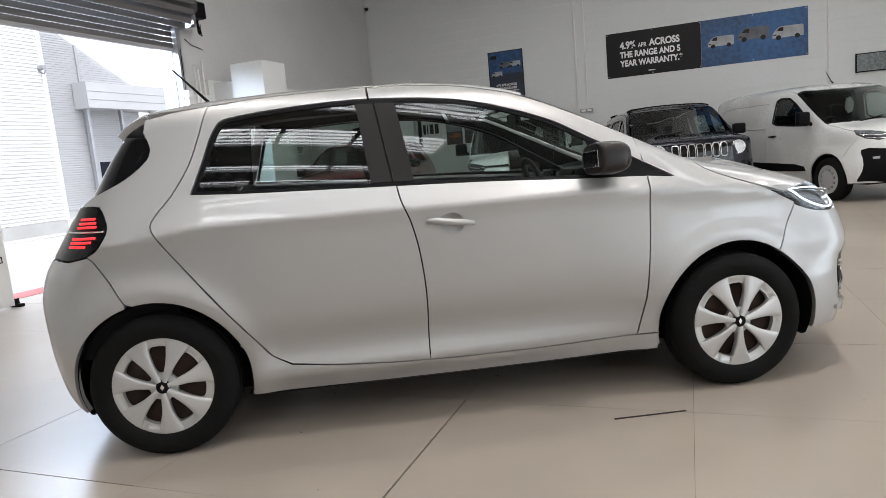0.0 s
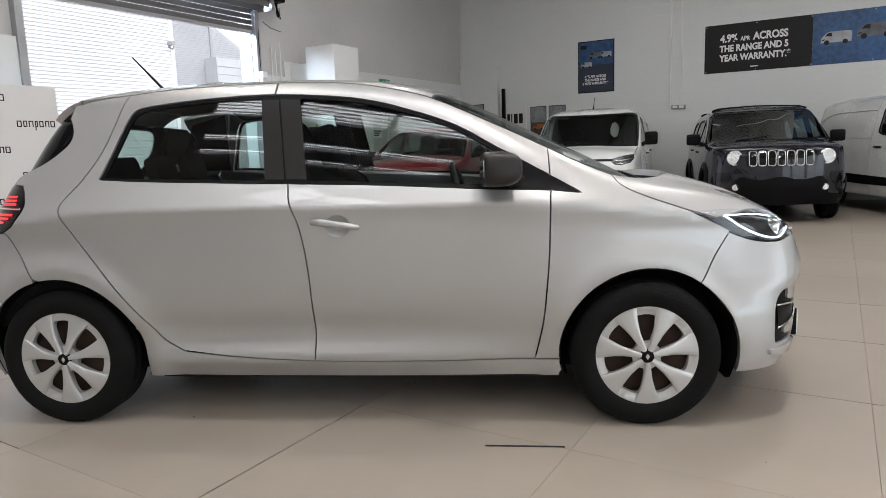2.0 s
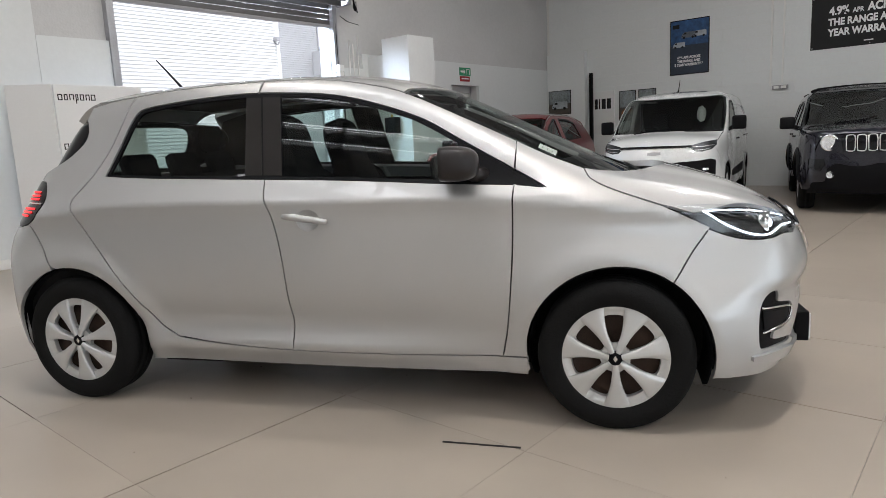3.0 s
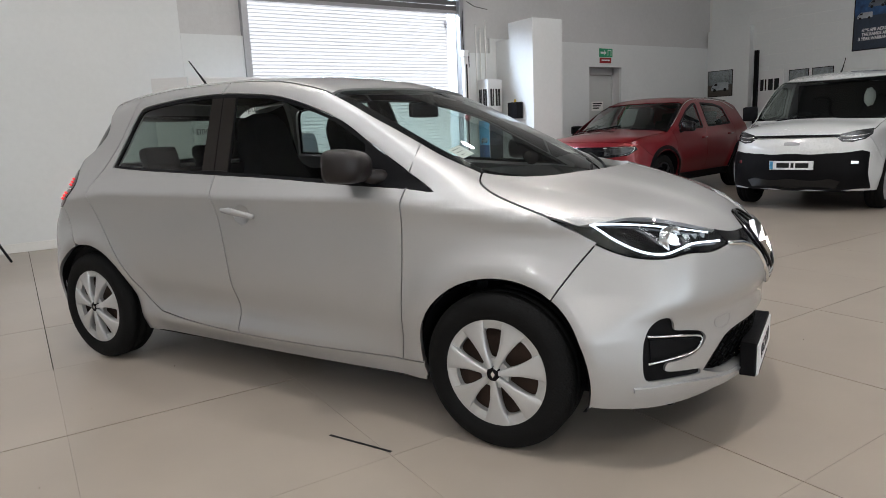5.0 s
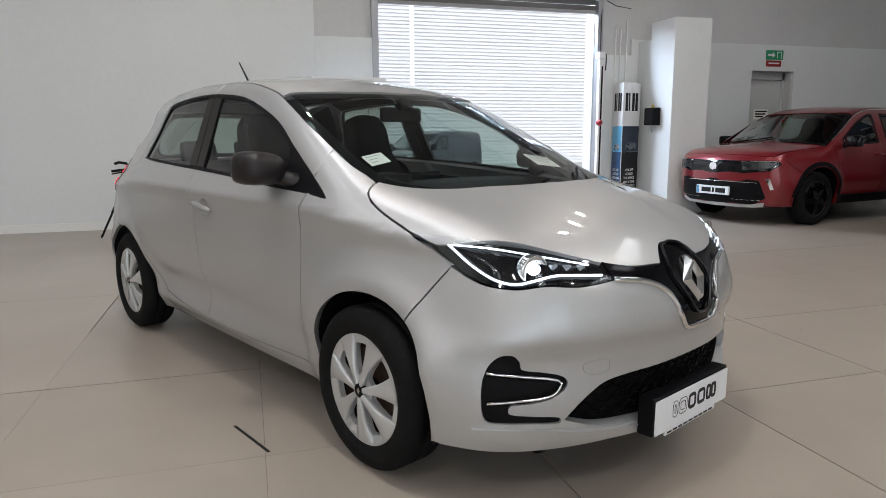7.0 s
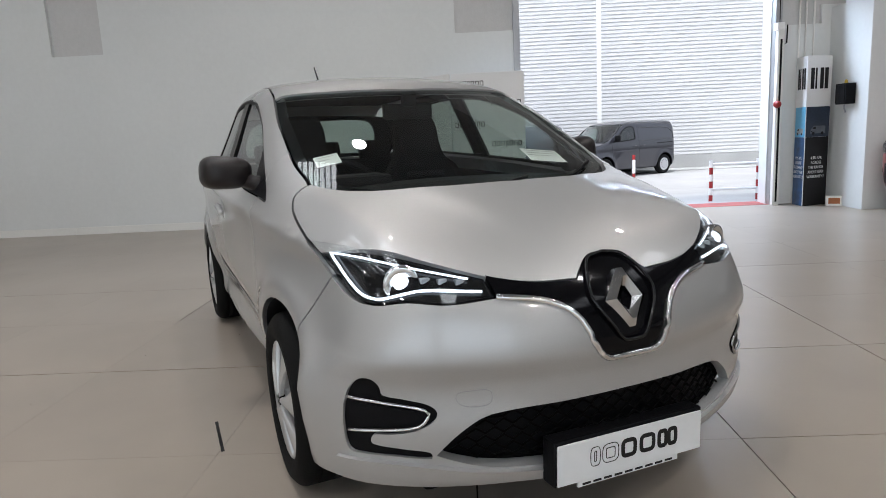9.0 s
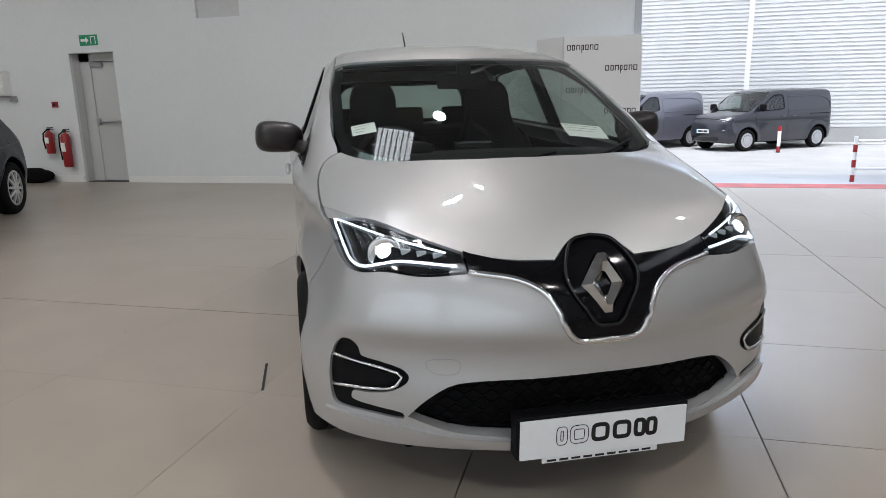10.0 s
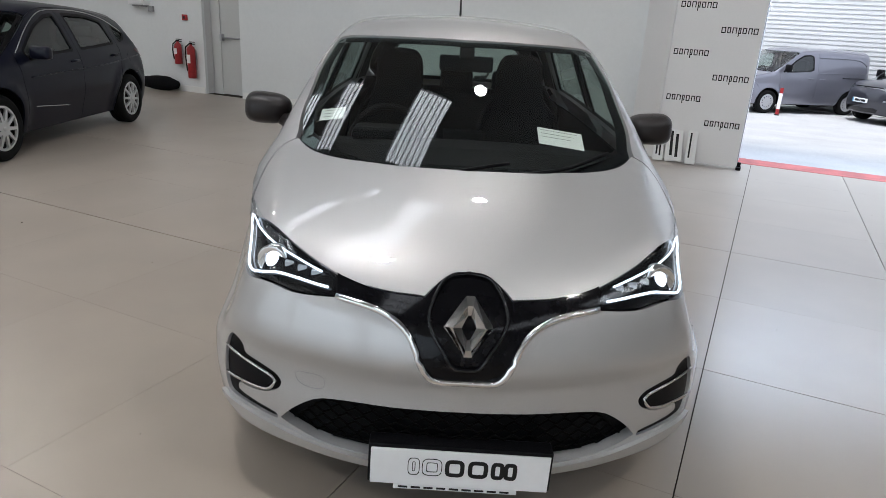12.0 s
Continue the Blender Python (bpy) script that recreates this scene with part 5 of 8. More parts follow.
# door handles in their cups
def hollow(ab):
    """A bowl pressed into the door behind its handle."""
    p = onto(HATCH, "side", ab)
    deep = lambda q: np.clip(1 - ((q[:, 0] - 0.004) / 0.056) ** 2 - ((q[:, 1] - 0.893) / 0.049) ** 2, 0, 1)
    n = HATCH.normal(p)
    e = 0.001
    gx, gz = (deep(ab + [e, 0]) - deep(ab - [e, 0])) / (2 * e), (deep(ab + [0, e]) - deep(ab - [0, e])) / (2 * e)
    tilt = n + 0.028 * np.stack([gx, 0 * gx, gz], -1)
    return p - n * (0.001 + 0.028 * deep(ab))[:, None], tilt / np.linalg.norm(tilt, axis=1, keepdims=True)


for s, dr in zip((1, -1), doors):
    q = skin("handle_cup", fill(list(map(tuple, inset(CUP_RING, -0.004))), (), 0.012), hollow, SILVER, dr, 0.0, 0)
    if s < 0:
        for ob in q:
            ob.data.transform(Matrix.Diagonal((1, -1, 1, 1)))
            ob.data.flip_normals()
    pts = along([(-0.105, 0.916), (-0.06, 0.913), (0.0, 0.902), (0.06, 0.894), (0.1, 0.888)], "side", 0.02)
    pts = [Vector((p.x, s * p.y, p.z)) for p in pts]
    bm = bmesh.new()
    tube(bm, pts, [0.011, 0.016, 0.015, 0.014, 0.010], 10)
    part("door_handle", bm, SILVER, dr, smooth=True)

# wipers, aerial, cowl
cowl = mirrored(line((1.56, 0.0), (1.53, -0.25), (1.45, -0.41), (1.33, -0.57), (1.2, -0.66)) + line((1.10, -0.64), (1.3, -0.45), (1.38, -0.2), (1.40, 0.0)))
panel("cowl", cowl, BLACK_PLASTIC, "top", hull=SCREEN, out=-0.014, depth=0.02, gap=0, mirror=False, step=0.05)
for pts in (((1.44, -0.12), (1.42, 0.08), (1.34, 0.36), (1.2, 0.56)), ((1.40, -0.46), (1.42, -0.32), (1.41, -0.08), (1.345, 0.16))):
    rod("wiper", along(line(*pts, step=0.05), "top", 0.010, SCREEN), 0.007, BLACK_PLASTIC, sides=6)
rod("aerial", [(-1.13, 0, 1.55), (-1.155, 0, 1.585), (-1.31, 0, 1.755)], [0.018, 0.008, 0.004], BLACK_PLASTIC)
# stickers behind the windscreen
for (x0, x1), (y0, y1) in (((0.985, 1.06), (-0.605, -0.505)), ((1.085, 1.185), (0.29, 0.475))):
    st = panel("windscreen_sticker", [(x0, y0), (x1, y0), (x1, y1), (x0, y1)], PAPER, "top", hull=SCREEN, out=-0.014, depth=0, gap=0, mirror=False, step=0.1, label="white paper disc behind the glass")[0]
    for k in range(3):
        xx = x0 + 0.014 + k * 0.02
        panel("print_bar", [(xx, y0 + 0.012), (xx + 0.0035, y0 + 0.012), (xx + 0.0035, y1 - 0.02 - 0.015 * k), (xx, y1 - 0.02 - 0.015 * k)], FAINT_INK, "top", hull=SCREEN, out=-0.0125, depth=0, gap=0, mirror=False, step=0.1, parent=st)

# cabin
part("cabin_floor", boxed(-1.6, 1.2, -0.66, 0.66, 0.24, 0.30), CABIN, car)
part("bulkhead", boxed(1.15, 1.2, -0.7, 0.7, 0.25, 0.98), CABIN, car)
panel("door_card", line((-1.1, 1.05), (0.86, 1.0)) + line((0.86, 1.0), (0.82, 0.3)) + line((0.82, 0.3), (-0.9, 0.36)) + line((-0.9, 0.36), (-1.2, 0.9)), CABIN_HARD, out=-0.07, depth=0.01, gap=0, step=0.08)
panel("boot_trim", line((-1.2, 1.05), (-1.2, 0.4)) + line((-1.2, 0.4), (-1.7, 0.45)) + line((-1.7, 0.45), (-1.58, 1.05)), CABIN_HARD, out=-0.06, depth=0.01, gap=0, step=0.08)
panel("headliner", mirrored([(x + 0.02, y * 0.96) for x, y in tail_top + roof_edge] + [(x - 0.03, y) for x, y in head_top]), CABIN, "top", out=-0.035, depth=0, gap=0.01, mirror=False, step=0.08)
panel("pillar_lining", between(RAIL, 0.15, 1.1) + between(DLO_TOP, 0.2, 0.95)[::-1], CABIN_HARD, out=-0.028, depth=0, gap=0.004, step=0.06)
panel("roof_lining", between(RAIL, -1.02, 0.15) + between(DLO_TOP, -0.95, 0.2)[::-1], CABIN_HARD, out=-0.028, depth=0, gap=0.002, step=0.06)
panel("rear_pillar_lining", line((-1.05, 1.48), (-1.11, 1.12)) + line((-1.11, 1.12), (-1.45, 1.12)) + line((-1.45, 1.12), (-1.27, 1.42)), CABIN_HARD, out=-0.03, depth=0, gap=0, step=0.06)
panel("lamp_backing", line((-1.38, 1.13), (-1.36, 0.84)) + line((-1.36, 0.84), (-1.74, 0.84)) + line((-1.74, 0.84), (-1.60, 1.13)), CABIN_HARD, out=-0.05, depth=0, gap=0, step=0.06)
part("parcel_shelf", boxed(-1.62, -1.12, -0.55, 0.55, 1.03, 1.05, bevel=0.01), CABIN_HARD, car)


def dashboard():
    bm = bmesh.new()
    prof = [(1.18, 0.62), (1.28, 0.95), (1.24, 1.005), (1.0, 1.03), (0.78, 1.03), (0.70, 0.99), (0.72, 0.86), (0.80, 0.62)]
    rows = [[bm.verts.new((x - 0.06 * (abs(y) / 0.68) ** 2 * (x > 0.9), y, z - 0.02 * (abs(y) / 0.68) ** 2)) for x, z in prof] for y in np.linspace(-0.68, 0.68, 13)]
    for a, b in zip(rows, rows[1:]):
        for k in range(len(prof)):
            bm.faces.new((a[k], a[(k + 1) % len(prof)], b[(k + 1) % len(prof)], b[k]))
    bm.faces.new(rows[0]), bm.faces.new(rows[-1][::-1])
    bmesh.ops.bevel(bm, geom=[e for e in bm.edges if abs(e.verts[0].co.y - e.verts[1].co.y) > 0.05], offset=0.015, segments=2, affect="EDGES")
    dash = part("dashboard", bm, CABIN_HARD, car)
    part("instrument_hood", boxed(0.66, 0.86, -0.50, -0.22, 1.0, 1.07, bevel=0.03), CABIN_HARD, dash)
    part("centre_screen", boxed(0.66, 0.69, -0.09, 0.1, 0.86, 1.06, bevel=0.008), GLOSS_BLACK, dash)
    bm = bmesh.new()
    wheel = [(0.0, 0.185 * math.cos(a), 0.185 * math.sin(a)) for a in np.linspace(0, math.tau, 33)[:-1]]
    tube(bm, wheel, 0.016, 10, closed=True)
    box(bm, -0.02, 0.03, -0.07, 0.07, -0.06, 0.05, bevel=0.02)
    for a in (0.1, math.pi - 0.1, -math.pi / 2):
        tube(bm, [(0, 0.05 * math.cos(a), 0.05 * math.sin(a)), (0, 0.18 * math.cos(a), 0.18 * math.sin(a))], 0.016, 8)
    ob = part("steering_wheel", bm, CABIN_HARD, car, smooth=True)
    ob.matrix_basis = pose(0.53, -0.36, 0.95, 0, -22, 0)


dashboard()


def seat(x, y, w, rear=False, parent=None, lift=0.0):
    """A cushion, a tall back with bolsters and a moulded headrest."""
    bm = bmesh.new()
    box(bm, x - 0.25, x + 0.27, y - w / 2, y + w / 2, 0.3, 0.58 + lift, bevel=0.05)
    ob = part("rear_bench" if rear else "car_seat", bm, CABIN, parent or car)
    bm = bmesh.new()
    tilt = pose(x - 0.24, y, 0.5 + lift, 0, -16, 0)
    if not rear:
        half = line((0.235, 0.0), (0.255, 0.2), (0.25, 0.38), (0.215, 0.50), (0.155, 0.585), (0.138, 0.68), (0.135, 0.77), (0.10, 0.835), (0.0, 0.85), step=0.05)
        ring = ring_of(half + [(-a, b) for a, b in half[-2::-1]])
        loops = []
        for dx, sc in ((-0.065, 0.93), (-0.04, 1.0), (0.04, 1.0), (0.07, 0.93)):
            loops.append([bm.verts.new(tilt @ Vector((dx + (0.05 * (abs(a) / 0.25) ** 2 if dx > 0 and b < 0.52 else 0.0), a * sc, 0.4 + (b - 0.4) * sc))) for a, b in ring])
        for lo, hi in zip(loops, loops[1:]):
            for i in range(len(lo)):
                j = (i + 1) % len(lo)
                bm.faces.new((lo[i], lo[j], hi[j], hi[i]))
        bm.faces.new(loops[0]), bm.faces.new(loops[-1][::-1])
        bmesh.ops.recalc_face_normals(bm, faces=bm.faces)
        part("backrest", bm, CABIN, ob)
    else:
        box(bm, -0.07, 0.07, -w / 2, w / 2, 0.0, 0.60, bevel=0.05, m=tilt)
        part("backrest", bm, CABIN, ob)
        for yy in (-0.38, 0.0, 0.38):
            bm = bmesh.new()
            box(bm, -0.04, 0.04, yy - 0.12, yy + 0.12, 0.58, 0.74, bevel=0.04, m=tilt)
            part("headrest", bm, CABIN, ob)


seat(0.12, -0.36, 0.5, lift=0.045)
seat(0.12, 0.36, 0.5, lift=0.045)
seat(-0.78, 0.0, 1.2, True)
part("inner_mirror", boxed(0.475, 0.505, -0.125, 0.135, 1.31, 1.385, bevel=0.014), CABIN_HARD, car)
part("mirror_mount", boxed(0.495, 0.535, -0.03, 0.04, 1.37, 1.428, bevel=0.01), CABIN_HARD, car)

# arches and underside
def liner(cx, cz, s):
    bm = bmesh.new()
    prev = None
    ring = [(cx + 0.361 * math.cos(a), max(0.2, cz + 0.361 * math.sin(a))) for a in np.radians(np.linspace(-25, 205, 32))]
    for (x, z), q in zip(ring, onto(HATCH, "side", ring)):
        cur = [bm.verts.new((x, s * y, z)) for y in (-float(q[1]) - 0.012, 0.55)]
        if prev:
            bm.faces.new((prev[0], cur[0], cur[1], prev[1]))
        prev = cur
    ob = part("arch_liner", bm, BLACK_PLASTIC, car, smooth=True)
    return ob


for s in (-1, 1):
    liner(1.302, 0.315, s), liner(-1.294, 0.312, s)
for s in (-1, 1):
    for x in (1.3, -1.294):
        part("arch_wall", boxed(x - 0.37, x + 0.37, s * 0.545 - 0.008, s * 0.545 + 0.008, 0.2, 0.70), BLACK_PLASTIC, car)
part("underbody", boxed(-1.75, 1.9, -0.56, 0.56, 0.17, 0.24, bevel=0.02), BLACK_PLASTIC, car)
part("side_tray", boxed(-0.9, 0.9, -0.74, 0.74, 0.185, 0.235, bevel=0.01), BLACK_PLASTIC, car)
part("nose_core", boxed(1.62, 1.9, -0.5, 0.5, 0.24, 0.7), BLACK_PLASTIC, car)


def petal(a, rim, lip):
    """One flared, slightly crowned arm of a wheel cover, with turned-back edges."""
    bm = bmesh.new()
    rows = []
    for q in (0.12, 0.22, 0.34, 0.48, 0.62, 0.74, 0.85, 0.93, 0.985):
        half = float(np.interp(q, [0.12, 0.34, 0.5, 0.65, 0.8, 0.92, 1.0], [0.045, 0.075, 0.095, 0.135, 0.185, 0.235, 0.27]))
        row = []
        for s, back in ((-1, 0.016), (-1, 0.002), (-0.94, 0), (-0.5, -0.0016), (0, -0.0008), (0.5, 0), (0.94, 0.003), (1, 0.006), (1, 0.018)):
            u, v = q, s * half
            g = math.hypot(u, v) / q if q > 0.6 else 1.0
            u, v = u / g, v / g
            y = lip - 0.016 * (1 - q * q) - 0.003 * (1 - q) + back
            row.append(bm.verts.new((rim * (u * math.cos(a) - v * math.sin(a)), y, rim * (u * math.sin(a) + v * math.cos(a)))))
        rows.append(row)
    for p, n in zip(rows, rows[1:]):
        for i in range(len(p) - 1):
            bm.faces.new((p[i], p[i + 1], n[i + 1], n[i]))
    bmesh.ops.recalc_face_normals(bm, faces=bm.faces)
    return bm


def wheel(parent, x, y, r=0.31, width=0.19, rim=0.212, style="cover", spokes=7, mats=None, turn=0.0, note="seven-spoke silver cover"):
    """A tyre with tread and sidewall, and a cover or spoked rim; its outer face towards -y, mirrored for y > 0."""
    paint, back = mats or (SATIN_SILVER, RUST)
    bm = bmesh.new()
    h = width / 2
    lathe(bm, [(rim - 0.008, -h + 0.02), (rim + 0.002, -h + 0.004), (rim + 0.02, -h - 0.004), (rim + 0.045, -h - 0.008), (r - 0.035, -h - 0.006), (r - 0.018, -h + 0.006), (r - 0.006, -h + 0.018), (r, -h + 0.035), (r, -0.03), (r - 0.006, -0.028), (r - 0.006, -0.024), (r, -0.022),
               (r, 0.022), (r - 0.006, 0.024), (r - 0.006, 0.028), (r, 0.03), (r, h - 0.035), (r - 0.018, h - 0.006), (rim, h)], 56)
    w = part("wheel", bm, RUBBER, parent, "black tyre with " + note, smooth=True)
    lip = -h + 0.006

    def dish(ab):
        rr = np.hypot(ab[:, 0], ab[:, 1]) / rim
        y0 = lip - 0.016 * (1 - rr ** 2) * (rr > 0.2) - 0.012 * (rr <= 0.2)
        if style == "cover":
            y0 = lip - 0.016 * (1 - rr ** 2) + 0.016 * np.clip((0.985 - rr) / 0.13, 0, 1)
        slope = np.where((rr > 0.855) & (rr < 0.985), -0.5, 0.12) if style == "cover" else 0.12 + 0 * rr
        n = np.stack([slope * ab[:, 0] / rim, -1 + 0 * rr, slope * ab[:, 1] / rim], -1)
        return np.stack([ab[:, 0], y0, ab[:, 1]], -1), n / np.linalg.norm(n, axis=1)[:, None]

    circle = [(rim * math.cos(a), rim * math.sin(a)) for a in np.linspace(0, math.tau, 73)[:-1]]
    gaps = []
    for k in range(spokes):
        a = math.tau * k / spokes + turn
        if style == "cover":
            pol = [(0.30, -0.26), (0.58, -0.30), (0.76, -0.27), (0.82, -0.20), (0.83, 0.0), (0.82, 0.20), (0.76, 0.27), (0.58, 0.30), (0.30, 0.26)]
        elif style == "steel":
            pol = [(0.68 + 0.10 * math.cos(b), 0.13 * math.sin(b)) for b in np.linspace(0, math.tau, 10)[:-1]]
        else:
            g = math.pi / spokes
            pol = [(0.34, -0.25 * g), (0.6, -0.6 * g), (0.88, -0.72 * g), (0.90, 0.0), (0.88, 0.72 * g), (0.6, 0.6 * g), (0.34, 0.25 * g)]
        pts = [(rim * q * math.cos(a + t), rim * q * math.sin(a + t)) for q, t in pol]
        gaps.append(line(*pts, pts[0], step=0.012))
    name = "wheel_cover" if style == "cover" else "rim"
    ob = skin(name, fill(circle, gaps, 0.022), dish, paint, w, 0.0, 0.022)[0]
    bm = bmesh.new()
    lathe(bm, [(0.001, lip - 0.016), (0.026, lip - 0.0155), (0.03, lip - 0.008), (0.03, lip + 0.01)], 24)
    part("hub_cap", bm, BLACK_PLASTIC if style == "cover" else paint, w, smooth=True)
    if style == "cover":
        for k in range(spokes):
            part("spoke", petal(math.tau * (k + 0.5) / spokes + turn, rim, lip), paint, w, smooth=True)
        bm = bmesh.new()
        for q in ((0, 0.014), (0.009, 0), (0, -0.014), (-0.009, 0)):
            bm.verts.new((q[0], lip - 0.0175, q[1]))
        bm.faces.new(bm.verts)
        part("emblem", bm, CHROME, w)
    bm = bmesh.new()
    lathe(bm, [(0.03, -0.03), (0.08, -0.02), (0.13, -0.045), (0.17, -0.03), (rim - 0.01, -h + 0.03), (rim - 0.006, h - 0.01)], 40)
    part("steel_wheel", bm, back, w, smooth=True)
    w.matrix_basis = pose(x, y, r, 0, 0, 0 if y < 0 else 180)
    return w


for x in (1.294, -1.294):
    for y in (-0.762, 0.762):
        wheel(car, x, y, 0.313, turn=0.70)


# ---- the other vehicles ----
def vehicle(name, label, category, at, group, s):
    """A vehicle skinned on its hull: side panels between seams, roof, glass, bonnet, nose, tail, wheels and seats."""
    hull, paint = s["hull"], s["paint"]
    t = thing(name, label, category, at, group)
    wx = s["wheels"]
    arch_r = s["r"] + 0.055
    arches = [(x, s["r"] + 0.01, arch_r) for x in wx]
    rail = line(*s["rail"], step=0.03)
    sill = s["sill"]

    def lower(x):
        z = sill
        for cx, cz, r in arches:
            if abs(x - cx) < r:
                z = max(z, cz + math.sqrt(r * r - (x - cx) ** 2))
        return z

    def top(x):
        return float(np.interp(x, [q[0] for q in rail], [q[1] for q in rail]))

    def put(nm, ring, mat, how="side", **kw):
        return panel(nm, ring, mat, how, parent=kw.pop("under", t), hull=hull, **kw)

    def polar(points, how="side", tail=False):
        p = onto(hull, how, points)
        return [(math.atan2(q[1], -hull.axis - q[0]) if tail else math.atan2(q[1], q[0] - hull.axis), float(q[2])) for q in p]

    # sides
    edges = []
    for e in s["edges"]:
        e = list(e)
        b, u = e[0], e[-1]
        edges.append([(b, lower(b))] + [q for q in e[1:-1]] + [(u, top(u))])
    knots = sorted({round(cx + r * math.cos(a), 4) for cx, cz, r in arches for a in np.linspace(0.05, math.pi - 0.05, 22)} | set(np.round(np.arange(-2.3, 2.3, 0.06), 4)))
    for i, nm in enumerate(s["names"]):
        lo, hi = edges[i], edges[i + 1]
        floor_line = [(x, lower(x)) for x in knots if lo[0][0] + 0.01 < x < hi[0][0] - 0.01]
        roof_line = [q for q in rail if lo[-1][0] + 0.01 < q[0] < hi[-1][0] - 0.01]
        wins = [edged(w[1]) for w in s["windows"] if w[0] == i]
        obs = put(nm, line(*lo, step=0.05) + roof_line + line(*hi, step=0.05)[::-1] + floor_line[::-1], paint, holes=wins, gap=0.003, step=0.07)
        for w in wins:
            for ob in put("side_window", w, PRIVACY, out=-0.008, depth=0.004, gap=-0.01, step=0.12):
                ob.visible_shadow = False
            put("window_seal", w, BLACK_PLASTIC, holes=[list(map(tuple, inset(ring_of(w), 0.022)))], out=0.001, depth=0.006, gap=-0.004, step=0.12)
        for hx, hz in s["handles"]:
            if lo[0][0] < hx < hi[0][0] or (lo[-1][0] < hx < hi[-1][0]):
                for sg, ob in zip((1, -1), obs):
                    q = along([(hx - 0.09, hz), (hx, hz), (hx + 0.09, hz)], "side", 0.014, hull)
                    rod("door_handle", [(p.x, sg * p.y, p.z) for p in q], [0.012, 0.016, 0.011], s.get("handle", paint), ob)
    # top panels
    rail_xy = [(float(p[0]), float(p[1])) for p in onto(hull, "side", rail)]
    seg = lambda a, b: [q for q in rail_xy if a <= q[0] <= b]
    head, cowl, tail = s["head"], s["cowl"], s["tail"]
    yh, yc, yt = (float(np.interp(v[0], [q[0] for q in rail], [q[1] for q in rail_xy])) for v in (head, cowl, tail))
    tail_line = line((tail[1], 0.0), ((tail[0] + tail[1] * 2) / 3, yt * 0.6), (tail[0], yt), step=0.08)
    head_line = line((head[0], yh), ((head[0] + head[1] * 2) / 3, yh * 0.6), (head[1], 0.0), step=0.06)
    cowl_line = line((cowl[0], yc), ((cowl[0] + cowl[1] * 2) / 3, yc * 0.6), (cowl[1], 0.0), step=0.06)
    put("roof", mirrored(tail_line + seg(tail[0] + 0.01, head[0] - 0.01) + head_line), s.get("roof_paint", paint), "top", mirror=False, step=0.1, gap=0.003)
    ws = ring_of(mirrored(head_line[::-1] + seg(head[0] + 0.01, cowl[0] - 0.01) + cowl_line))
    put("windscreen", ws, GLASS, "top", out=-0.007, depth=0.004, mirror=False, step=0.1)[0].visible_shadow = False
    put("windscreen_border", ws, GLOSS_BLACK, "top", holes=[list(map(tuple, inset(inset(ws, 0.025), 0.025)))], out=-0.009, depth=0.002, mirror=False, step=0.1)
    nose = line(*s["nose"], step=0.05)
    end = rail[-1][0]
    hood = cowl_line[::-1] + seg(cowl[0] + 0.01, end - 0.01) + [rail_xy[-1]] + nose
    put("bonnet", mirrored(hood), paint, "top", mirror=False, step=0.07, gap=0.004)
    put("cowl", mirrored([(x - 0.05, y * 0.97) for x, y in cowl_line[::-1]] + [(x + 0.02, y * 0.97) for x, y in cowl_line]), BLACK_PLASTIC, "top", out=-0.02, mirror=False, depth=0.02, step=0.1, gap=0)
    for k in (0.3, -0.45):
        q = line((cowl[1] - 0.0, k), (cowl[1] - 0.05, k + 0.25), (cowl[1] - 0.16, k + 0.5), step=0.1)
        rod("wiper", along(q, "top", 0.008, hull), 0.009, BLACK_PLASTIC, t, sides=5)
    # nose
    f_edge = edges[-1]
    cx, cz, r = arches[1]
    a0, a1 = math.acos((f_edge[0][0] - cx) / r), math.asin((sill - cz) / r)
    rim_f = [(cx + r * math.cos(a), cz + r * math.sin(a)) for a in np.linspace(a0, a1, 14)]
    x_end = rim_f[-1][0]
    skirt = line((x_end, sill), ((x_end + s["chin"]) / 2 + 0.05, sill), step=0.06)
    half = polar([rail_xy[-1]] + nose, "top")[::-1] + polar(line(*f_edge, step=0.05)[::-1]) + polar(rim_f[1:]) + polar(skirt[1:])
    lastz = sill
    half += polar([(-0.45, lastz), (-0.2, lastz), (0.0, lastz)], "front")
    put("front_bumper", half + flip_a(half), s.get("bumper", paint), "round", mirror=False, depth=0.03, step=0.06, gap=0.003)
    # tail
    r_edge = edges[0]
    cx, cz, r = arches[0]
    a0, a1 = math.acos((r_edge[0][0] - cx) / r), math.pi - math.asin((sill - cz) / r)
    rim_r = [(cx + r * math.cos(a), cz + r * math.sin(a)) for a in np.linspace(a0, a1, 14)]
    back = polar(tail_line, "top", True) + polar(line(*r_edge, step=0.06)[::-1], tail=True) + polar(rim_r[1:], tail=True)
    back += polar([(-0.6, sill), (-0.3, sill), (0.0, sill)], "rear", True)
    put("tailgate", back + flip_a(back), paint, "back", mirror=False, depth=0.03, step=0.08, gap=0.003)
    # laid-on pieces
    for nm, how, mat, pts, both, out, note in s["extras"]:
        ring = pts if both else (mirrored(pts) if how == "top" else list(pts) + flip_a(pts))
        put(nm, ring_of(ring), mat, how, out=out, depth=abs(out) + 0.004, gap=0, step=0.06, mirror=both, label=note)
    for nm, how, mat, pts, rad, both in s["lines"]:
        rod(nm, along(line(*pts, step=0.05), how, rad * 0.3, hull), rad, mat, t, mirror=both, sides=6)
    for nm, c, rad, mat in s["rounds"]:
        for sg in (-1, 1):
            p = onto(hull, "front", [(c[0] * sg, c[1])])[0]
            bm = bmesh.new()
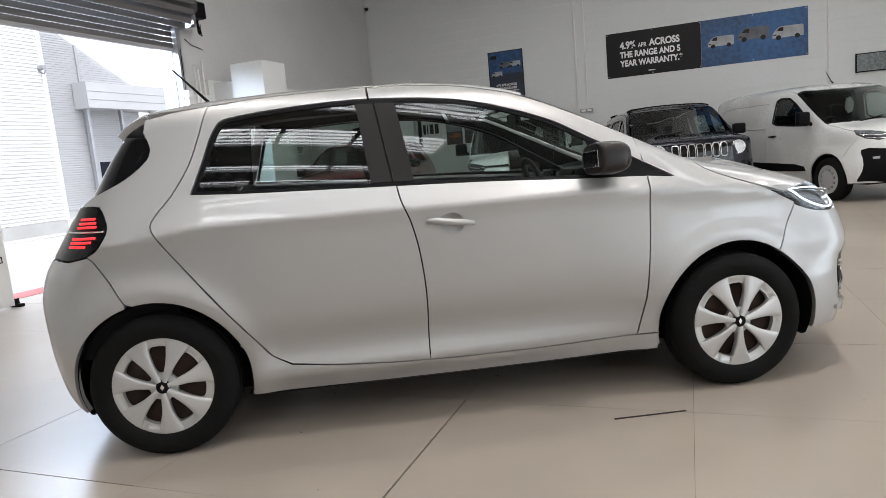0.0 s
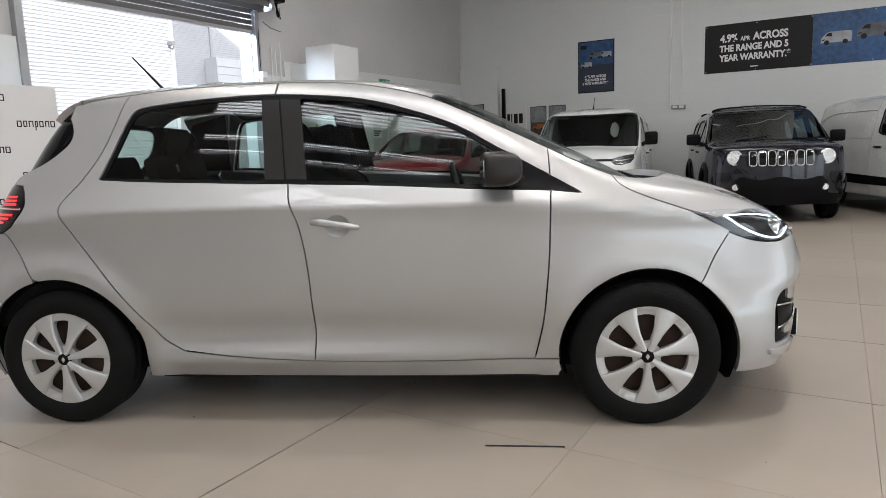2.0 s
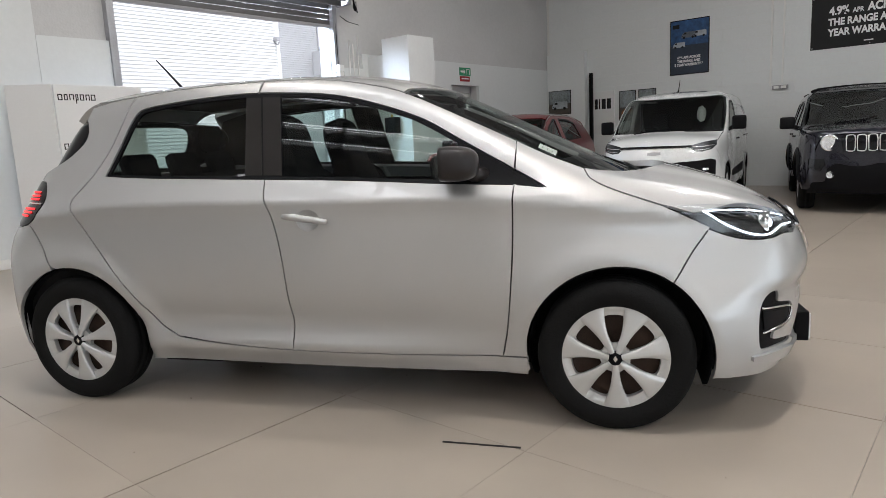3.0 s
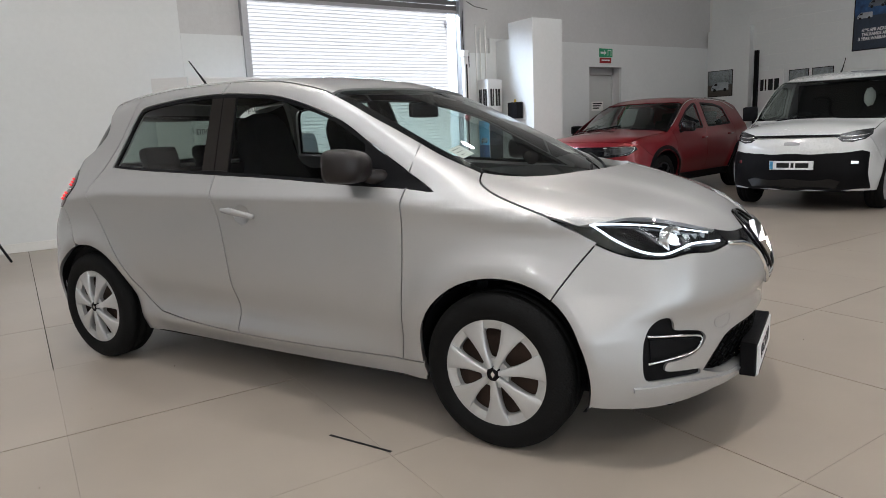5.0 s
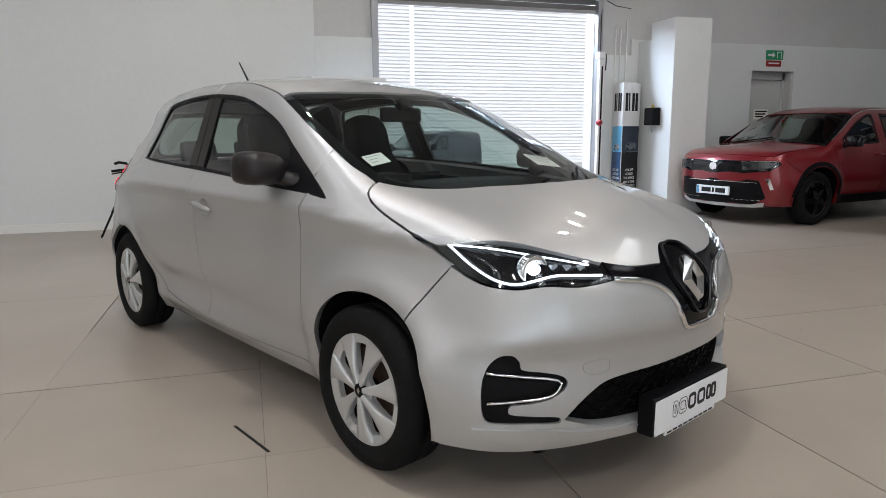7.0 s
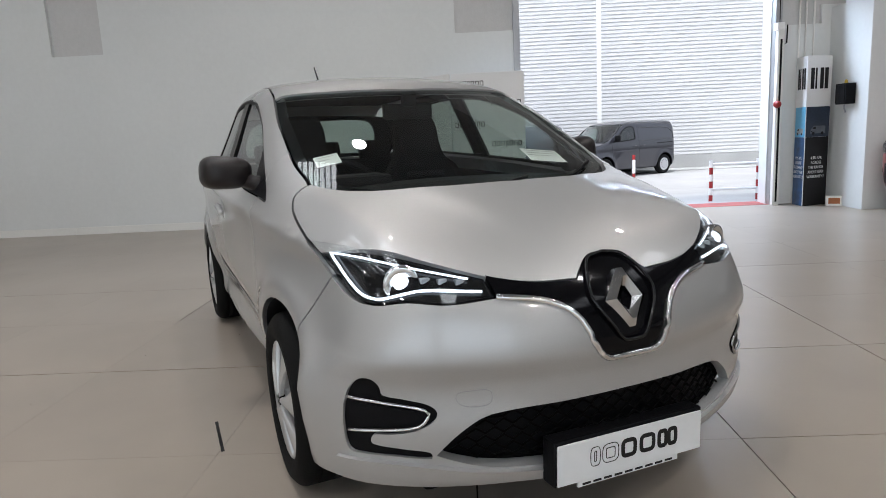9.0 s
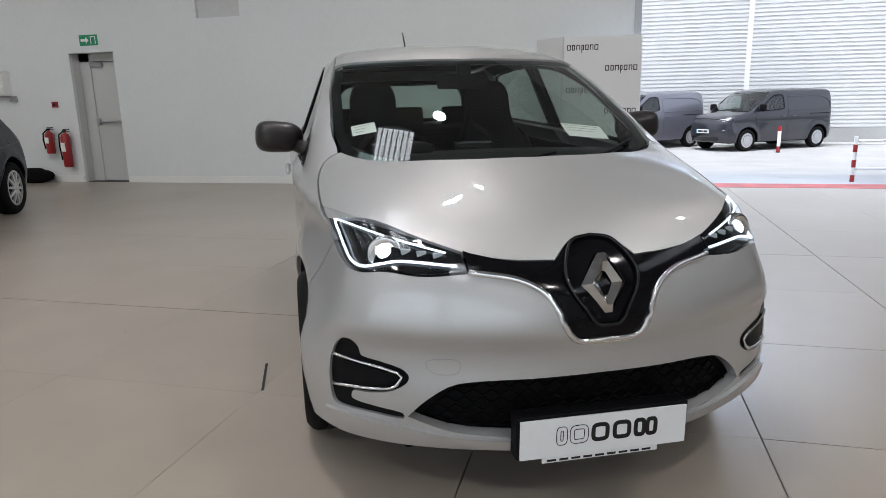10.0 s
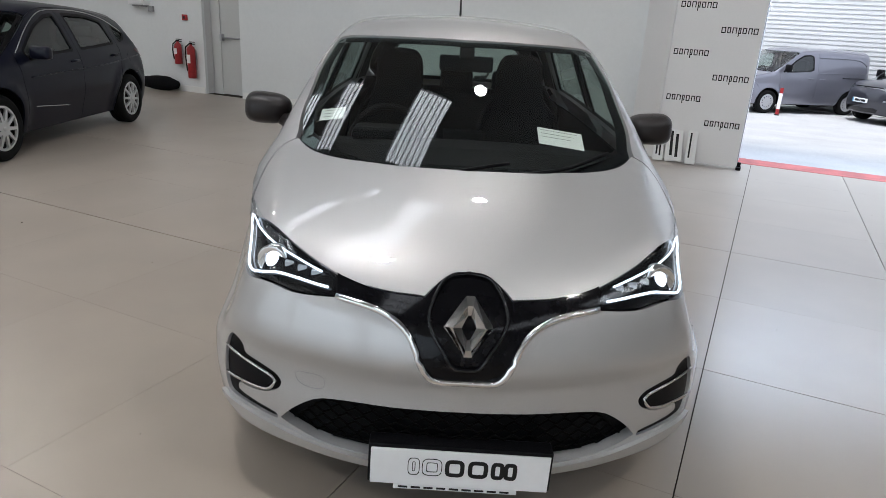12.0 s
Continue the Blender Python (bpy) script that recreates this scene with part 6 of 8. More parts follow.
            lathe(bm, [(0.001, 0.012), (rad * 0.5, 0.016), (rad * 0.86, 0.008), (rad, 0.02), (rad * 1.1, 0.0), (rad * 1.1, -0.03)], 24, "z")
            bmesh.ops.transform(bm, matrix=Matrix.Translation(p) @ Matrix.Rotation(math.radians(90), 4, "Y"), verts=bm.verts)
            part(nm, bm, mat, t, smooth=True)
    # plate with plain bars
    if "plate" in s:
        y0, z0 = s["plate"]
        x0 = float(onto(hull, "front", [(y0, z0)])[0][0])
        pl = part("number_plate", boxed(x0 - 0.01, x0 + 0.016, y0 - 0.26, y0 + 0.26, z0 - 0.055, z0 + 0.055, bevel=0.003), PLATE_WHITE, t)
        part("plate_band", boxed(x0 + 0.0155, x0 + 0.018, y0 - 0.255, y0 - 0.215, z0 - 0.05, z0 + 0.05), BLUE, pl)
        for a, b in ((-0.17, -0.02), (0.0, 0.035), (0.055, 0.21)):
            part("plate_bar", boxed(x0 + 0.0155, x0 + 0.018, y0 + a, y0 + b, z0 - 0.03, z0 + 0.03), INK, pl)
    # mirrors
    mx, my, mz = s["mirror"]
    for sg in (-1, 1):
        bm = bmesh.new()
        box(bm, mx - 0.05, mx + 0.06, sg * my - 0.1, sg * my + 0.1, mz - s["mirror_h"], mz + s["mirror_h"], bevel=0.035)
        ob = part("door_mirror", bm, s.get("mirror_paint", BLACK_PLASTIC), t, smooth=True)
        bm = bmesh.new()
        tube(bm, [(mx, sg * (my - 0.08), mz - s["mirror_h"] * 0.6), (mx + 0.02, sg * (my - 0.2), mz - s["mirror_h"] - 0.02)], 0.03)
        part("arm", bm, BLACK_PLASTIC, ob)
        part("mirror_glass", boxed(mx - 0.053, mx - 0.049, sg * my - 0.085, sg * my + 0.085, mz - s["mirror_h"] + 0.02, mz + s["mirror_h"] - 0.02), CHROME, ob)
    # wheels, arches, underside
    for x in wx:
        for sg in (-1, 1):
            wheel(t, x, sg * (s["track"]), s["r"], 0.2, s["r"] * s.get("rim", 0.68), s["style"], s["spokes"], s["rim_mats"], s.get("turn", 0.2), s["rim_note"])
            bm = bmesh.new()
            prev = None
            ring = [(x + (arch_r - 0.006) * math.cos(a), max(sill - 0.02, s["r"] + 0.01 + (arch_r - 0.006) * math.sin(a))) for a in np.radians(np.linspace(-25, 205, 18))]
            for (lx, lz), q in zip(ring, onto(hull, "side", ring)):
                cur = [bm.verts.new((lx, sg * yy, lz)) for yy in (-float(q[1]) - 0.012, 0.5)]
                if prev:
                    bm.faces.new((prev[0], cur[0], cur[1], prev[1]))
                prev = cur
            part("arch_liner", bm, BLACK_PLASTIC, t, smooth=True)
            part("arch_wall", boxed(x - arch_r, x + arch_r, sg * 0.51 - 0.008, sg * 0.51 + 0.008, sill - 0.02, s["r"] + arch_r + 0.01), BLACK_PLASTIC, t)
    part("underbody", boxed(wx[0] - 0.3, wx[1] + 0.35, -0.52, 0.52, sill - 0.05, sill + 0.12), BLACK_PLASTIC, t)
    part("floor_pan", boxed(wx[0] + 0.4, wx[1] - 0.4, -s["track"], s["track"], sill, sill + 0.1), BLACK_PLASTIC, t)
    # cabin
    lift = s["lift"]
    dx = cowl[0]
    part("dashboard", boxed(dx - 0.42, dx + 0.02, -0.68, 0.68, 0.6, cowl_height(s) - 0.03, bevel=0.05), CABIN_HARD, t)
    for y in (-0.36, 0.36):
        seat(s["seat_x"], y, 0.48, parent=t, lift=lift)
    if s.get("bench", True):
        seat(s["seat_x"] - 0.85, 0.0, 1.2, True, parent=t, lift=lift)
    else:
        part("load_bulkhead", boxed(s["seat_x"] - 0.55, s["seat_x"] - 0.52, -0.72, 0.72, sill + 0.1, s["rail"][1][1] - 0.08), CABIN_HARD, t)
    bm = bmesh.new()
    tube(bm, [(0.0, 0.185 * math.cos(a), 0.185 * math.sin(a)) for a in np.linspace(0, math.tau, 25)[:-1]], 0.016, 8, closed=True)
    box(bm, -0.02, 0.03, -0.17, 0.17, -0.04, 0.04, bevel=0.02)
    part("steering_wheel", bm, CABIN_HARD, t, smooth=True).matrix_basis = pose(dx - 0.5, -0.36, cowl_height(s) - 0.06, 0, -25, 0)
    put("headliner", mirrored([(x + 0.03, y * 0.95) for x, y in tail_line + seg(tail[0] + 0.01, head[0] - 0.02)] + [(x - 0.03, y * 0.97) for x, y in head_line]), CABIN, "top", out=-0.04, depth=0, mirror=False, step=0.15, gap=0.01)
    return t


def edged(pts, soft=0.035):
    """A closed outline with straight sides and small rounded corners."""
    out = []
    for i, p in enumerate(pts):
        a, b, c = Vector(pts[i - 1]), Vector(p), Vector(pts[(i + 1) % len(pts)])
        k0, k1 = min(soft, (a - b).length * 0.4), min(soft, (c - b).length * 0.4)
        p0, p1 = b + (a - b).normalized() * k0, b + (c - b).normalized() * k1
        for u in (0, 0.33, 0.67, 1):
            out.append(tuple(p0 * (1 - u) ** 2 + b * 2 * u * (1 - u) + p1 * u * u))
        q = c + (b - c).normalized() * min(soft, (c - b).length * 0.4)
        n = int((q - p1).length / 0.08)
        out += [tuple(p1 + (q - p1) * (j / (n + 1))) for j in range(1, n + 1)]
    return ring_of(out)


def cowl_height(s):
    return float(np.interp(s["cowl"][0], [q[0] for q in s["rail"]], [q[1] for q in s["rail"]]))


def van_spec(paint, rim_mats, dark_bumper=True):
    hull = Hull(
        top=curve((-2.2, 1.76), (-2.0, 1.80), (-1.0, 1.84), (0.0, 1.83), (0.4, 1.775), (0.62, 1.67), (0.95, 1.43), (1.22, 1.24), (1.4, 1.18), (1.8, 1.10), (2.05, 0.99), (2.2, 0.84)),
        drop=curve((-2.0, 0.07), (0.0, 0.07), (1.2, 0.11), (2.0, 0.09)),
        side=curve((0.2, 0.85), (0.35, 0.89), (0.6, 0.918), (0.9, 0.915), (1.1, 0.898), (1.5, 0.83), (1.7, 0.775), (1.84, 0.66)),
        taper=curve((-2.2, 0.05), (-1.8, 0.01), (0.0, 0.0), (1.2, 0.03), (1.6, 0.07), (1.9, 0.13), (2.15, 0.2)),
        lean=curve((-2.2, 0.0), (2.0, 0.0)),
        front=curve((0.2, 2.08), (0.35, 2.16), (0.55, 2.2), (0.8, 2.18), (0.95, 2.12), (1.1, 2.0)),
        frontk=curve((0.2, 0.34), (0.8, 0.34)), rear=curve((0.2, -2.14), (0.5, -2.2), (1.0, -2.2), (1.5, -2.17), (1.84, -2.08)), reark=curve((0.3, 0.1), (1.4, 0.1)),
        soft=0.1, flare=((1.31, 0.02, 0.41), (-1.475, 0.015, 0.41)))
    hull.axis = 1.2
    ex = [("lower_bumper", "front", BLACK_PLASTIC, [(0.0, 0.745), (-0.45, 0.745), (-0.62, 0.755), (-0.74, 0.775), (-0.80, 0.75), (-0.82, 0.30), (-0.5, 0.275), (0.0, 0.275)], False, 0.008, "black plastic lower bumper"),
          ("headlamp", "front", HEAD_LAMP, [(-0.46, 0.945), (-0.52, 0.975), (-0.66, 1.01), (-0.79, 1.03), (-0.80, 0.965), (-0.75, 0.905), (-0.64, 0.875), (-0.54, 0.885)], True, 0.008, "clear headlamp with chrome reflectors"),
          ("lower_intake", "front", GLOSS_BLACK, [(0.0, 0.43), (-0.45, 0.43), (-0.55, 0.40), (-0.5, 0.31), (0.0, 0.31)], False, 0.012, "black lower intake"),
          ("fog_lamp", "front", CHROME, [(-0.72, 0.645), (-0.65, 0.65), (-0.65, 0.615), (-0.72, 0.615)], True, 0.012, "small clear lamp"),
          ("sill_insert", "side", BLACK_PLASTIC, [(-0.85, 0.60), (-0.2, 0.58), (0.55, 0.56), (0.78, 0.52), (0.82, 0.45), (0.5, 0.44), (-0.4, 0.44), (-0.88, 0.45)], True, 0.006, "dark plastic sill insert"),
          ("badge", "front", GREY_PLASTIC, [(0.0, 0.89), (-0.09, 0.885), (-0.095, 0.85), (0.0, 0.845)], False, 0.006, "plain silver badge shape")]
    ln = [("grille_bar", "front", GLOSS_BLACK, [(-0.50, 0.955), (-0.25, 0.955), (0.0, 0.957), (0.25, 0.955), (0.50, 0.955)], 0.018, False), ("grille_chrome", "front", CHROME, [(-0.52, 0.925), (-0.42, 0.936), (-0.25, 0.936), (0.0, 0.938), (0.25, 0.936), (0.42, 0.936), (0.52, 0.925)], 0.006, False),
          ("lamp_line", "front", CHROME, [(-0.50, 0.952), (-0.62, 0.945), (-0.78, 0.965)], 0.008, True), ("lamp_line", "front", CHROME, [(-0.55, 0.905), (-0.64, 0.90), (-0.75, 0.925)], 0.007, True),
          ("press_line", "side", paint, [(-1.95, 1.2), (-1.9, 1.42), (-1.6, 1.56), (-0.7, 1.585), (-0.25, 1.58)], 0.012, True), ("press_line", "side", paint, [(-1.95, 1.2), (-1.4, 1.18), (-0.25, 1.16)], 0.010, True), ("door_rail", "side", BLACK_PLASTIC, [(-1.9, 1.06), (-1.1, 1.05)], 0.012, True)]
    return dict(hull=hull, paint=paint, wheels=(-1.475, 1.31), r=0.325, sill=0.27,
                rail=[(-2.06, 1.70), (-1.0, 1.755), (0.1, 1.745), (0.42, 1.68), (0.7, 1.505), (1.05, 1.255), (1.22, 1.15), (1.5, 1.075), (1.75, 1.01), (1.86, 0.965)],
                edges=[(-1.66, (-2.02, 0.8), (-2.06, 1.2), -2.04), (-0.2, (-0.22, 0.9), -0.2), (0.9, (1.0, 0.8), (1.02, 1.1), 1.1), (1.58, (1.7, 0.8), 1.86)],
                names=["load_side", "front_door", "front_wing"],
                windows=[(1, [(-0.08, 1.24), (-0.05, 1.60), (0.05, 1.645), (0.3, 1.63), (0.5, 1.52), (0.88, 1.23), (0.84, 1.15), (0.5, 1.165), (0.05, 1.195)])],
                handles=[(-0.02, 1.02)] if dark_bumper else [(0.0, 1.0), (-0.4, 1.0)], handle=BLACK_PLASTIC if dark_bumper else paint, head=(0.42, 0.56), cowl=(1.22, 1.42), tail=(-2.04, -2.1),
                nose=[(1.9, -0.72), (2.0, -0.6), (2.07, -0.35), (2.1, 0.0)], chin=2.1, extras=ex if dark_bumper else ex[1:4], lines=ln, rounds=[], plate=(0.02, 0.60),
                mirror=(0.90, 1.01, 1.27), mirror_h=0.105, track=0.80, style="steel", spokes=12, rim=0.66, rim_mats=rim_mats, rim_note="pressed steel rim", lift=0.16, seat_x=0.28, bench=False)


def suv_spec():
    hull = Hull(
        top=curve((-2.1, 1.56), (-1.95, 1.63), (-1.0, 1.67), (0.2, 1.66), (0.5, 1.59), (0.75, 1.42), (1.05, 1.20), (1.2, 1.15), (1.7, 1.105), (1.95, 1.07), (2.1, 0.98)),
        drop=curve((-2.0, 0.07), (0.0, 0.07), (1.2, 0.08), (2.0, 0.06)),
        side=curve((0.2, 0.80), (0.4, 0.85), (0.6, 0.885), (0.9, 0.885), (1.05, 0.87), (1.3, 0.80), (1.55, 0.72), (1.68, 0.62)),
        taper=curve((-2.1, 0.06), (-1.7, 0.01), (0.0, 0.0), (1.3, 0.01), (1.8, 0.06), (2.1, 0.12)), lean=curve((-2.2, 0.0), (2.0, 0.0)),
        front=curve((0.2, 1.98), (0.35, 2.07), (0.55, 2.12), (0.9, 2.1), (1.05, 2.06), (1.15, 1.98)), frontk=curve((0.2, 0.26), (0.8, 0.26)),
        rear=curve((0.2, -2.06), (0.5, -2.12), (1.0, -2.1), (1.4, -2.04), (1.67, -1.97)), reark=curve((0.3, 0.12), (1.4, 0.12)), soft=0.08, flare=((1.27, 0.035, 0.43), (-1.3, 0.035, 0.43)))
    hull.axis = 1.1
    ex = [("grille_panel", "front", GLOSS_BLACK, [(0.0, 1.0), (-0.4, 1.0), (-0.45, 0.95), (-0.42, 0.78), (0.0, 0.77)], False, 0.008, "black grille panel"),
          ("lower_bumper", "front", BLACK_PLASTIC, [(0.0, 0.64), (-0.5, 0.64), (-0.58, 0.58), (-0.6, 0.42), (-0.74, 0.40), (-0.78, 0.26), (0.0, 0.25)], False, 0.007, "black lower bumper"),
          ("fog_housing", "front", GLOSS_BLACK, [(-0.62, 0.70), (-0.79, 0.705), (-0.78, 0.60), (-0.72, 0.545), (-0.66, 0.545), (-0.61, 0.62)], True, 0.008, "grey fog lamp housing")]
    ln = []
    for k in range(7):
        y = -0.345 + k * 0.115
        ln.append(("grille_slot", "front", SATIN_SILVER, [(y - 0.042, 0.80), (y - 0.046, 0.89), (y - 0.042, 0.975), (y, 0.985), (y + 0.042, 0.975), (y + 0.046, 0.89), (y + 0.042, 0.80), (y, 0.79), (y - 0.042, 0.80)], 0.0085, False))
    cl = [("arch_trim", "side", BLACK_PLASTIC, arc(x, 0.36, 0.475, 4, 176, 20) + arc(x, 0.36, 0.415, 176, 4, 20), True, 0.012, "black plastic arch trim") for x in (1.27, -1.3)]
    ln += [("roof_rail", "side", BLACK_PLASTIC, [(-1.6, 1.60), (-1.5, 1.655), (-0.7, 1.68), (0.1, 1.66), (0.25, 1.60)], 0.02, True)]
    return dict(hull=hull, paint=BLACK_PAINT, wheels=(-1.3, 1.27), r=0.345, sill=0.30,
                rail=[(-1.98, 1.50), (-1.0, 1.585), (0.1, 1.575), (0.42, 1.51), (0.7, 1.34), (1.0, 1.14), (1.1, 1.085), (1.5, 1.05), (1.8, 1.02), (1.92, 0.985)],
                edges=[(-1.55, (-1.94, 0.75), (-1.98, 1.1), -1.96), (-0.92, (-1.08, 0.75), (-1.1, 1.05), -1.02), (-0.05, (-0.06, 0.9), -0.05), (0.85, (0.92, 0.8), (0.94, 1.0), 1.0), (1.55, (1.7, 0.8), 1.92)],
                names=["rear_quarter", "rear_door", "front_door", "front_wing"],
                windows=[(0, [(-1.82, 1.14), (-1.8, 1.42), (-1.6, 1.47), (-1.16, 1.48), (-1.18, 1.1)]), (1, [(-0.98, 1.08), (-0.95, 1.46), (-0.7, 1.49), (-0.14, 1.49), (-0.12, 1.06)]), (2, [(0.03, 1.06), (0.04, 1.49), (0.2, 1.465), (0.45, 1.36), (0.82, 1.10), (0.8, 1.055)])],
                handles=[(0.1, 0.97), (-0.9, 0.99)], head=(0.42, 0.52), cowl=(1.1, 1.22), tail=(-1.96, -2.04), nose=[(1.95, -0.72), (2.0, -0.55), (2.03, -0.3), (2.04, 0.0)], chin=2.0,
                extras=ex + cl, lines=ln, rounds=[("headlamp", (0.565, 0.9), 0.095, LAMP_BOWL), ("fog_lamp", (0.55, 0.50), 0.04, LAMP_BOWL)], mirror=(0.76, 1.0, 1.17), mirror_h=0.085, track=0.76, style="alloy", spokes=5,
                rim_mats=(GREY_PLASTIC, BLACK_PLASTIC), rim_note="dark spoked rim", lift=0.12, seat_x=0.1)


def crossover_spec():
    hull = Hull(
        top=curve((-2.0, 1.36), (-1.8, 1.44), (-1.2, 1.505), (-0.4, 1.53), (0.1, 1.515), (0.4, 1.44), (0.8, 1.23), (1.05, 1.09), (1.2, 1.05), (1.7, 0.99), (1.95, 0.92), (2.08, 0.84)),
        drop=curve((-2.0, 0.10), (0.0, 0.10), (1.2, 0.12), (2.0, 0.09)),
        side=curve((0.2, 0.79), (0.4, 0.84), (0.6, 0.89), (0.8, 0.89), (0.95, 0.865), (1.2, 0.77), (1.4, 0.68), (1.53, 0.58)),
        taper=curve((-2.1, 0.1), (-1.7, 0.03), (-0.6, 0.0), (0.9, 0.0), (1.3, 0.03), (1.8, 0.11), (2.1, 0.2)), lean=curve((-2.0, 0.09), (-1.0, 0.03), (0.0, 0.0)),
        front=curve((0.2, 1.98), (0.35, 2.05), (0.55, 2.08), (0.8, 2.08), (0.9, 2.02), (1.0, 1.9)), frontk=curve((0.2, 0.34), (0.8, 0.34)),
        rear=curve((0.2, -2.0), (0.5, -2.07), (0.9, -2.05), (1.1, -1.95), (1.3, -1.82), (1.5, -1.68)), reark=curve((0.3, 0.2), (1.4, 0.3)), soft=0.09, flare=((1.2, 0.03, 0.43), (-1.36, 0.03, 0.43)))
    hull.axis = 1.0
    ex = [("grille_visor", "front", GLOSS_BLACK, [(0.0, 0.815), (-0.4, 0.815), (-0.62, 0.82), (-0.76, 0.815), (-0.78, 0.775), (-0.7, 0.695), (-0.45, 0.665), (0.0, 0.655)], False, 0.008, "gloss black visor grille"),
          ("headlamp", "front", HEAD_LAMP, [(-0.40, 0.795), (-0.64, 0.805), (-0.75, 0.795), (-0.74, 0.755), (-0.63, 0.705), (-0.40, 0.695)], True, 0.012, "headlamp inside the visor"),
          ("lower_grille", "front", BLACK_PLASTIC, [(0.0, 0.585), (-0.5, 0.585), (-0.60, 0.57), (-0.66, 0.36), (-0.5, 0.26), (0.0, 0.26)], False, 0.007, "black mesh lower grille"),
          ("chin_strip", "front", SATIN_SILVER, [(0.0, 0.272), (-0.5, 0.272), (-0.64, 0.30), (-0.62, 0.25), (-0.5, 0.232), (0.0, 0.228)], False, 0.012, "silver chin strip"),
          ("corner_lamp", "front", CHROME, [(-0.66, 0.60), (-0.70, 0.60), (-0.74, 0.47), (-0.71, 0.46)], True, 0.006, "slim corner lamp"),
          ("visor_badge", "front", CHROME, [(0.0, 0.79), (-0.045, 0.775), (-0.058, 0.74), (-0.045, 0.705), (0.0, 0.69)], False, 0.014, "round chrome badge shape")]
    cl = [("arch_trim", "side", BLACK_PLASTIC, arc(x, 0.345, 0.455, 4, 176, 20) + arc(x, 0.345, 0.405, 176, 4, 20), True, 0.008, "black plastic arch trim") for x in (1.2, -1.36)]
    cl.append(("sill_trim", "side", BLACK_PLASTIC, [(-0.92, 0.37), (0.76, 0.37), (0.76, 0.26), (-0.92, 0.26)], True, 0.008, "black plastic sill trim"))
    ln = [("roof_line", "side", CHROME, [(-1.45, 1.30), (-1.1, 1.42), (-0.5, 1.46), (0.0, 1.45), (0.35, 1.365), (0.7, 1.18), (0.92, 1.06)], 0.007, True), ("grille_trim", "front", CHROME, [(-0.58, 0.545), (-0.3, 0.552), (0.0, 0.554), (0.3, 0.552), (0.58, 0.545)], 0.006, False),
          ("daytime_strip", "front", CHROME, [(-0.38, 0.80), (-0.60, 0.81), (-0.755, 0.802), (-0.745, 0.752), (-0.63, 0.70), (-0.38, 0.69)], 0.006, True)]
    for r in range(3):
        for k in range(6):
            y, z = -0.60 + k * 0.062 + (r % 2) * 0.03, 0.415 - r * 0.045
            ln.append(("mesh_dash", "front", CHROME, [(y, z), (y + 0.018, z), (y + 0.036, z)], 0.005, True))
    return dict(hull=hull, paint=RED_PAINT, wheels=(-1.36, 1.2), r=0.335, sill=0.25,
                rail=[(-1.72, 1.32), (-1.2, 1.425), (-0.4, 1.468), (0.05, 1.455), (0.32, 1.39), (0.7, 1.19), (0.95, 1.045), (1.08, 0.985), (1.4, 0.955), (1.7, 0.92), (1.82, 0.885)],
                edges=[(-1.6, (-1.86, 0.7), (-1.84, 0.95), (-1.74, 1.2), -1.70), (-0.98, (-1.14, 0.75), (-1.16, 1.0), -1.05), (-0.1, (-0.1, 0.9), -0.12), (0.8, (0.86, 0.8), 0.98), (1.46, (1.6, 0.72), 1.82)],
                names=["rear_quarter", "rear_door", "front_door", "front_wing"],
                windows=[(1, [(-1.07, 1.06), (-1.0, 1.33), (-0.7, 1.39), (-0.22, 1.41), (-0.2, 1.03)]), (2, [(-0.03, 1.02), (-0.05, 1.405), (0.08, 1.39), (0.35, 1.29), (0.74, 1.07), (0.72, 1.0)])],
                handles=[(0.02, 0.87), (-0.92, 0.9)], head=(0.32, 0.44), cowl=(1.08, 1.2), tail=(-1.70, -1.78), nose=[(1.84, -0.72), (1.92, -0.55), (1.97, -0.3), (1.99, 0.0)], chin=2.0,
                extras=ex + cl, lines=ln, rounds=[], plate=(0.0, 0.428), mirror=(0.72, 0.98, 1.05), mirror_h=0.07, track=0.76, style="alloy", spokes=5, rim_mats=(GLOSS_BLACK, BLACK_PLASTIC), rim_note="gloss black spoked rim", lift=0.06, seat_x=0.05, roof_paint=RED_PAINT, mirror_paint=GLOSS_BLACK)


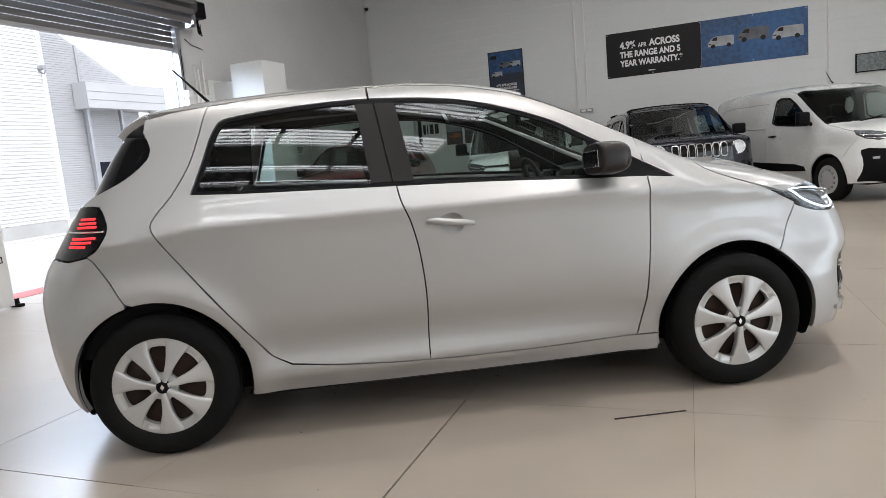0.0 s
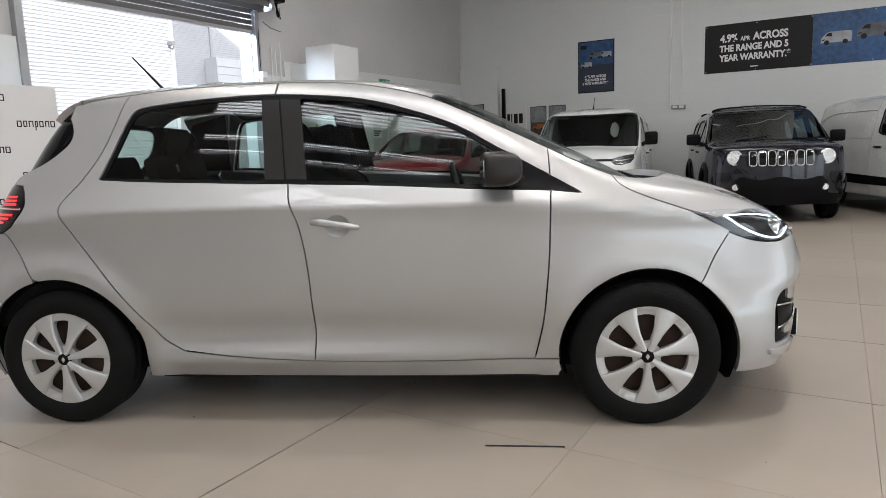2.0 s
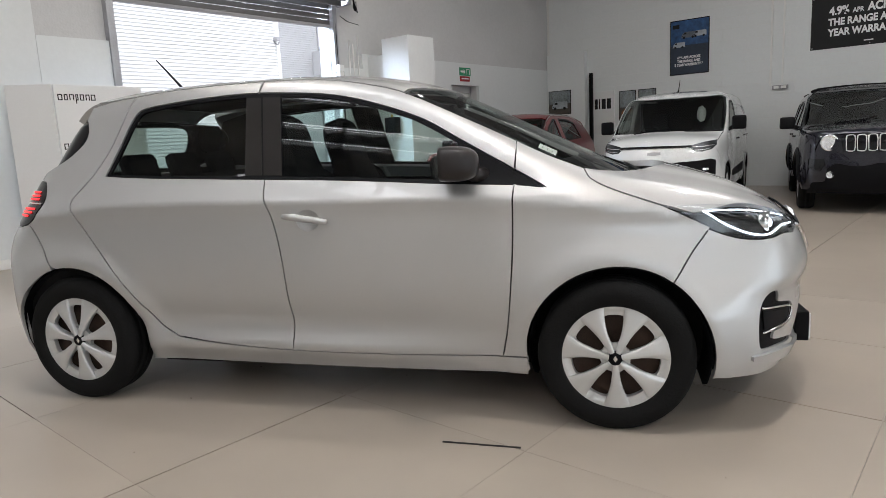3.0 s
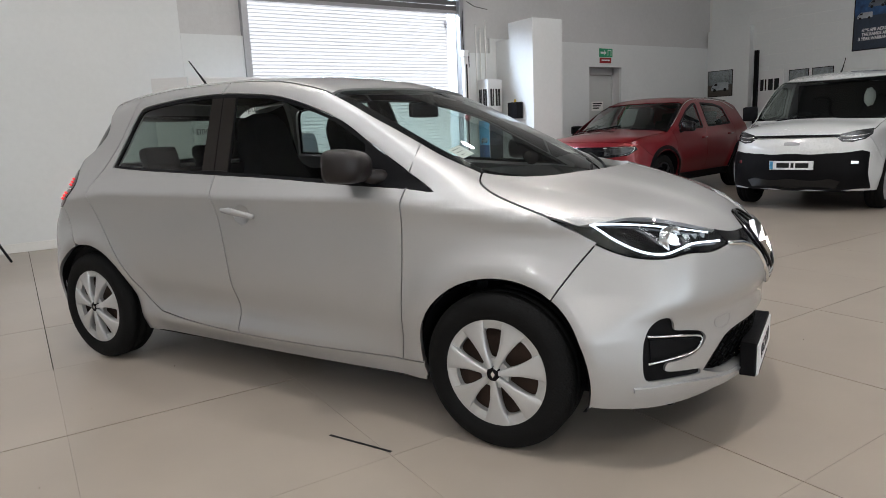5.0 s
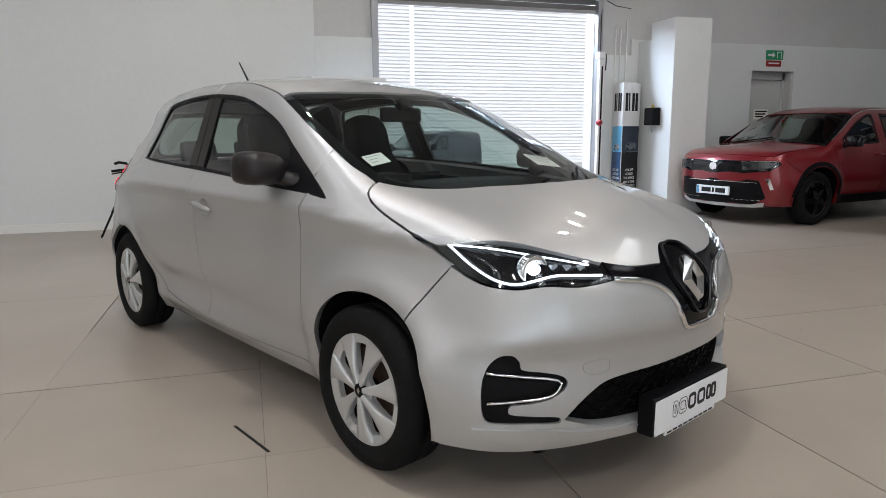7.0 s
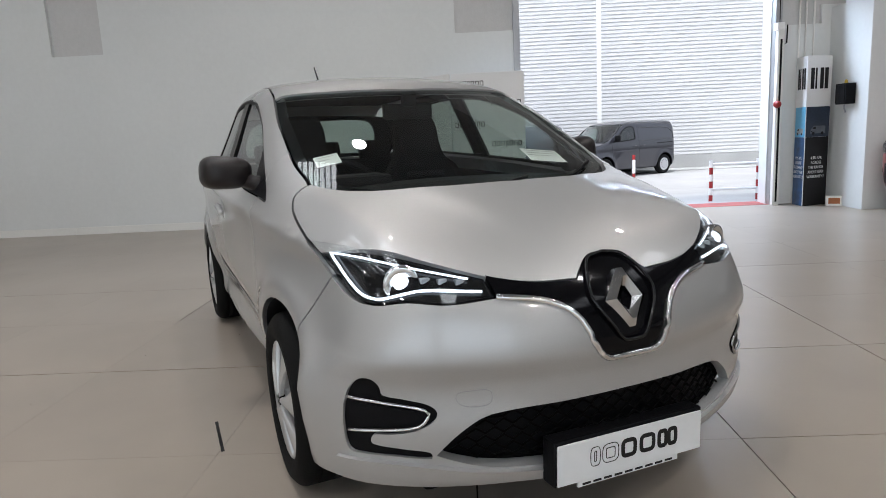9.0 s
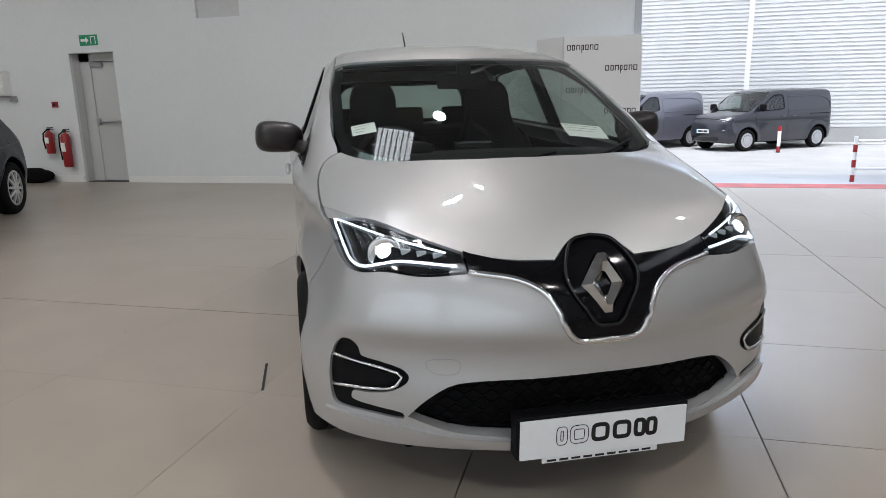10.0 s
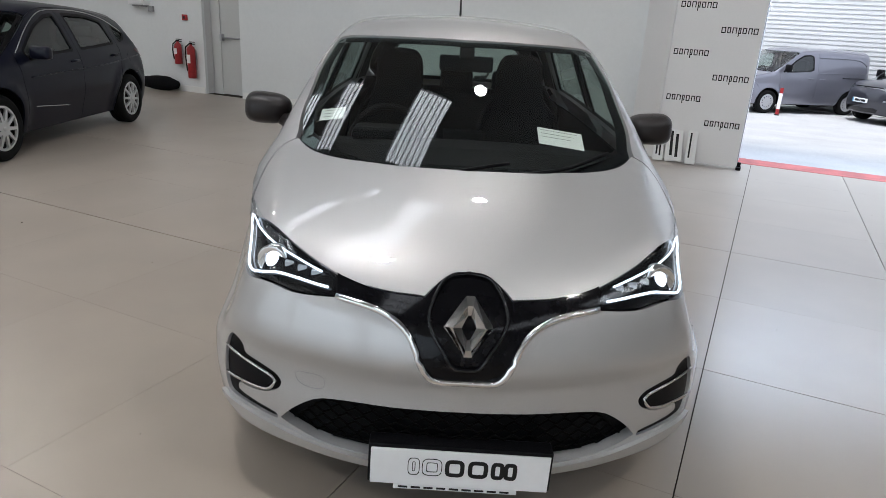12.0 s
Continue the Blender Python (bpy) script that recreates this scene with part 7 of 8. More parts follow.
def dark_hatch_spec():
    hull = Hull(
        top=curve((-2.05, 1.2), (-1.9, 1.30), (-1.6, 1.39), (-1.0, 1.455), (-0.3, 1.485), (0.1, 1.475), (0.5, 1.385), (1.0, 1.12), (1.15, 1.04), (1.3, 1.0), (1.7, 0.93), (2.0, 0.83), (2.2, 0.7)),
        drop=curve((-2.0, 0.11), (0.0, 0.11), (1.2, 0.12), (2.0, 0.09)),
        side=curve((0.15, 0.78), (0.35, 0.84), (0.6, 0.895), (0.8, 0.895), (0.92, 0.87), (1.1, 0.79), (1.3, 0.69), (1.4, 0.62), (1.48, 0.54)),
        taper=curve((-2.2, 0.12), (-1.7, 0.04), (-0.6, 0.0), (0.9, 0.0), (1.3, 0.04), (1.8, 0.13), (2.2, 0.27)), lean=curve((-2.1, 0.12), (-1.0, 0.03), (0.0, 0.0)),
        front=curve((0.15, 2.08), (0.3, 2.16), (0.5, 2.19), (0.7, 2.15), (0.85, 2.0), (0.95, 1.85)), frontk=curve((0.2, 0.42), (0.8, 0.42)),
        rear=curve((0.15, -2.1), (0.4, -2.18), (0.7, -2.18), (0.92, -2.1), (1.1, -1.98), (1.3, -1.84), (1.45, -1.74)), reark=curve((0.3, 0.28), (1.4, 0.34)), soft=0.09, flare=((1.33, 0.02, 0.41), (-1.33, 0.02, 0.41)))
    hull.axis = 1.1
    ex = [("grille", "front", GLOSS_BLACK, [(0.0, 0.68), (-0.4, 0.69), (-0.45, 0.66), (-0.3, 0.56), (0.0, 0.55)], False, 0.007, "black grille"),
          ("headlamp", "front", HEAD_LAMP, [(-0.46, 0.70), (-0.62, 0.73), (-0.74, 0.73), (-0.74, 0.67), (-0.6, 0.63), (-0.48, 0.65)], True, 0.006, "clear headlamp"),
          ("tail_lamp", "side", TAIL_LENS, [(-1.98, 0.93), (-1.86, 0.95), (-1.66, 0.94), (-1.7, 0.90), (-1.85, 0.84), (-2.0, 0.84)], True, 0.004, "dark red tail lamp"),
          ("fuel_flap", "side", DARK_PAINT, arc(-1.45, 0.86, 0.065, 0, 345, 20), True, 0.0012, "round fuel flap")]
    ln = [("window_chrome", "side", CHROME, [(-1.55, 1.16), (-1.25, 1.30), (-0.8, 1.385), (-0.2, 1.405), (0.15, 1.37), (0.5, 1.24), (0.92, 1.0)], 0.006, True), ("press_line", "side", DARK_PAINT, [(-1.7, 0.86), (-0.8, 0.80), (0.3, 0.77), (0.8, 0.76)], 0.006, True),
          ("door_rub_line", "side", CHROME, [(0.75, 0.46), (0.1, 0.40)], 0.006, True)]
    return dict(hull=hull, paint=DARK_PAINT, wheels=(-1.33, 1.33), r=0.318, sill=0.20,
                rail=[(-1.80, 1.22), (-1.5, 1.315), (-0.8, 1.41), (-0.3, 1.428), (0.05, 1.415), (0.38, 1.34), (0.7, 1.19), (1.0, 1.03), (1.16, 0.95), (1.4, 0.905), (1.7, 0.84), (1.8, 0.80)],
                edges=[(-1.52, (-1.9, 0.7), (-1.96, 0.9), (-1.86, 1.1), -1.79), (-0.95, (-1.12, 0.7), (-1.2, 0.95), -1.22), (-0.2, (-0.2, 0.9), -0.2), (0.85, (0.93, 0.75), 0.97), (1.58, (1.66, 0.7), 1.8)],
                names=["rear_quarter", "rear_door", "front_door", "front_wing"],
                windows=[(0, [(-1.62, 1.14), (-1.34, 1.25), (-1.31, 1.03), (-1.5, 1.06)]), (1, [(-1.14, 1.02), (-1.12, 1.29), (-0.8, 1.355), (-0.3, 1.375), (-0.28, 0.98)]), (2, [(-0.12, 0.975), (-0.12, 1.37), (0.08, 1.35), (0.4, 1.245), (0.8, 1.02), (0.78, 0.945)])],
                handles=[(-0.05, 0.87), (-0.98, 0.89)], head=(0.38, 0.5), cowl=(1.16, 1.3), tail=(-1.79, -1.86), nose=[(1.86, -0.66), (2.0, -0.5), (2.08, -0.25), (2.1, 0.0)], chin=2.1,
                extras=ex, lines=ln, rounds=[], mirror=(0.72, 0.98, 1.0), mirror_h=0.065, mirror_paint=DARK_PAINT, track=0.79, style="alloy", spokes=10, rim_mats=(SATIN_SILVER, BLACK_PLASTIC), rim_note="silver ten-spoke rim", lift=0.0, seat_x=0.05)


HEAD_LAMP = material("clear_cased_headlamp", (0.085, 0.088, 0.092), 0.14, 0.7, vary=0.6, scale=40, bump=0.4, bump_scale=70)
LAMP_BOWL = material("silvered_lamp_bowl", (0.82, 0.83, 0.84), 0.16, 0.85, vary=0.25, scale=60, bump=0.5, bump_scale=90)
TAIL_LENS = material("dark_red_lens", (0.16, 0.008, 0.01), 0.12, vary=0.1, coat=0.6)
STEEL_WHEEL = material("painted_steel_wheel", (0.48, 0.48, 0.49), 0.45, 0.4, vary=0.06)
van = vehicle("panel_van", "white panel van with black bumper parked by the back wall", "van", pose(-1.62, 8.85, 0, 0, 0, -79), "white vans", van_spec(WHITE_PAINT, (STEEL_WHEEL, BLACK_PLASTIC)))
van2 = copy_thing(van, pose(3.5, 9.55, 0, 0, 0, -63))
tagged(van2, "white panel van with pressed steel wheels and dark sill insert")
vehicle("compact_suv", "black boxy compact off-roader with seven-slot grille and roof rails", "car", pose(0.94, 9.5, 0, 0, 0, -75) @ Matrix.Scale(1.04, 4), "", suv_spec())
vehicle("crossover_car", "deep red crossover with black visor grille and black wheels", "car", pose(-4.35, 7.90, 0, 0, 0, -80) @ Matrix.Scale(1.07, 4), "", crossover_spec())
vehicle("dark_hatchback_car", "dark grey hatchback with silver multi-spoke wheels by the wall", "car", pose(-1.26, -6.36, 0, 0, 0, 25.3), "", dark_hatch_spec())
vehicle("yard_van", "charcoal panel van parked outside in the yard", "van", pose(-18.0, 5.42, YARD, 0, 0, -56) @ Matrix.Scale(0.955, 4), "yard vans", van_spec(YARD_PAINT, (STEEL_WHEEL, BLACK_PLASTIC), False))
vehicle("yard_van", "mid grey panel van parked outside in the yard", "van", pose(-18.25, 1.95, YARD, 0, 0, -50) @ Matrix.Scale(0.955, 4), "yard vans", van_spec(GREY_PAINT, (STEEL_WHEEL, BLACK_PLASTIC), False))


# ---- fittings, signs and loose things ----
def slab(name, pts, z0, z1, mat, parent, label=""):
    """An upright prism over a flat outline."""
    bm = bmesh.new()
    a, b = [bm.verts.new((x, y, z0)) for x, y in pts], [bm.verts.new((x, y, z1)) for x, y in pts]
    bm.faces.new(a[::-1]), bm.faces.new(b)
    for k in range(len(pts)):
        n = (k + 1) % len(pts)
        bm.faces.new((a[k], a[n], b[n], b[k]))
    bmesh.ops.recalc_face_normals(bm, faces=bm.faces)
    return part(name, bm, mat, parent, label)


def flatpiece(name, pts, mat, parent, depth=0.002, label=""):
    """A thin cut shape in its parent's x-z plane, facing -y."""
    bm = bmesh.new()
    v = [bm.verts.new((x, 0, z)) for x, z in pts]
    f = bm.faces.new(v)
    got = bmesh.ops.extrude_face_region(bm, geom=[f])["geom"]
    for q in got:
        if isinstance(q, bmesh.types.BMVert):
            q.co.y -= depth
    bmesh.ops.recalc_face_normals(bm, faces=bm.faces)
    return part(name, bm, mat, parent, label)


def van_picture(parent, x, z, w, mat, y=-0.0):
    """A printed side view of a small van: body, windows and wheels as cut shapes."""
    h = w * 0.46
    body = [(0, 0.14), (0.02, 0.5), (0.1, 0.72), (0.22, 0.95), (0.3, 1.0), (0.95, 0.98), (1.0, 0.9), (1.0, 0.14)]
    ob = flatpiece("printed_van", [(a * w, b * h) for a, b in body], mat, parent)
    ob.location = (x, y, z)
    for pts in ([(0.13, 0.66), (0.23, 0.9), (0.36, 0.92), (0.36, 0.62)], [(0.04, 0.4), (0.14, 0.44), (0.13, 0.34), (0.04, 0.32)]):
        flatpiece("printed_window", [(a * w, b * h) for a, b in pts], INK, ob, 0.003)
    for cx in (0.2, 0.8):
        flatpiece("printed_wheel", [((cx + 0.085 * math.cos(a)) * w, 0.16 * h + 0.085 * w * math.sin(a)) for a in np.linspace(0, math.tau, 15)[:-1]], INK, ob, 0.003)
    return ob


PRINT_SILVER = material("printed_silver", (0.34, 0.36, 0.39), 0.4, vary=0.25, scale=30)
PRINT_DARK = material("printed_dark_grey", (0.10, 0.11, 0.13), 0.4, vary=0.4, scale=30)
SKY_BLUE = material("light_blue_print", (0.12, 0.42, 0.66), 0.35, vary=0.15, scale=5)
NAVY = material("navy_print", (0.018, 0.028, 0.05), 0.35, vary=0.4, scale=6)


def banner():
    t = thing("wall_banner", "wide black and blue vinyl banner with white lettering on wall", "banner", pose(-0.27, NY - 0.0105, 2.54))
    part("black_sheet", boxed(0, 1.92, -0.006, 0, 0, 0.94, bevel=0.002), INK, t)
    part("blue_sheet", boxed(1.922, 3.89, -0.006, 0, 0.0, 0.94, bevel=0.002), BANNER_BLUE, t)
    for text, z, h, x in (("THE RANGE AND 5", 0.46, 0.125, 0.90), ("YEAR WARRANTY.*", 0.275, 0.125, 0.92)):
        lettering("print", text, h, INK_WHITE, t, pose(x, -0.0065, z, 90, 0, 0), 0.0008, 0.82, bold=0.055)
    lettering("print", "4.9%", 0.145, INK_WHITE, t, pose(0.45, -0.0065, 0.655, 90, 0, 0), 0.0008, 0.82, bold=0.055)
    lettering("print", "APR", 0.085, INK_WHITE, t, pose(0.75, -0.0065, 0.63, 90, 0, 0), 0.0008, 0.82, bold=0.04)
    lettering("print", "ACROSS", 0.14, INK_WHITE, t, pose(1.20, -0.0065, 0.655, 90, 0, 0), 0.0008, 0.84, bold=0.055)
    part("small_print", boxed(0.86, 1.0, -0.0075, -0.006, 0.075, 0.095), INK_WHITE, t)
    for x, w, mt in ((2.05, 0.5, PRINT_SILVER), (2.62, 0.58, PRINT_DARK), (3.25, 0.56, PRINT_SILVER)):
        van_picture(t, x, 0.36 + (0.05 if mt is PRINT_DARK else 0), w, mt, -0.006)
    for x in (0.03, 0.95, 1.9, 2.9, 3.86):
        for z in (0.03, 0.91):
            bm = bmesh.new()
            bmesh.ops.create_cone(bm, segments=12, cap_ends=True, radius1=0.012, radius2=0.008, depth=0.006)
            part("eyelet", bm, STEEL_GREY, t).matrix_basis = pose(x, -0.008, z, 90, 0, 0)


BANNER_BLUE = material("banner_blue_print", (0.008, 0.028, 0.10), 0.4, vary=0.55, scale=2.0, tint=(0.022, 0.08, 0.2))
banner()


def poster():
    t = thing("wall_poster", "tall framed poster, blue above black with vans, on the back wall", "poster", pose(-2.95, NY - 0.0105, 2.34))
    part("backing", boxed(0, 0.82, -0.012, 0, 0, 1.12, bevel=0.003), INK, t)
    part("blue_print", boxed(0.02, 0.80, -0.014, -0.012, 0.60, 1.10), BANNER_BLUE, t)
    part("dark_print", boxed(0.02, 0.80, -0.014, -0.012, 0.02, 0.598), NAVY, t)
    for x, z, w, m in ((0.06, 0.55, 0.26, PRINT_SILVER), (0.24, 0.73, 0.3, PRINT_DARK), (0.48, 0.74, 0.28, PRINT_SILVER)):
        van_picture(t, x, z, w, m, -0.014)
    part("logo_block", boxed(0.06, 0.2, -0.0155, -0.014, 0.95, 1.03), INK, t)
    for text, z in (("4.9% APR ACROSS", 0.35), ("THE RANGE AND", 0.275), ("5 YEAR WARRANTY.*", 0.2)):
        lettering("print", text, 0.055, INK_WHITE, t, pose(0.4, -0.0145, z, 90, 0, 0), 0.0008, 0.8, bold=0.05)


poster()


def wall_picture(x0, x1, z0, z1, label, mats, proud=0.015):
    t = thing("wall_picture", label, "poster", pose(x0, NY - 0.0105 if x0 > -4.95 else NY - 0.141, z0), "wall pictures")
    w, h = x1 - x0, z1 - z0
    part("backing", boxed(0, w, -proud, 0, 0, h, bevel=0.003), INK, t)
    part("upper_print", boxed(0.015, w - 0.015, -proud - 0.002, -proud, h * 0.45, h - 0.015), mats[0], t)
    part("lower_print", boxed(0.015, w - 0.015, -proud - 0.002, -proud, 0.015, h * 0.448), mats[1], t)
    van_picture(t, w * 0.15, h * 0.2, w * 0.7, mats[2], -proud - 0.002)


DUSK = material("dusky_print", (0.10, 0.11, 0.11), 0.4, vary=0.5, scale=5, tint=(0.22, 0.25, 0.26))
EARTH = material("earth_print", (0.06, 0.05, 0.04), 0.4, vary=0.5, scale=9)
PRINT_ORANGE = material("printed_orange", (0.30, 0.10, 0.03), 0.4, vary=0.3, scale=20)
wall_picture(-5.88, -5.28, 1.69, 2.25, "dusky picture poster of a car by the corner", (DUSK, EARTH, PRINT_SILVER))
wall_picture(-4.12, -3.72, 1.45, 2.12, "dark picture poster with an orange car on the back wall", (DUSK, EARTH, PRINT_ORANGE))
wall_picture(-3.66, -3.25, 1.45, 2.12, "dark landscape picture poster on the back wall", (DUSK, EARTH, PRINT_DARK))


def brand_board():
    t = thing("brand_board", "white brand board with plain black block shapes on the back wall", "sign", pose(-4.78, NY - 0.0105, 1.2))
    part("board", boxed(0, 0.55, -0.03, 0, 0, 0.95, bevel=0.004), BOARD, t)
    for k, (x, w) in enumerate(((0.07, 0.07), (0.17, 0.03), (0.24, 0.1), (0.37, 0.1))):
        part("block_mark", boxed(x, x + w, -0.033, -0.03, 0.55, 0.78), INK, t)


brand_board()
tagged(part("display_post", boxed(-4.80, -4.73, NY - 0.16, NY - 0.08, 0, 2.58, bevel=0.008), BLACK_PLASTIC), "tall thin black display post beside the brand board", "post")
tagged(part("wall_pipe", boxed(-0.957, -0.925, NY - 0.045, NY - 0.0105, 1.95, H, bevel=0.006), TRIM_WHITE), "white painted conduit on the back wall", "conduit", "wall conduits")
tagged(part("wall_pipe", boxed(-0.745, -0.715, NY - 0.045, NY - 0.0105, 2.0, H, bevel=0.006), TRIM_WHITE), "white painted conduit on the back wall", "conduit", "wall conduits")
tagged(part("wall_pipe", boxed(3.955, 3.985, NY - 0.045, NY - 0.0105, 1.2, H, bevel=0.006), TRIM_WHITE), "white painted conduit on the back wall", "conduit", "wall conduits")


def wall_socket():
    t = thing("wall_socket", "grey socket box at the foot of a conduit", "socket", pose(-0.90, NY - 0.0105, 1.88))
    part("box", boxed(0, 0.28, -0.06, 0, 0, 0.075, bevel=0.006), GREY_PLASTIC, t)
    for k in range(2):
        part("outlet", boxed(0.03 + k * 0.13, 0.12 + k * 0.13, -0.064, -0.06, 0.012, 0.062, bevel=0.002), TRIM_WHITE, t)


wall_socket()


def wall_screen():
    t = thing("wall_screen", "small flat screen showing a pale picture on the back wall", "screen", pose(4.42, NY - 0.0105, 2.08))
    part("case", boxed(0, 0.56, -0.05, 0, 0, 0.36, bevel=0.008), BLACK_PLASTIC, t)
    part("panel", boxed(0.02, 0.54, -0.053, -0.05, 0.02, 0.34), DUSK, t)


wall_screen()


def security_camera():
    t = thing("security_camera", "small black dome camera high in the corner", "camera", pose(WX + 0.02, NY - 0.08, 4.9))
    bm = bmesh.new()
    lathe(bm, [(0.001, -0.055), (0.03, -0.045), (0.045, -0.02), (0.05, 0.0), (0.05, 0.02), (0.001, 0.02)], 20, "z")
    part("dome", bm, GLOSS_BLACK, t, smooth=True)
    part("bracket", boxed(-0.025, 0.05, -0.03, 0.03, 0.018, 0.05, bevel=0.005), WHITE, t)


security_camera()


# boxed column, conduits and the drive of the shutter
tagged(part("wall_column", boxed(-5.54, -4.93, 5.66, 6.30, 0, 2.95, bevel=0.006), WALL_WHITE), "white boxed column standing off the wall", "column", kind="structure")
tagged(part("wall_boxing", boxed(WX, -5.542, 5.68, 6.1, 0, 2.70, bevel=0.006), WALL_WHITE), "lower white boxing between column and wall", "boxing", kind="structure")


def control_box():
    t = thing("control_box", "black electric control box with cable gland on the white column", "control box", pose(-5.45, 5.66, 1.37))
    part("case", boxed(0, 0.25, -0.13, 0, 0, 0.27, bevel=0.012), BLACK_PLASTIC, t)
    part("cover", boxed(0.02, 0.23, -0.14, -0.13, 0.02, 0.25, bevel=0.004), BLACK_PLASTIC, t)
    bm = bmesh.new()
    lathe(bm, [(0.02, 0.27), (0.02, 0.30), (0.012, 0.32), (0.001, 0.32)], 12, "z")
    part("knob", bm, material("yellow_knob", (0.5, 0.33, 0.03), 0.4), t, smooth=True).location = (0.12, -0.06, 0)
    bm = bmesh.new()
    tube(bm, [(0.1, -0.06, 0.0), (0.1, -0.06, -0.05), (0.12, -0.05, -0.11)], 0.01, 8)
    part("cable_gland", bm, STEEL_GREY, t)


control_box()


def conduit(name, pts, r, mat, label):
    bm = bmesh.new()
    tube(bm, pts, r, 8)
    return tagged(part(name, bm, mat, smooth=True), label, "conduit", "shutter conduits")


for y, z in ((5.24, 2.95), (5.33, 2.9), (5.44, 3.05)):
    conduit("conduit", [(WX + 0.02, y, 1.1), (WX + 0.02, y, z)], 0.012, TRIM_WHITE, "white plastic conduit on the wall")
conduit("cable", [(WX + 0.03, 4.98, 3.45), (WX + 0.05, 4.95, 3.0), (WX + 0.04, 4.96, 2.35), (WX + 0.06, 5.0, 2.22), (WX + 0.05, 5.06, 2.26), (WX + 0.04, 5.07, 2.5)], 0.009, BLACK_PLASTIC, "black cable looping down from the shutter drive")
conduit("cable", [(-5.72, 5.3, 3.55), (-5.74, 5.34, 3.38), (-5.8, 5.36, 3.42), (-5.86, 5.38, 3.6)], 0.008, BLACK_PLASTIC, "black cable hanging from the shutter motor")
conduit("cable", [(-5.8, 5.0, 3.3), (-5.85, 5.2, 3.24), (-5.9, 5.5, 3.22)], 0.006, BLACK_PLASTIC, "thin black cable along the wall")


def track_post():
    t = thing("safety_post", "slim white safety post with a red stop button beside the opening", "post", pose(WX + 0.10, 4.945, 0))
    part("body", boxed(-0.04, 0.04, -0.045, 0.045, 0, 2.42, bevel=0.006), TRIM_WHITE, t)
    part("sensor_strip", boxed(0.04, 0.048, -0.012, 0.012, 0.05, 2.3), BLACK_PLASTIC, t)
    part("cap_box", boxed(-0.05, 0.07, -0.07, 0.03, 2.42, 2.52, bevel=0.006), WHITE, t)
    bm = bmesh.new()
    lathe(bm, [(0.001, 0.03), (0.03, 0.028), (0.042, 0.01), (0.042, 0.0), (0.05, -0.01), (0.05, -0.04)], 20, "z")
    part("stop_button", bm, RED, t, smooth=True).matrix_basis = pose(0.08, -0.03, 1.42, 0, 90, 0)


track_post()


def totem():
    t = thing("display_totem", "triangular card display totem, white top over blue and black print", "display stand", pose(0, 0, 0))
    a, b, c = (-5.86, 5.22), (-5.54, 5.2), (-5.68, 5.6)
    slab("core", [a, b, c], 0, 2.04, BOARD, t)
    for (p, q), low, up in (((a, b), BANNER_BLUE, SKY_BLUE), ((b, c), INK, NAVY)):
        d = Vector((q[0] - p[0], q[1] - p[1], 0))
        w = d.length
        ang = math.degrees(math.atan2(d.y, d.x))
        face = part("printed_face", boxed(0.01, w - 0.01, -0.003, -0.0005, 0.0, 0.95), low, t)
        face.matrix_basis = pose(p[0], p[1], 0, 0, 0, ang)
        part("blue_band", boxed(0.01, w - 0.01, -0.0032, -0.0005, 0.952, 1.36), up, face)
        for k in range(4):
            bw = w * 0.14
            part("block_mark", boxed(w * 0.14 + k * w * 0.19, w * 0.14 + k * w * 0.19 + (bw if k != 1 else bw * 0.45), -0.004, -0.0005, 1.60, 1.88), INK, face)
        van_picture(face, w * 0.2, 0.98, w * 0.62, PRINT_SILVER if low is not INK else PRINT_DARK, -0.0035)
        for text, z in (("4.9% APR", 0.66), ("ACROSS", 0.595), ("THE RANGE", 0.53), ("AND 5 YEAR", 0.465), ("WARRANTY.*", 0.40)):
            lettering("print", text, 0.042, INK_WHITE, face, pose(w / 2, -0.0036, z, 90, 0, 0), 0.0006, 0.85)
    lf = thing("leaflet_box", "small white leaflet box with a brown print on floor", "box", pose(-5.50, 5.50, 0, 0, 0, 68))
    part("carton", boxed(0, 0.24, -0.05, 0.0, 0, 0.14, bevel=0.004), PAPER, lf)
    part("print", boxed(0.03, 0.17, -0.052, -0.05, 0.03, 0.11), PRINT_ORANGE, lf)


totem()


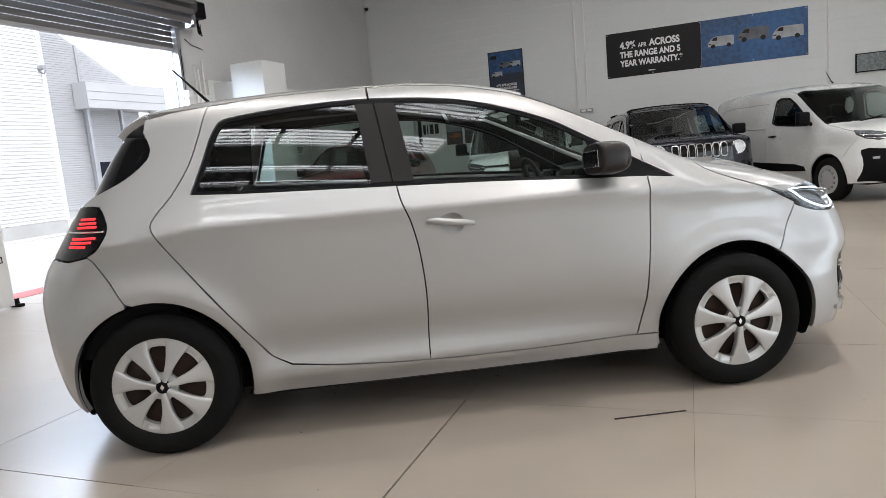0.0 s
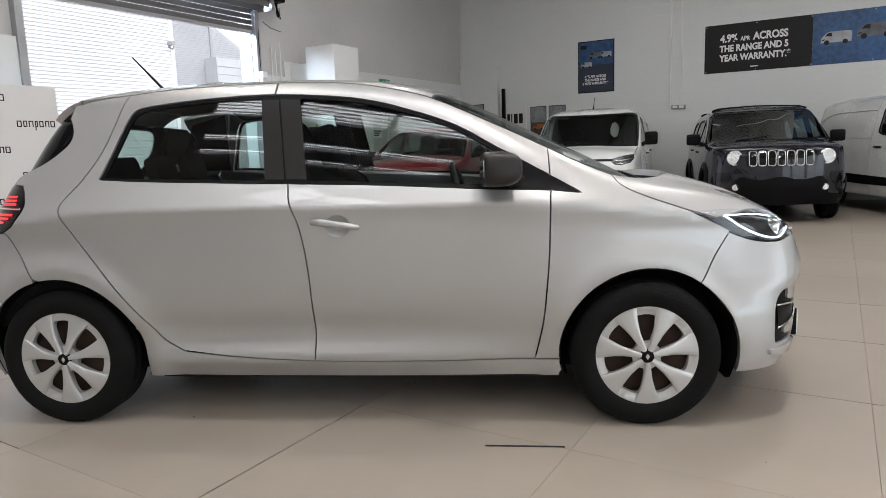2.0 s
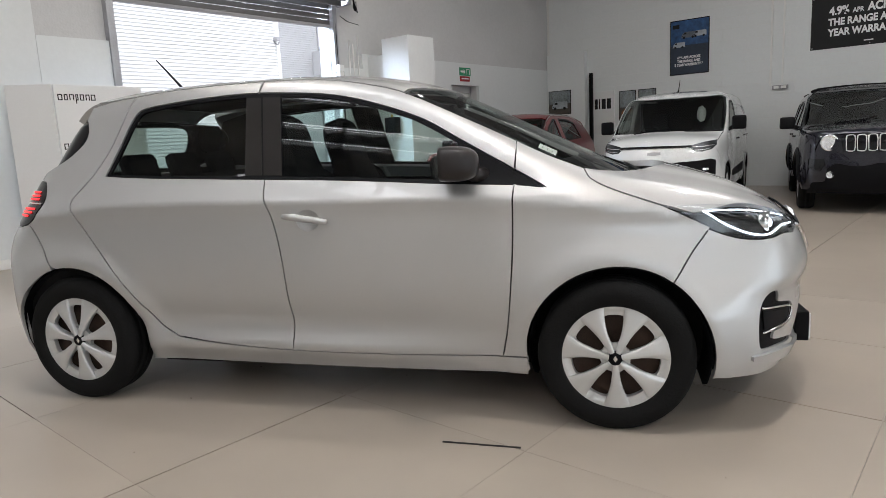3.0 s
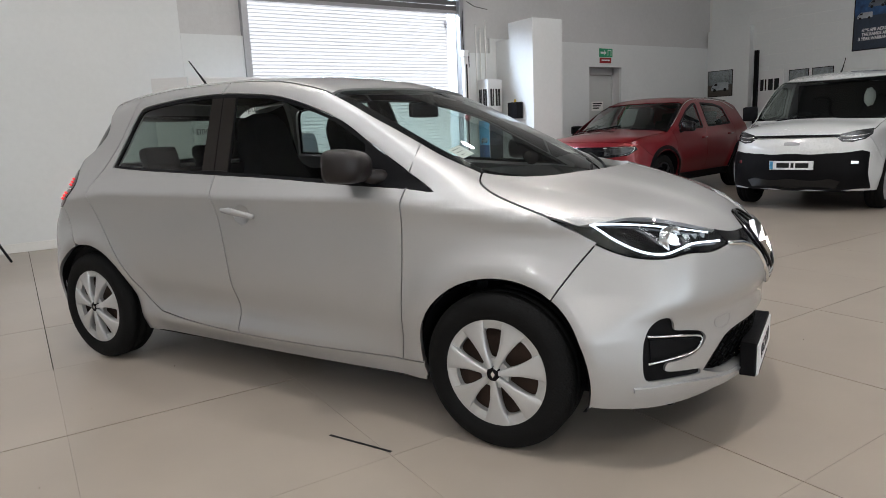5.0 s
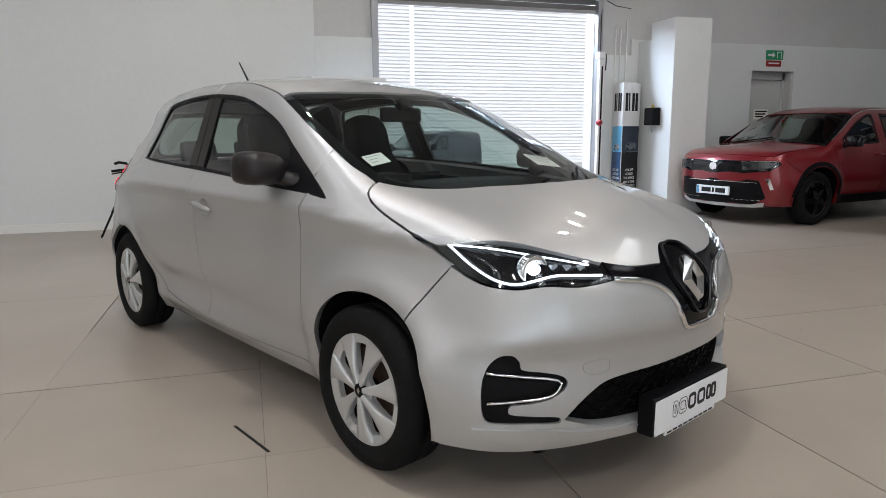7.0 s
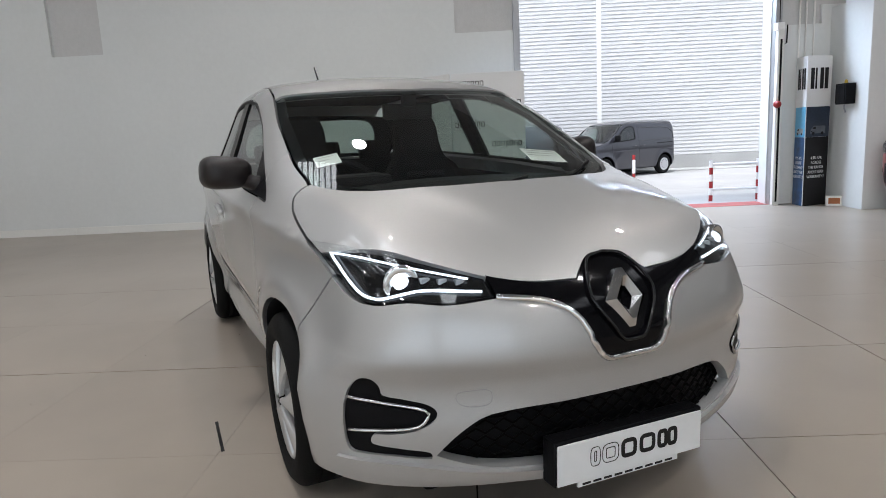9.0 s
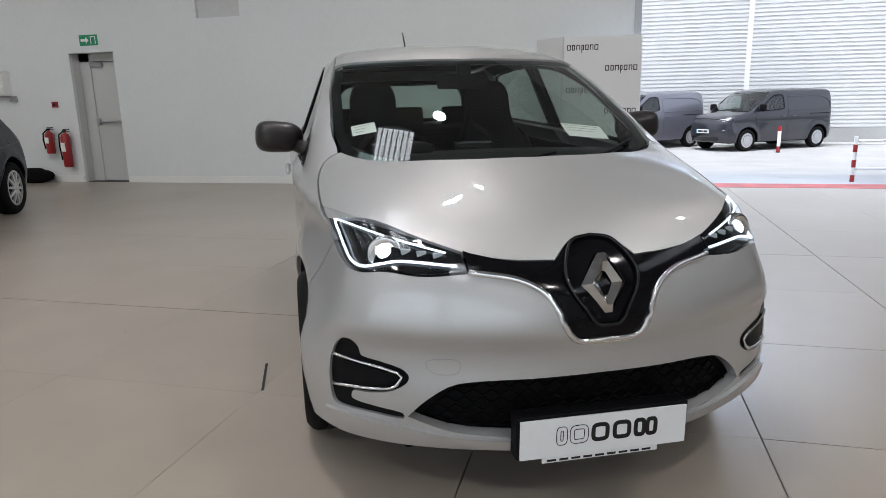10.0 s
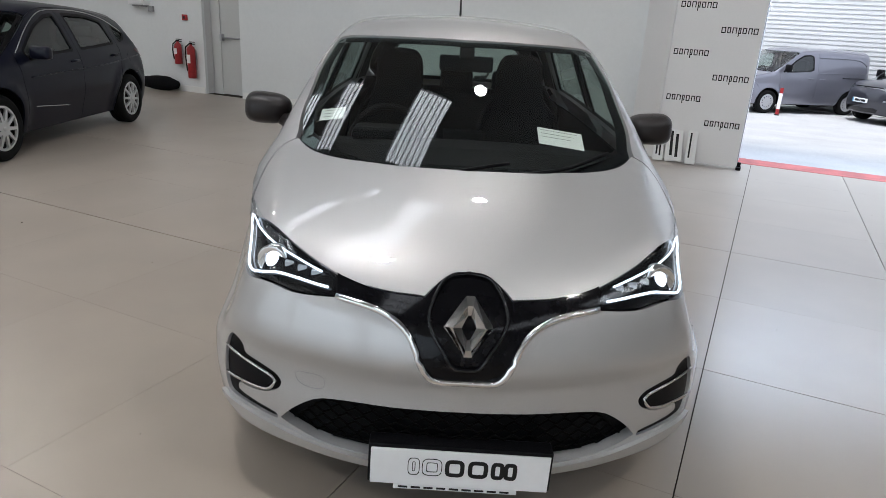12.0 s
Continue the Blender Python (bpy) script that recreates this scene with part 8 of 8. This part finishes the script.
def display_board():
    t = thing("display_board", "tall pale folding display board with rows of small dark marks", "display board", pose(-5.40, 0, 0))
    front = part("panel", boxed(-0.025, 0.0, 0.37, 1.36, 0.02, 2.03, bevel=0.004), BOARD, t)
    wing = part("wing_panel", boxed(-0.47, 0.0, -0.024, 0.0, 0.02, 2.03, bevel=0.004), BOARD, t)
    wing.matrix_basis = pose(-0.012, 0.365, 0, 0, 0, 52)
    bm = bmesh.new()
    box(bm, -0.09, 0.07, 1.36, 1.42, 0.0, 0.035, bevel=0.01)
    box(bm, -0.03, 0.01, 1.37, 1.41, 0.03, 0.09, bevel=0.006)
    part("foot", bm, BLACK_PLASTIC, t)
    widths = [(0, 0.05), (0.066, 0.04), (0.122, 0.05), (0.188, 0.03), (0.234, 0.045), (0.296, 0.045), (0.354, 0.05)]

    def mark(parent, y, z, x=0.0):
        for k, (o, w) in enumerate(widths):
            lo, hi, th = z - (0.07 if k == 3 else 0.034), z + 0.034, 0.011
            bm = bmesh.new()
            box(bm, x, x + 0.0015, y + o, y + o + th, lo, hi)
            box(bm, x, x + 0.0015, y + o + w - th, y + o + w, z - 0.034, hi)
            box(bm, x, x + 0.0016, y + o + th, y + o + w - th, hi - th, hi)
            if k % 3 != 2:
                box(bm, x, x + 0.0016, y + o + th, y + o + w - th, z - 0.034, z - 0.034 + th)
            part("name_mark", bm, INK, parent)

    for k in range(3):
        mark(front, 0.905, 0.52 + k * 0.55)
        mark(front, 0.405, 0.80 + k * 0.545)
    for n, (y, w, h, tilt) in enumerate(((0.37, 0.12, 0.40, 7), (0.52, 0.20, 0.45, 9), (0.76, 0.12, 0.45, 4))):
        s = thing("leaning_strip", "narrow white sign strip leaning at the display board", "sign", pose(-5.39 + 0.09, y, 0, tilt * 0.6, -14, 0), "leaning sign strips")
        part("strip", boxed(-0.008, 0.0, 0, w, 0.004, h, bevel=0.002), BOARD, s)
        part("strip_mark", boxed(0.0, 0.0015, w * 0.25, w * 0.42, 0.08, h - 0.06), INK, s)
        if n < 2:
            part("strip_mark", boxed(0.0, 0.0015, w * 0.58, w * 0.75, 0.06, h - 0.1), INK, s)


display_board()


def tripod():
    t = thing("tripod", "small black camera tripod with a phone clamp standing by the wall", "tripod", pose(-5.31, -2.06, 0))
    for k in range(3):
        a = math.radians(60 + 120 * k)
        bm = bmesh.new()
        tube(bm, [(0.025 * math.cos(a), 0.025 * math.sin(a), 0.60), (0.18 * math.cos(a), 0.18 * math.sin(a), 0.30)], 0.019, 8)
        tube(bm, [(0.17 * math.cos(a), 0.17 * math.sin(a), 0.32), (0.33 * math.cos(a), 0.33 * math.sin(a), 0.012)], 0.014, 8)
        leg = part("leg", bm, BLACK_PLASTIC, t)
        bm = bmesh.new()
        bmesh.ops.create_uvsphere(bm, u_segments=10, v_segments=6, radius=0.013)
        part("rubber_foot", bm, RUBBER, leg).location = (0.33 * math.cos(a), 0.33 * math.sin(a), 0.013)
    bm = bmesh.new()
    tube(bm, [(0, 0, 0.42), (0, 0, 0.78)], 0.015, 10)
    part("centre_column", bm, BLACK_PLASTIC, t)
    part("collar", boxed(-0.03, 0.03, -0.03, 0.03, 0.57, 0.63, bevel=0.008), BLACK_PLASTIC, t)
    bm = bmesh.new()
    box(bm, -0.025, 0.025, -0.03, 0.03, 0.78, 0.84, bevel=0.008)
    tube(bm, [(0, -0.03, 0.8), (0, -0.14, 0.78)], 0.008, 8)
    part("head", bm, BLACK_PLASTIC, t)
    bm = bmesh.new()
    tube(bm, [(0, -0.10, 0.905), (0, -0.05, 0.925), (0, 0.04, 0.91), (0, 0.065, 0.87), (0, 0.045, 0.835), (0, -0.05, 0.825), (0, -0.14, 0.815)], 0.017, 8)
    part("phone_clamp", bm, BLACK_PLASTIC, t)


tripod()


def fire_door(name, door, label, bar, sign):
    y0, y1, z1 = door
    t = thing(name, label, "door", pose(T0 + 0.02, y0, 0), kind="structure")
    w = y1 - y0
    leaf = part("leaf", boxed(0, 0.045, 0.2 if bar else 0.06, w - 0.05, 0.01, z1 - 0.14, bevel=0.003), DOOR_GREY, t)
    bm = bmesh.new()
    for b in ((0.0, 0.07 if not bar else 0.21, 0, z1), (w - 0.05, w, 0, z1), (0.0, w, z1 - 0.13, z1)):
        box(bm, -0.03, 0.07, *b)
    part("door_frame", bm, DOOR_GREY, t)
    if bar:
        bm = bmesh.new()
        tube(bm, [(0.1, 0.24, 1.02), (0.1, w - 0.08, 1.02)], 0.016, 8)
        for y in (0.26, w - 0.1):
            box(bm, 0.045, 0.12, y - 0.025, y + 0.025, 0.96, 1.08, bevel=0.006)
        part("push_bar", bm, STEEL_GREY, leaf)
        part("closer", boxed(0.045, 0.10, 0.22, 0.46, z1 - 0.22, z1 - 0.15, bevel=0.008), GREY_PLASTIC, leaf)
    if sign:
        s = part("door_sign", boxed(0.046, 0.049, 0.30, 0.62, 1.48, 1.66), PAPER, leaf)
        for k in range(3):
            part("print_bar", boxed(0.049, 0.0505, 0.33, 0.59 - 0.04 * k, 1.61 - k * 0.045, 1.635 - k * 0.045), INK, s)
    bm = bmesh.new()
    box(bm, 0.045, 0.06, 0.24 if bar else 0.1, 0.28 if bar else 0.14, 0.98, 1.12, bevel=0.003)
    tube(bm, [(0.06, 0.12, 1.06), (0.1, 0.12, 1.06), (0.1, 0.22, 1.06)], 0.01, 8)
    if not bar:
        part("door_handle", bm, STEEL_GREY, leaf)
    else:
        bm.free()


fire_door("door_1", S_DOOR, "grey steel fire door with push bar in a recess", True, False)
fire_door("door_2", N_DOOR, "grey painted door with a small paper sign in a recess", False, True)


def exit_sign(y, z, w, h, red):
    t = thing("exit_sign", "green exit sign with white shapes above a door", "sign", pose(WX, y, z))
    part("plate", boxed(0, 0.012, 0, w, 0, h, bevel=0.002), GREEN, t)
    bm = bmesh.new()
    box(bm, 0.012, 0.0135, w * 0.08, w * 0.36, h * 0.38, h * 0.62)
    tip = [bm.verts.new((0.0132, w * a, h * b)) for a, b in ((0.36, 0.18), (0.52, 0.5), (0.36, 0.82))]
    bm.faces.new(tip)
    box(bm, 0.012, 0.0135, w * 0.62, w * 0.66, h * 0.15, h * 0.85)
    box(bm, 0.012, 0.0135, w * 0.86, w * 0.9, h * 0.15, h * 0.85)
    box(bm, 0.012, 0.0135, w * 0.66, w * 0.86, h * 0.77, h * 0.85)
    part("arrow_and_door", bm, INK_WHITE, t)
    if red:
        q = part("red_plate", boxed(0, 0.012, w * 0.03, w * 0.9, -h * 0.72, -0.012, bevel=0.002), RED, t)
        part("print_bar", boxed(0.012, 0.0135, w * 0.15, w * 0.78, -h * 0.45, -h * 0.3), INK_WHITE, q)


exit_sign(-7.61, 2.27, 0.35, 0.17, False)
exit_sign(8.22, 2.50, 0.36, 0.16, True)


def extinguisher(y, z, h, r, bracket):
    t = thing("fire_extinguisher", "red fire extinguisher with black hose hung on the wall", "extinguisher", pose(WX + r + 0.025, y, z), "wall extinguishers")
    bm = bmesh.new()
    lathe(bm, [(0.001, 0.0), (r * 0.9, 0.0), (r, 0.02), (r, h - 0.09), (r * 0.8, h - 0.045), (r * 0.35, h - 0.02), (r * 0.3, h), (0.001, h)], 24, "z")
    body = part("cylinder", bm, RED, t, smooth=True)
    part("label", boxed(r * 0.86, r + 0.003, -r * 0.5, r * 0.5, h * 0.45, h * 0.7, bevel=0.002), PAPER, body)
    bm = bmesh.new()
    box(bm, -0.02, 0.02, -0.03, 0.03, h, h + 0.03, bevel=0.005)
    box(bm, -0.012, 0.012, -0.02, 0.10, h + 0.035, h + 0.05, bevel=0.004)
    box(bm, -0.012, 0.012, 0.0, 0.10, h + 0.0, h + 0.014, bevel=0.004)
    part("valve", bm, BLACK_PLASTIC, t)
    bm = bmesh.new()
    tube(bm, [(0.0, -0.03, h + 0.01), (0.03, -r - 0.02, h - 0.05), (0.04, -r - 0.025, h * 0.6), (0.03, -r - 0.01, h * 0.2)], 0.012, 8)
    part("hose", bm, RUBBER, t)
    part("wall_bracket", boxed(-r - 0.025, -r + 0.01, -0.03, 0.03, h * 0.55, h * 0.85), STEEL_GREY, t)


extinguisher(-8.42, 0.50, 0.40, 0.068, True)
extinguisher(-8.09, 0.27, 0.60, 0.075, True)


def call_point():
    t = thing("call_point", "small red fire alarm call point on the wall", "call point", pose(WX, -8.27, 1.28))
    part("case", boxed(0, 0.045, -0.05, 0.05, 0, 0.1, bevel=0.006), RED, t)
    part("window", boxed(0.045, 0.047, -0.025, 0.025, 0.025, 0.07), INK, t)


call_point()


def meter_cabinet():
    t = thing("wall_cabinet", "white meter cabinet on the wall with a small socket", "cabinet", pose(WX, -9.55, 1.5))
    part("body", boxed(0, 0.16, 0, 0.40, 0, 0.42, bevel=0.006), WHITE, t)
    part("door", boxed(0.16, 0.172, 0.012, 0.388, 0.012, 0.408, bevel=0.003), WHITE, t)
    part("socket", boxed(0, 0.05, 0.38, 0.50, -0.11, -0.01, bevel=0.005), GREY_PLASTIC, t)
    part("base_rail", boxed(0, 0.10, 0.04, 0.36, -0.03, -0.002, bevel=0.003), GREY_PLASTIC, t)
    d = thing("cable_duct", "grey steel cable duct rising on the wall", "duct", pose(WX, -9.62, 1.92))
    part("trunking", boxed(0, 0.1, -0.04, 0.10, 0.0, H - 2.0, bevel=0.004), STEEL_GREY, d)


meter_cabinet()


def black_bag():
    bm = bmesh.new()
    bmesh.ops.create_uvsphere(bm, u_segments=24, v_segments=14, radius=1.0)
    rng = random.Random(4)
    for v in bm.verts:
        x, y, z = v.co
        y2 = math.copysign(abs(y) ** 0.55, y)
        v.co = Vector((x * 0.13 * (1 + 0.12 * math.sin(9 * y)), y2 * 0.45, 0.125 + z * 0.125 * (1 + 0.1 * math.sin(7 * y + 1)) + rng.uniform(-0.006, 0.006) * (z > 0)))
        v.co.z = max(v.co.z, 0.0)
    tagged(part("bag", bm, CABIN, smooth=True), "long soft black bag lying on the floor by the wall", "bag").matrix_basis = pose(WX + 0.2, -8.83, 0, 0, 0, 4)


black_bag()


# marks left on the floor
def tape():
    bm = bmesh.new()
    n = 12
    a, b = Vector((1.01, -0.675, 0)), Vector((1.30, -0.54, 0))
    d = (b - a).normalized()
    s = Vector((-d.y, d.x, 0)) * 0.0065
    rows = []
    for k in range(n + 1):
        p = a + (b - a) * (k / n)
        wob = 1 + 0.12 * math.sin(k * 2.3)
        rows.append([bm.verts.new(p + s * wob + Vector((0, 0, 0.0012))), bm.verts.new(p - s * wob + Vector((0, 0, 0.0012)))])
    for p, q in zip(rows, rows[1:]):
        bm.faces.new((p[0], p[1], q[1], q[0]))
    got = bmesh.ops.extrude_face_region(bm, geom=list(bm.faces))["geom"]
    for q in got:
        if isinstance(q, bmesh.types.BMVert):
            q.co.z = 0.0002
    bmesh.ops.recalc_face_normals(bm, faces=bm.faces)
    tagged(part("tape_strip", bm, INK), "short strip of black tape stuck on the floor", "tape")


tape()


def crumbs():
    rng = random.Random(9)
    bm = bmesh.new()
    for k in range(46):
        x, y = rng.uniform(-1.0, 5.5), rng.uniform(-3.5, 5.0)
        r = rng.uniform(0.0015, 0.0045)
        got = bmesh.ops.create_icosphere(bm, subdivisions=1, radius=r, matrix=Matrix.Translation((x, y, r * 0.5)) @ Matrix.Diagonal((1.6, 1, 0.6, 1)))
    tagged(part("floor_grit", bm, RUST), "dark crumbs of grit scattered on the floor", "grit", kind="stuff")


crumbs()


# covers and papers seen in the parked vehicles
def extras_on_vans():
    for v in (van, van2):
        bm = bmesh.new()
        bmesh.ops.create_uvsphere(bm, u_segments=14, v_segments=10, radius=1.0)
        for q in bm.verts:
            q.co = Vector((q.co.x * 0.05, q.co.y * 0.075, q.co.z * 0.13 + 0.012 * math.sin(q.co.y * 9)))
        part("seat_wrap", bm, PAPER, v, "crumpled clear plastic wrap on a headrest", smooth=True).location = (0.16, 0.36, 1.44)
        bm = bmesh.new()
        tube(bm, [(0.25, 0.0, 1.82), (0.2, 0.0, 1.86), (0.08, 0.0, 2.02)], [0.014, 0.008, 0.004], 8)
        part("aerial", bm, BLACK_PLASTIC, v)


extras_on_vans()


floor_tiles()
blocks()
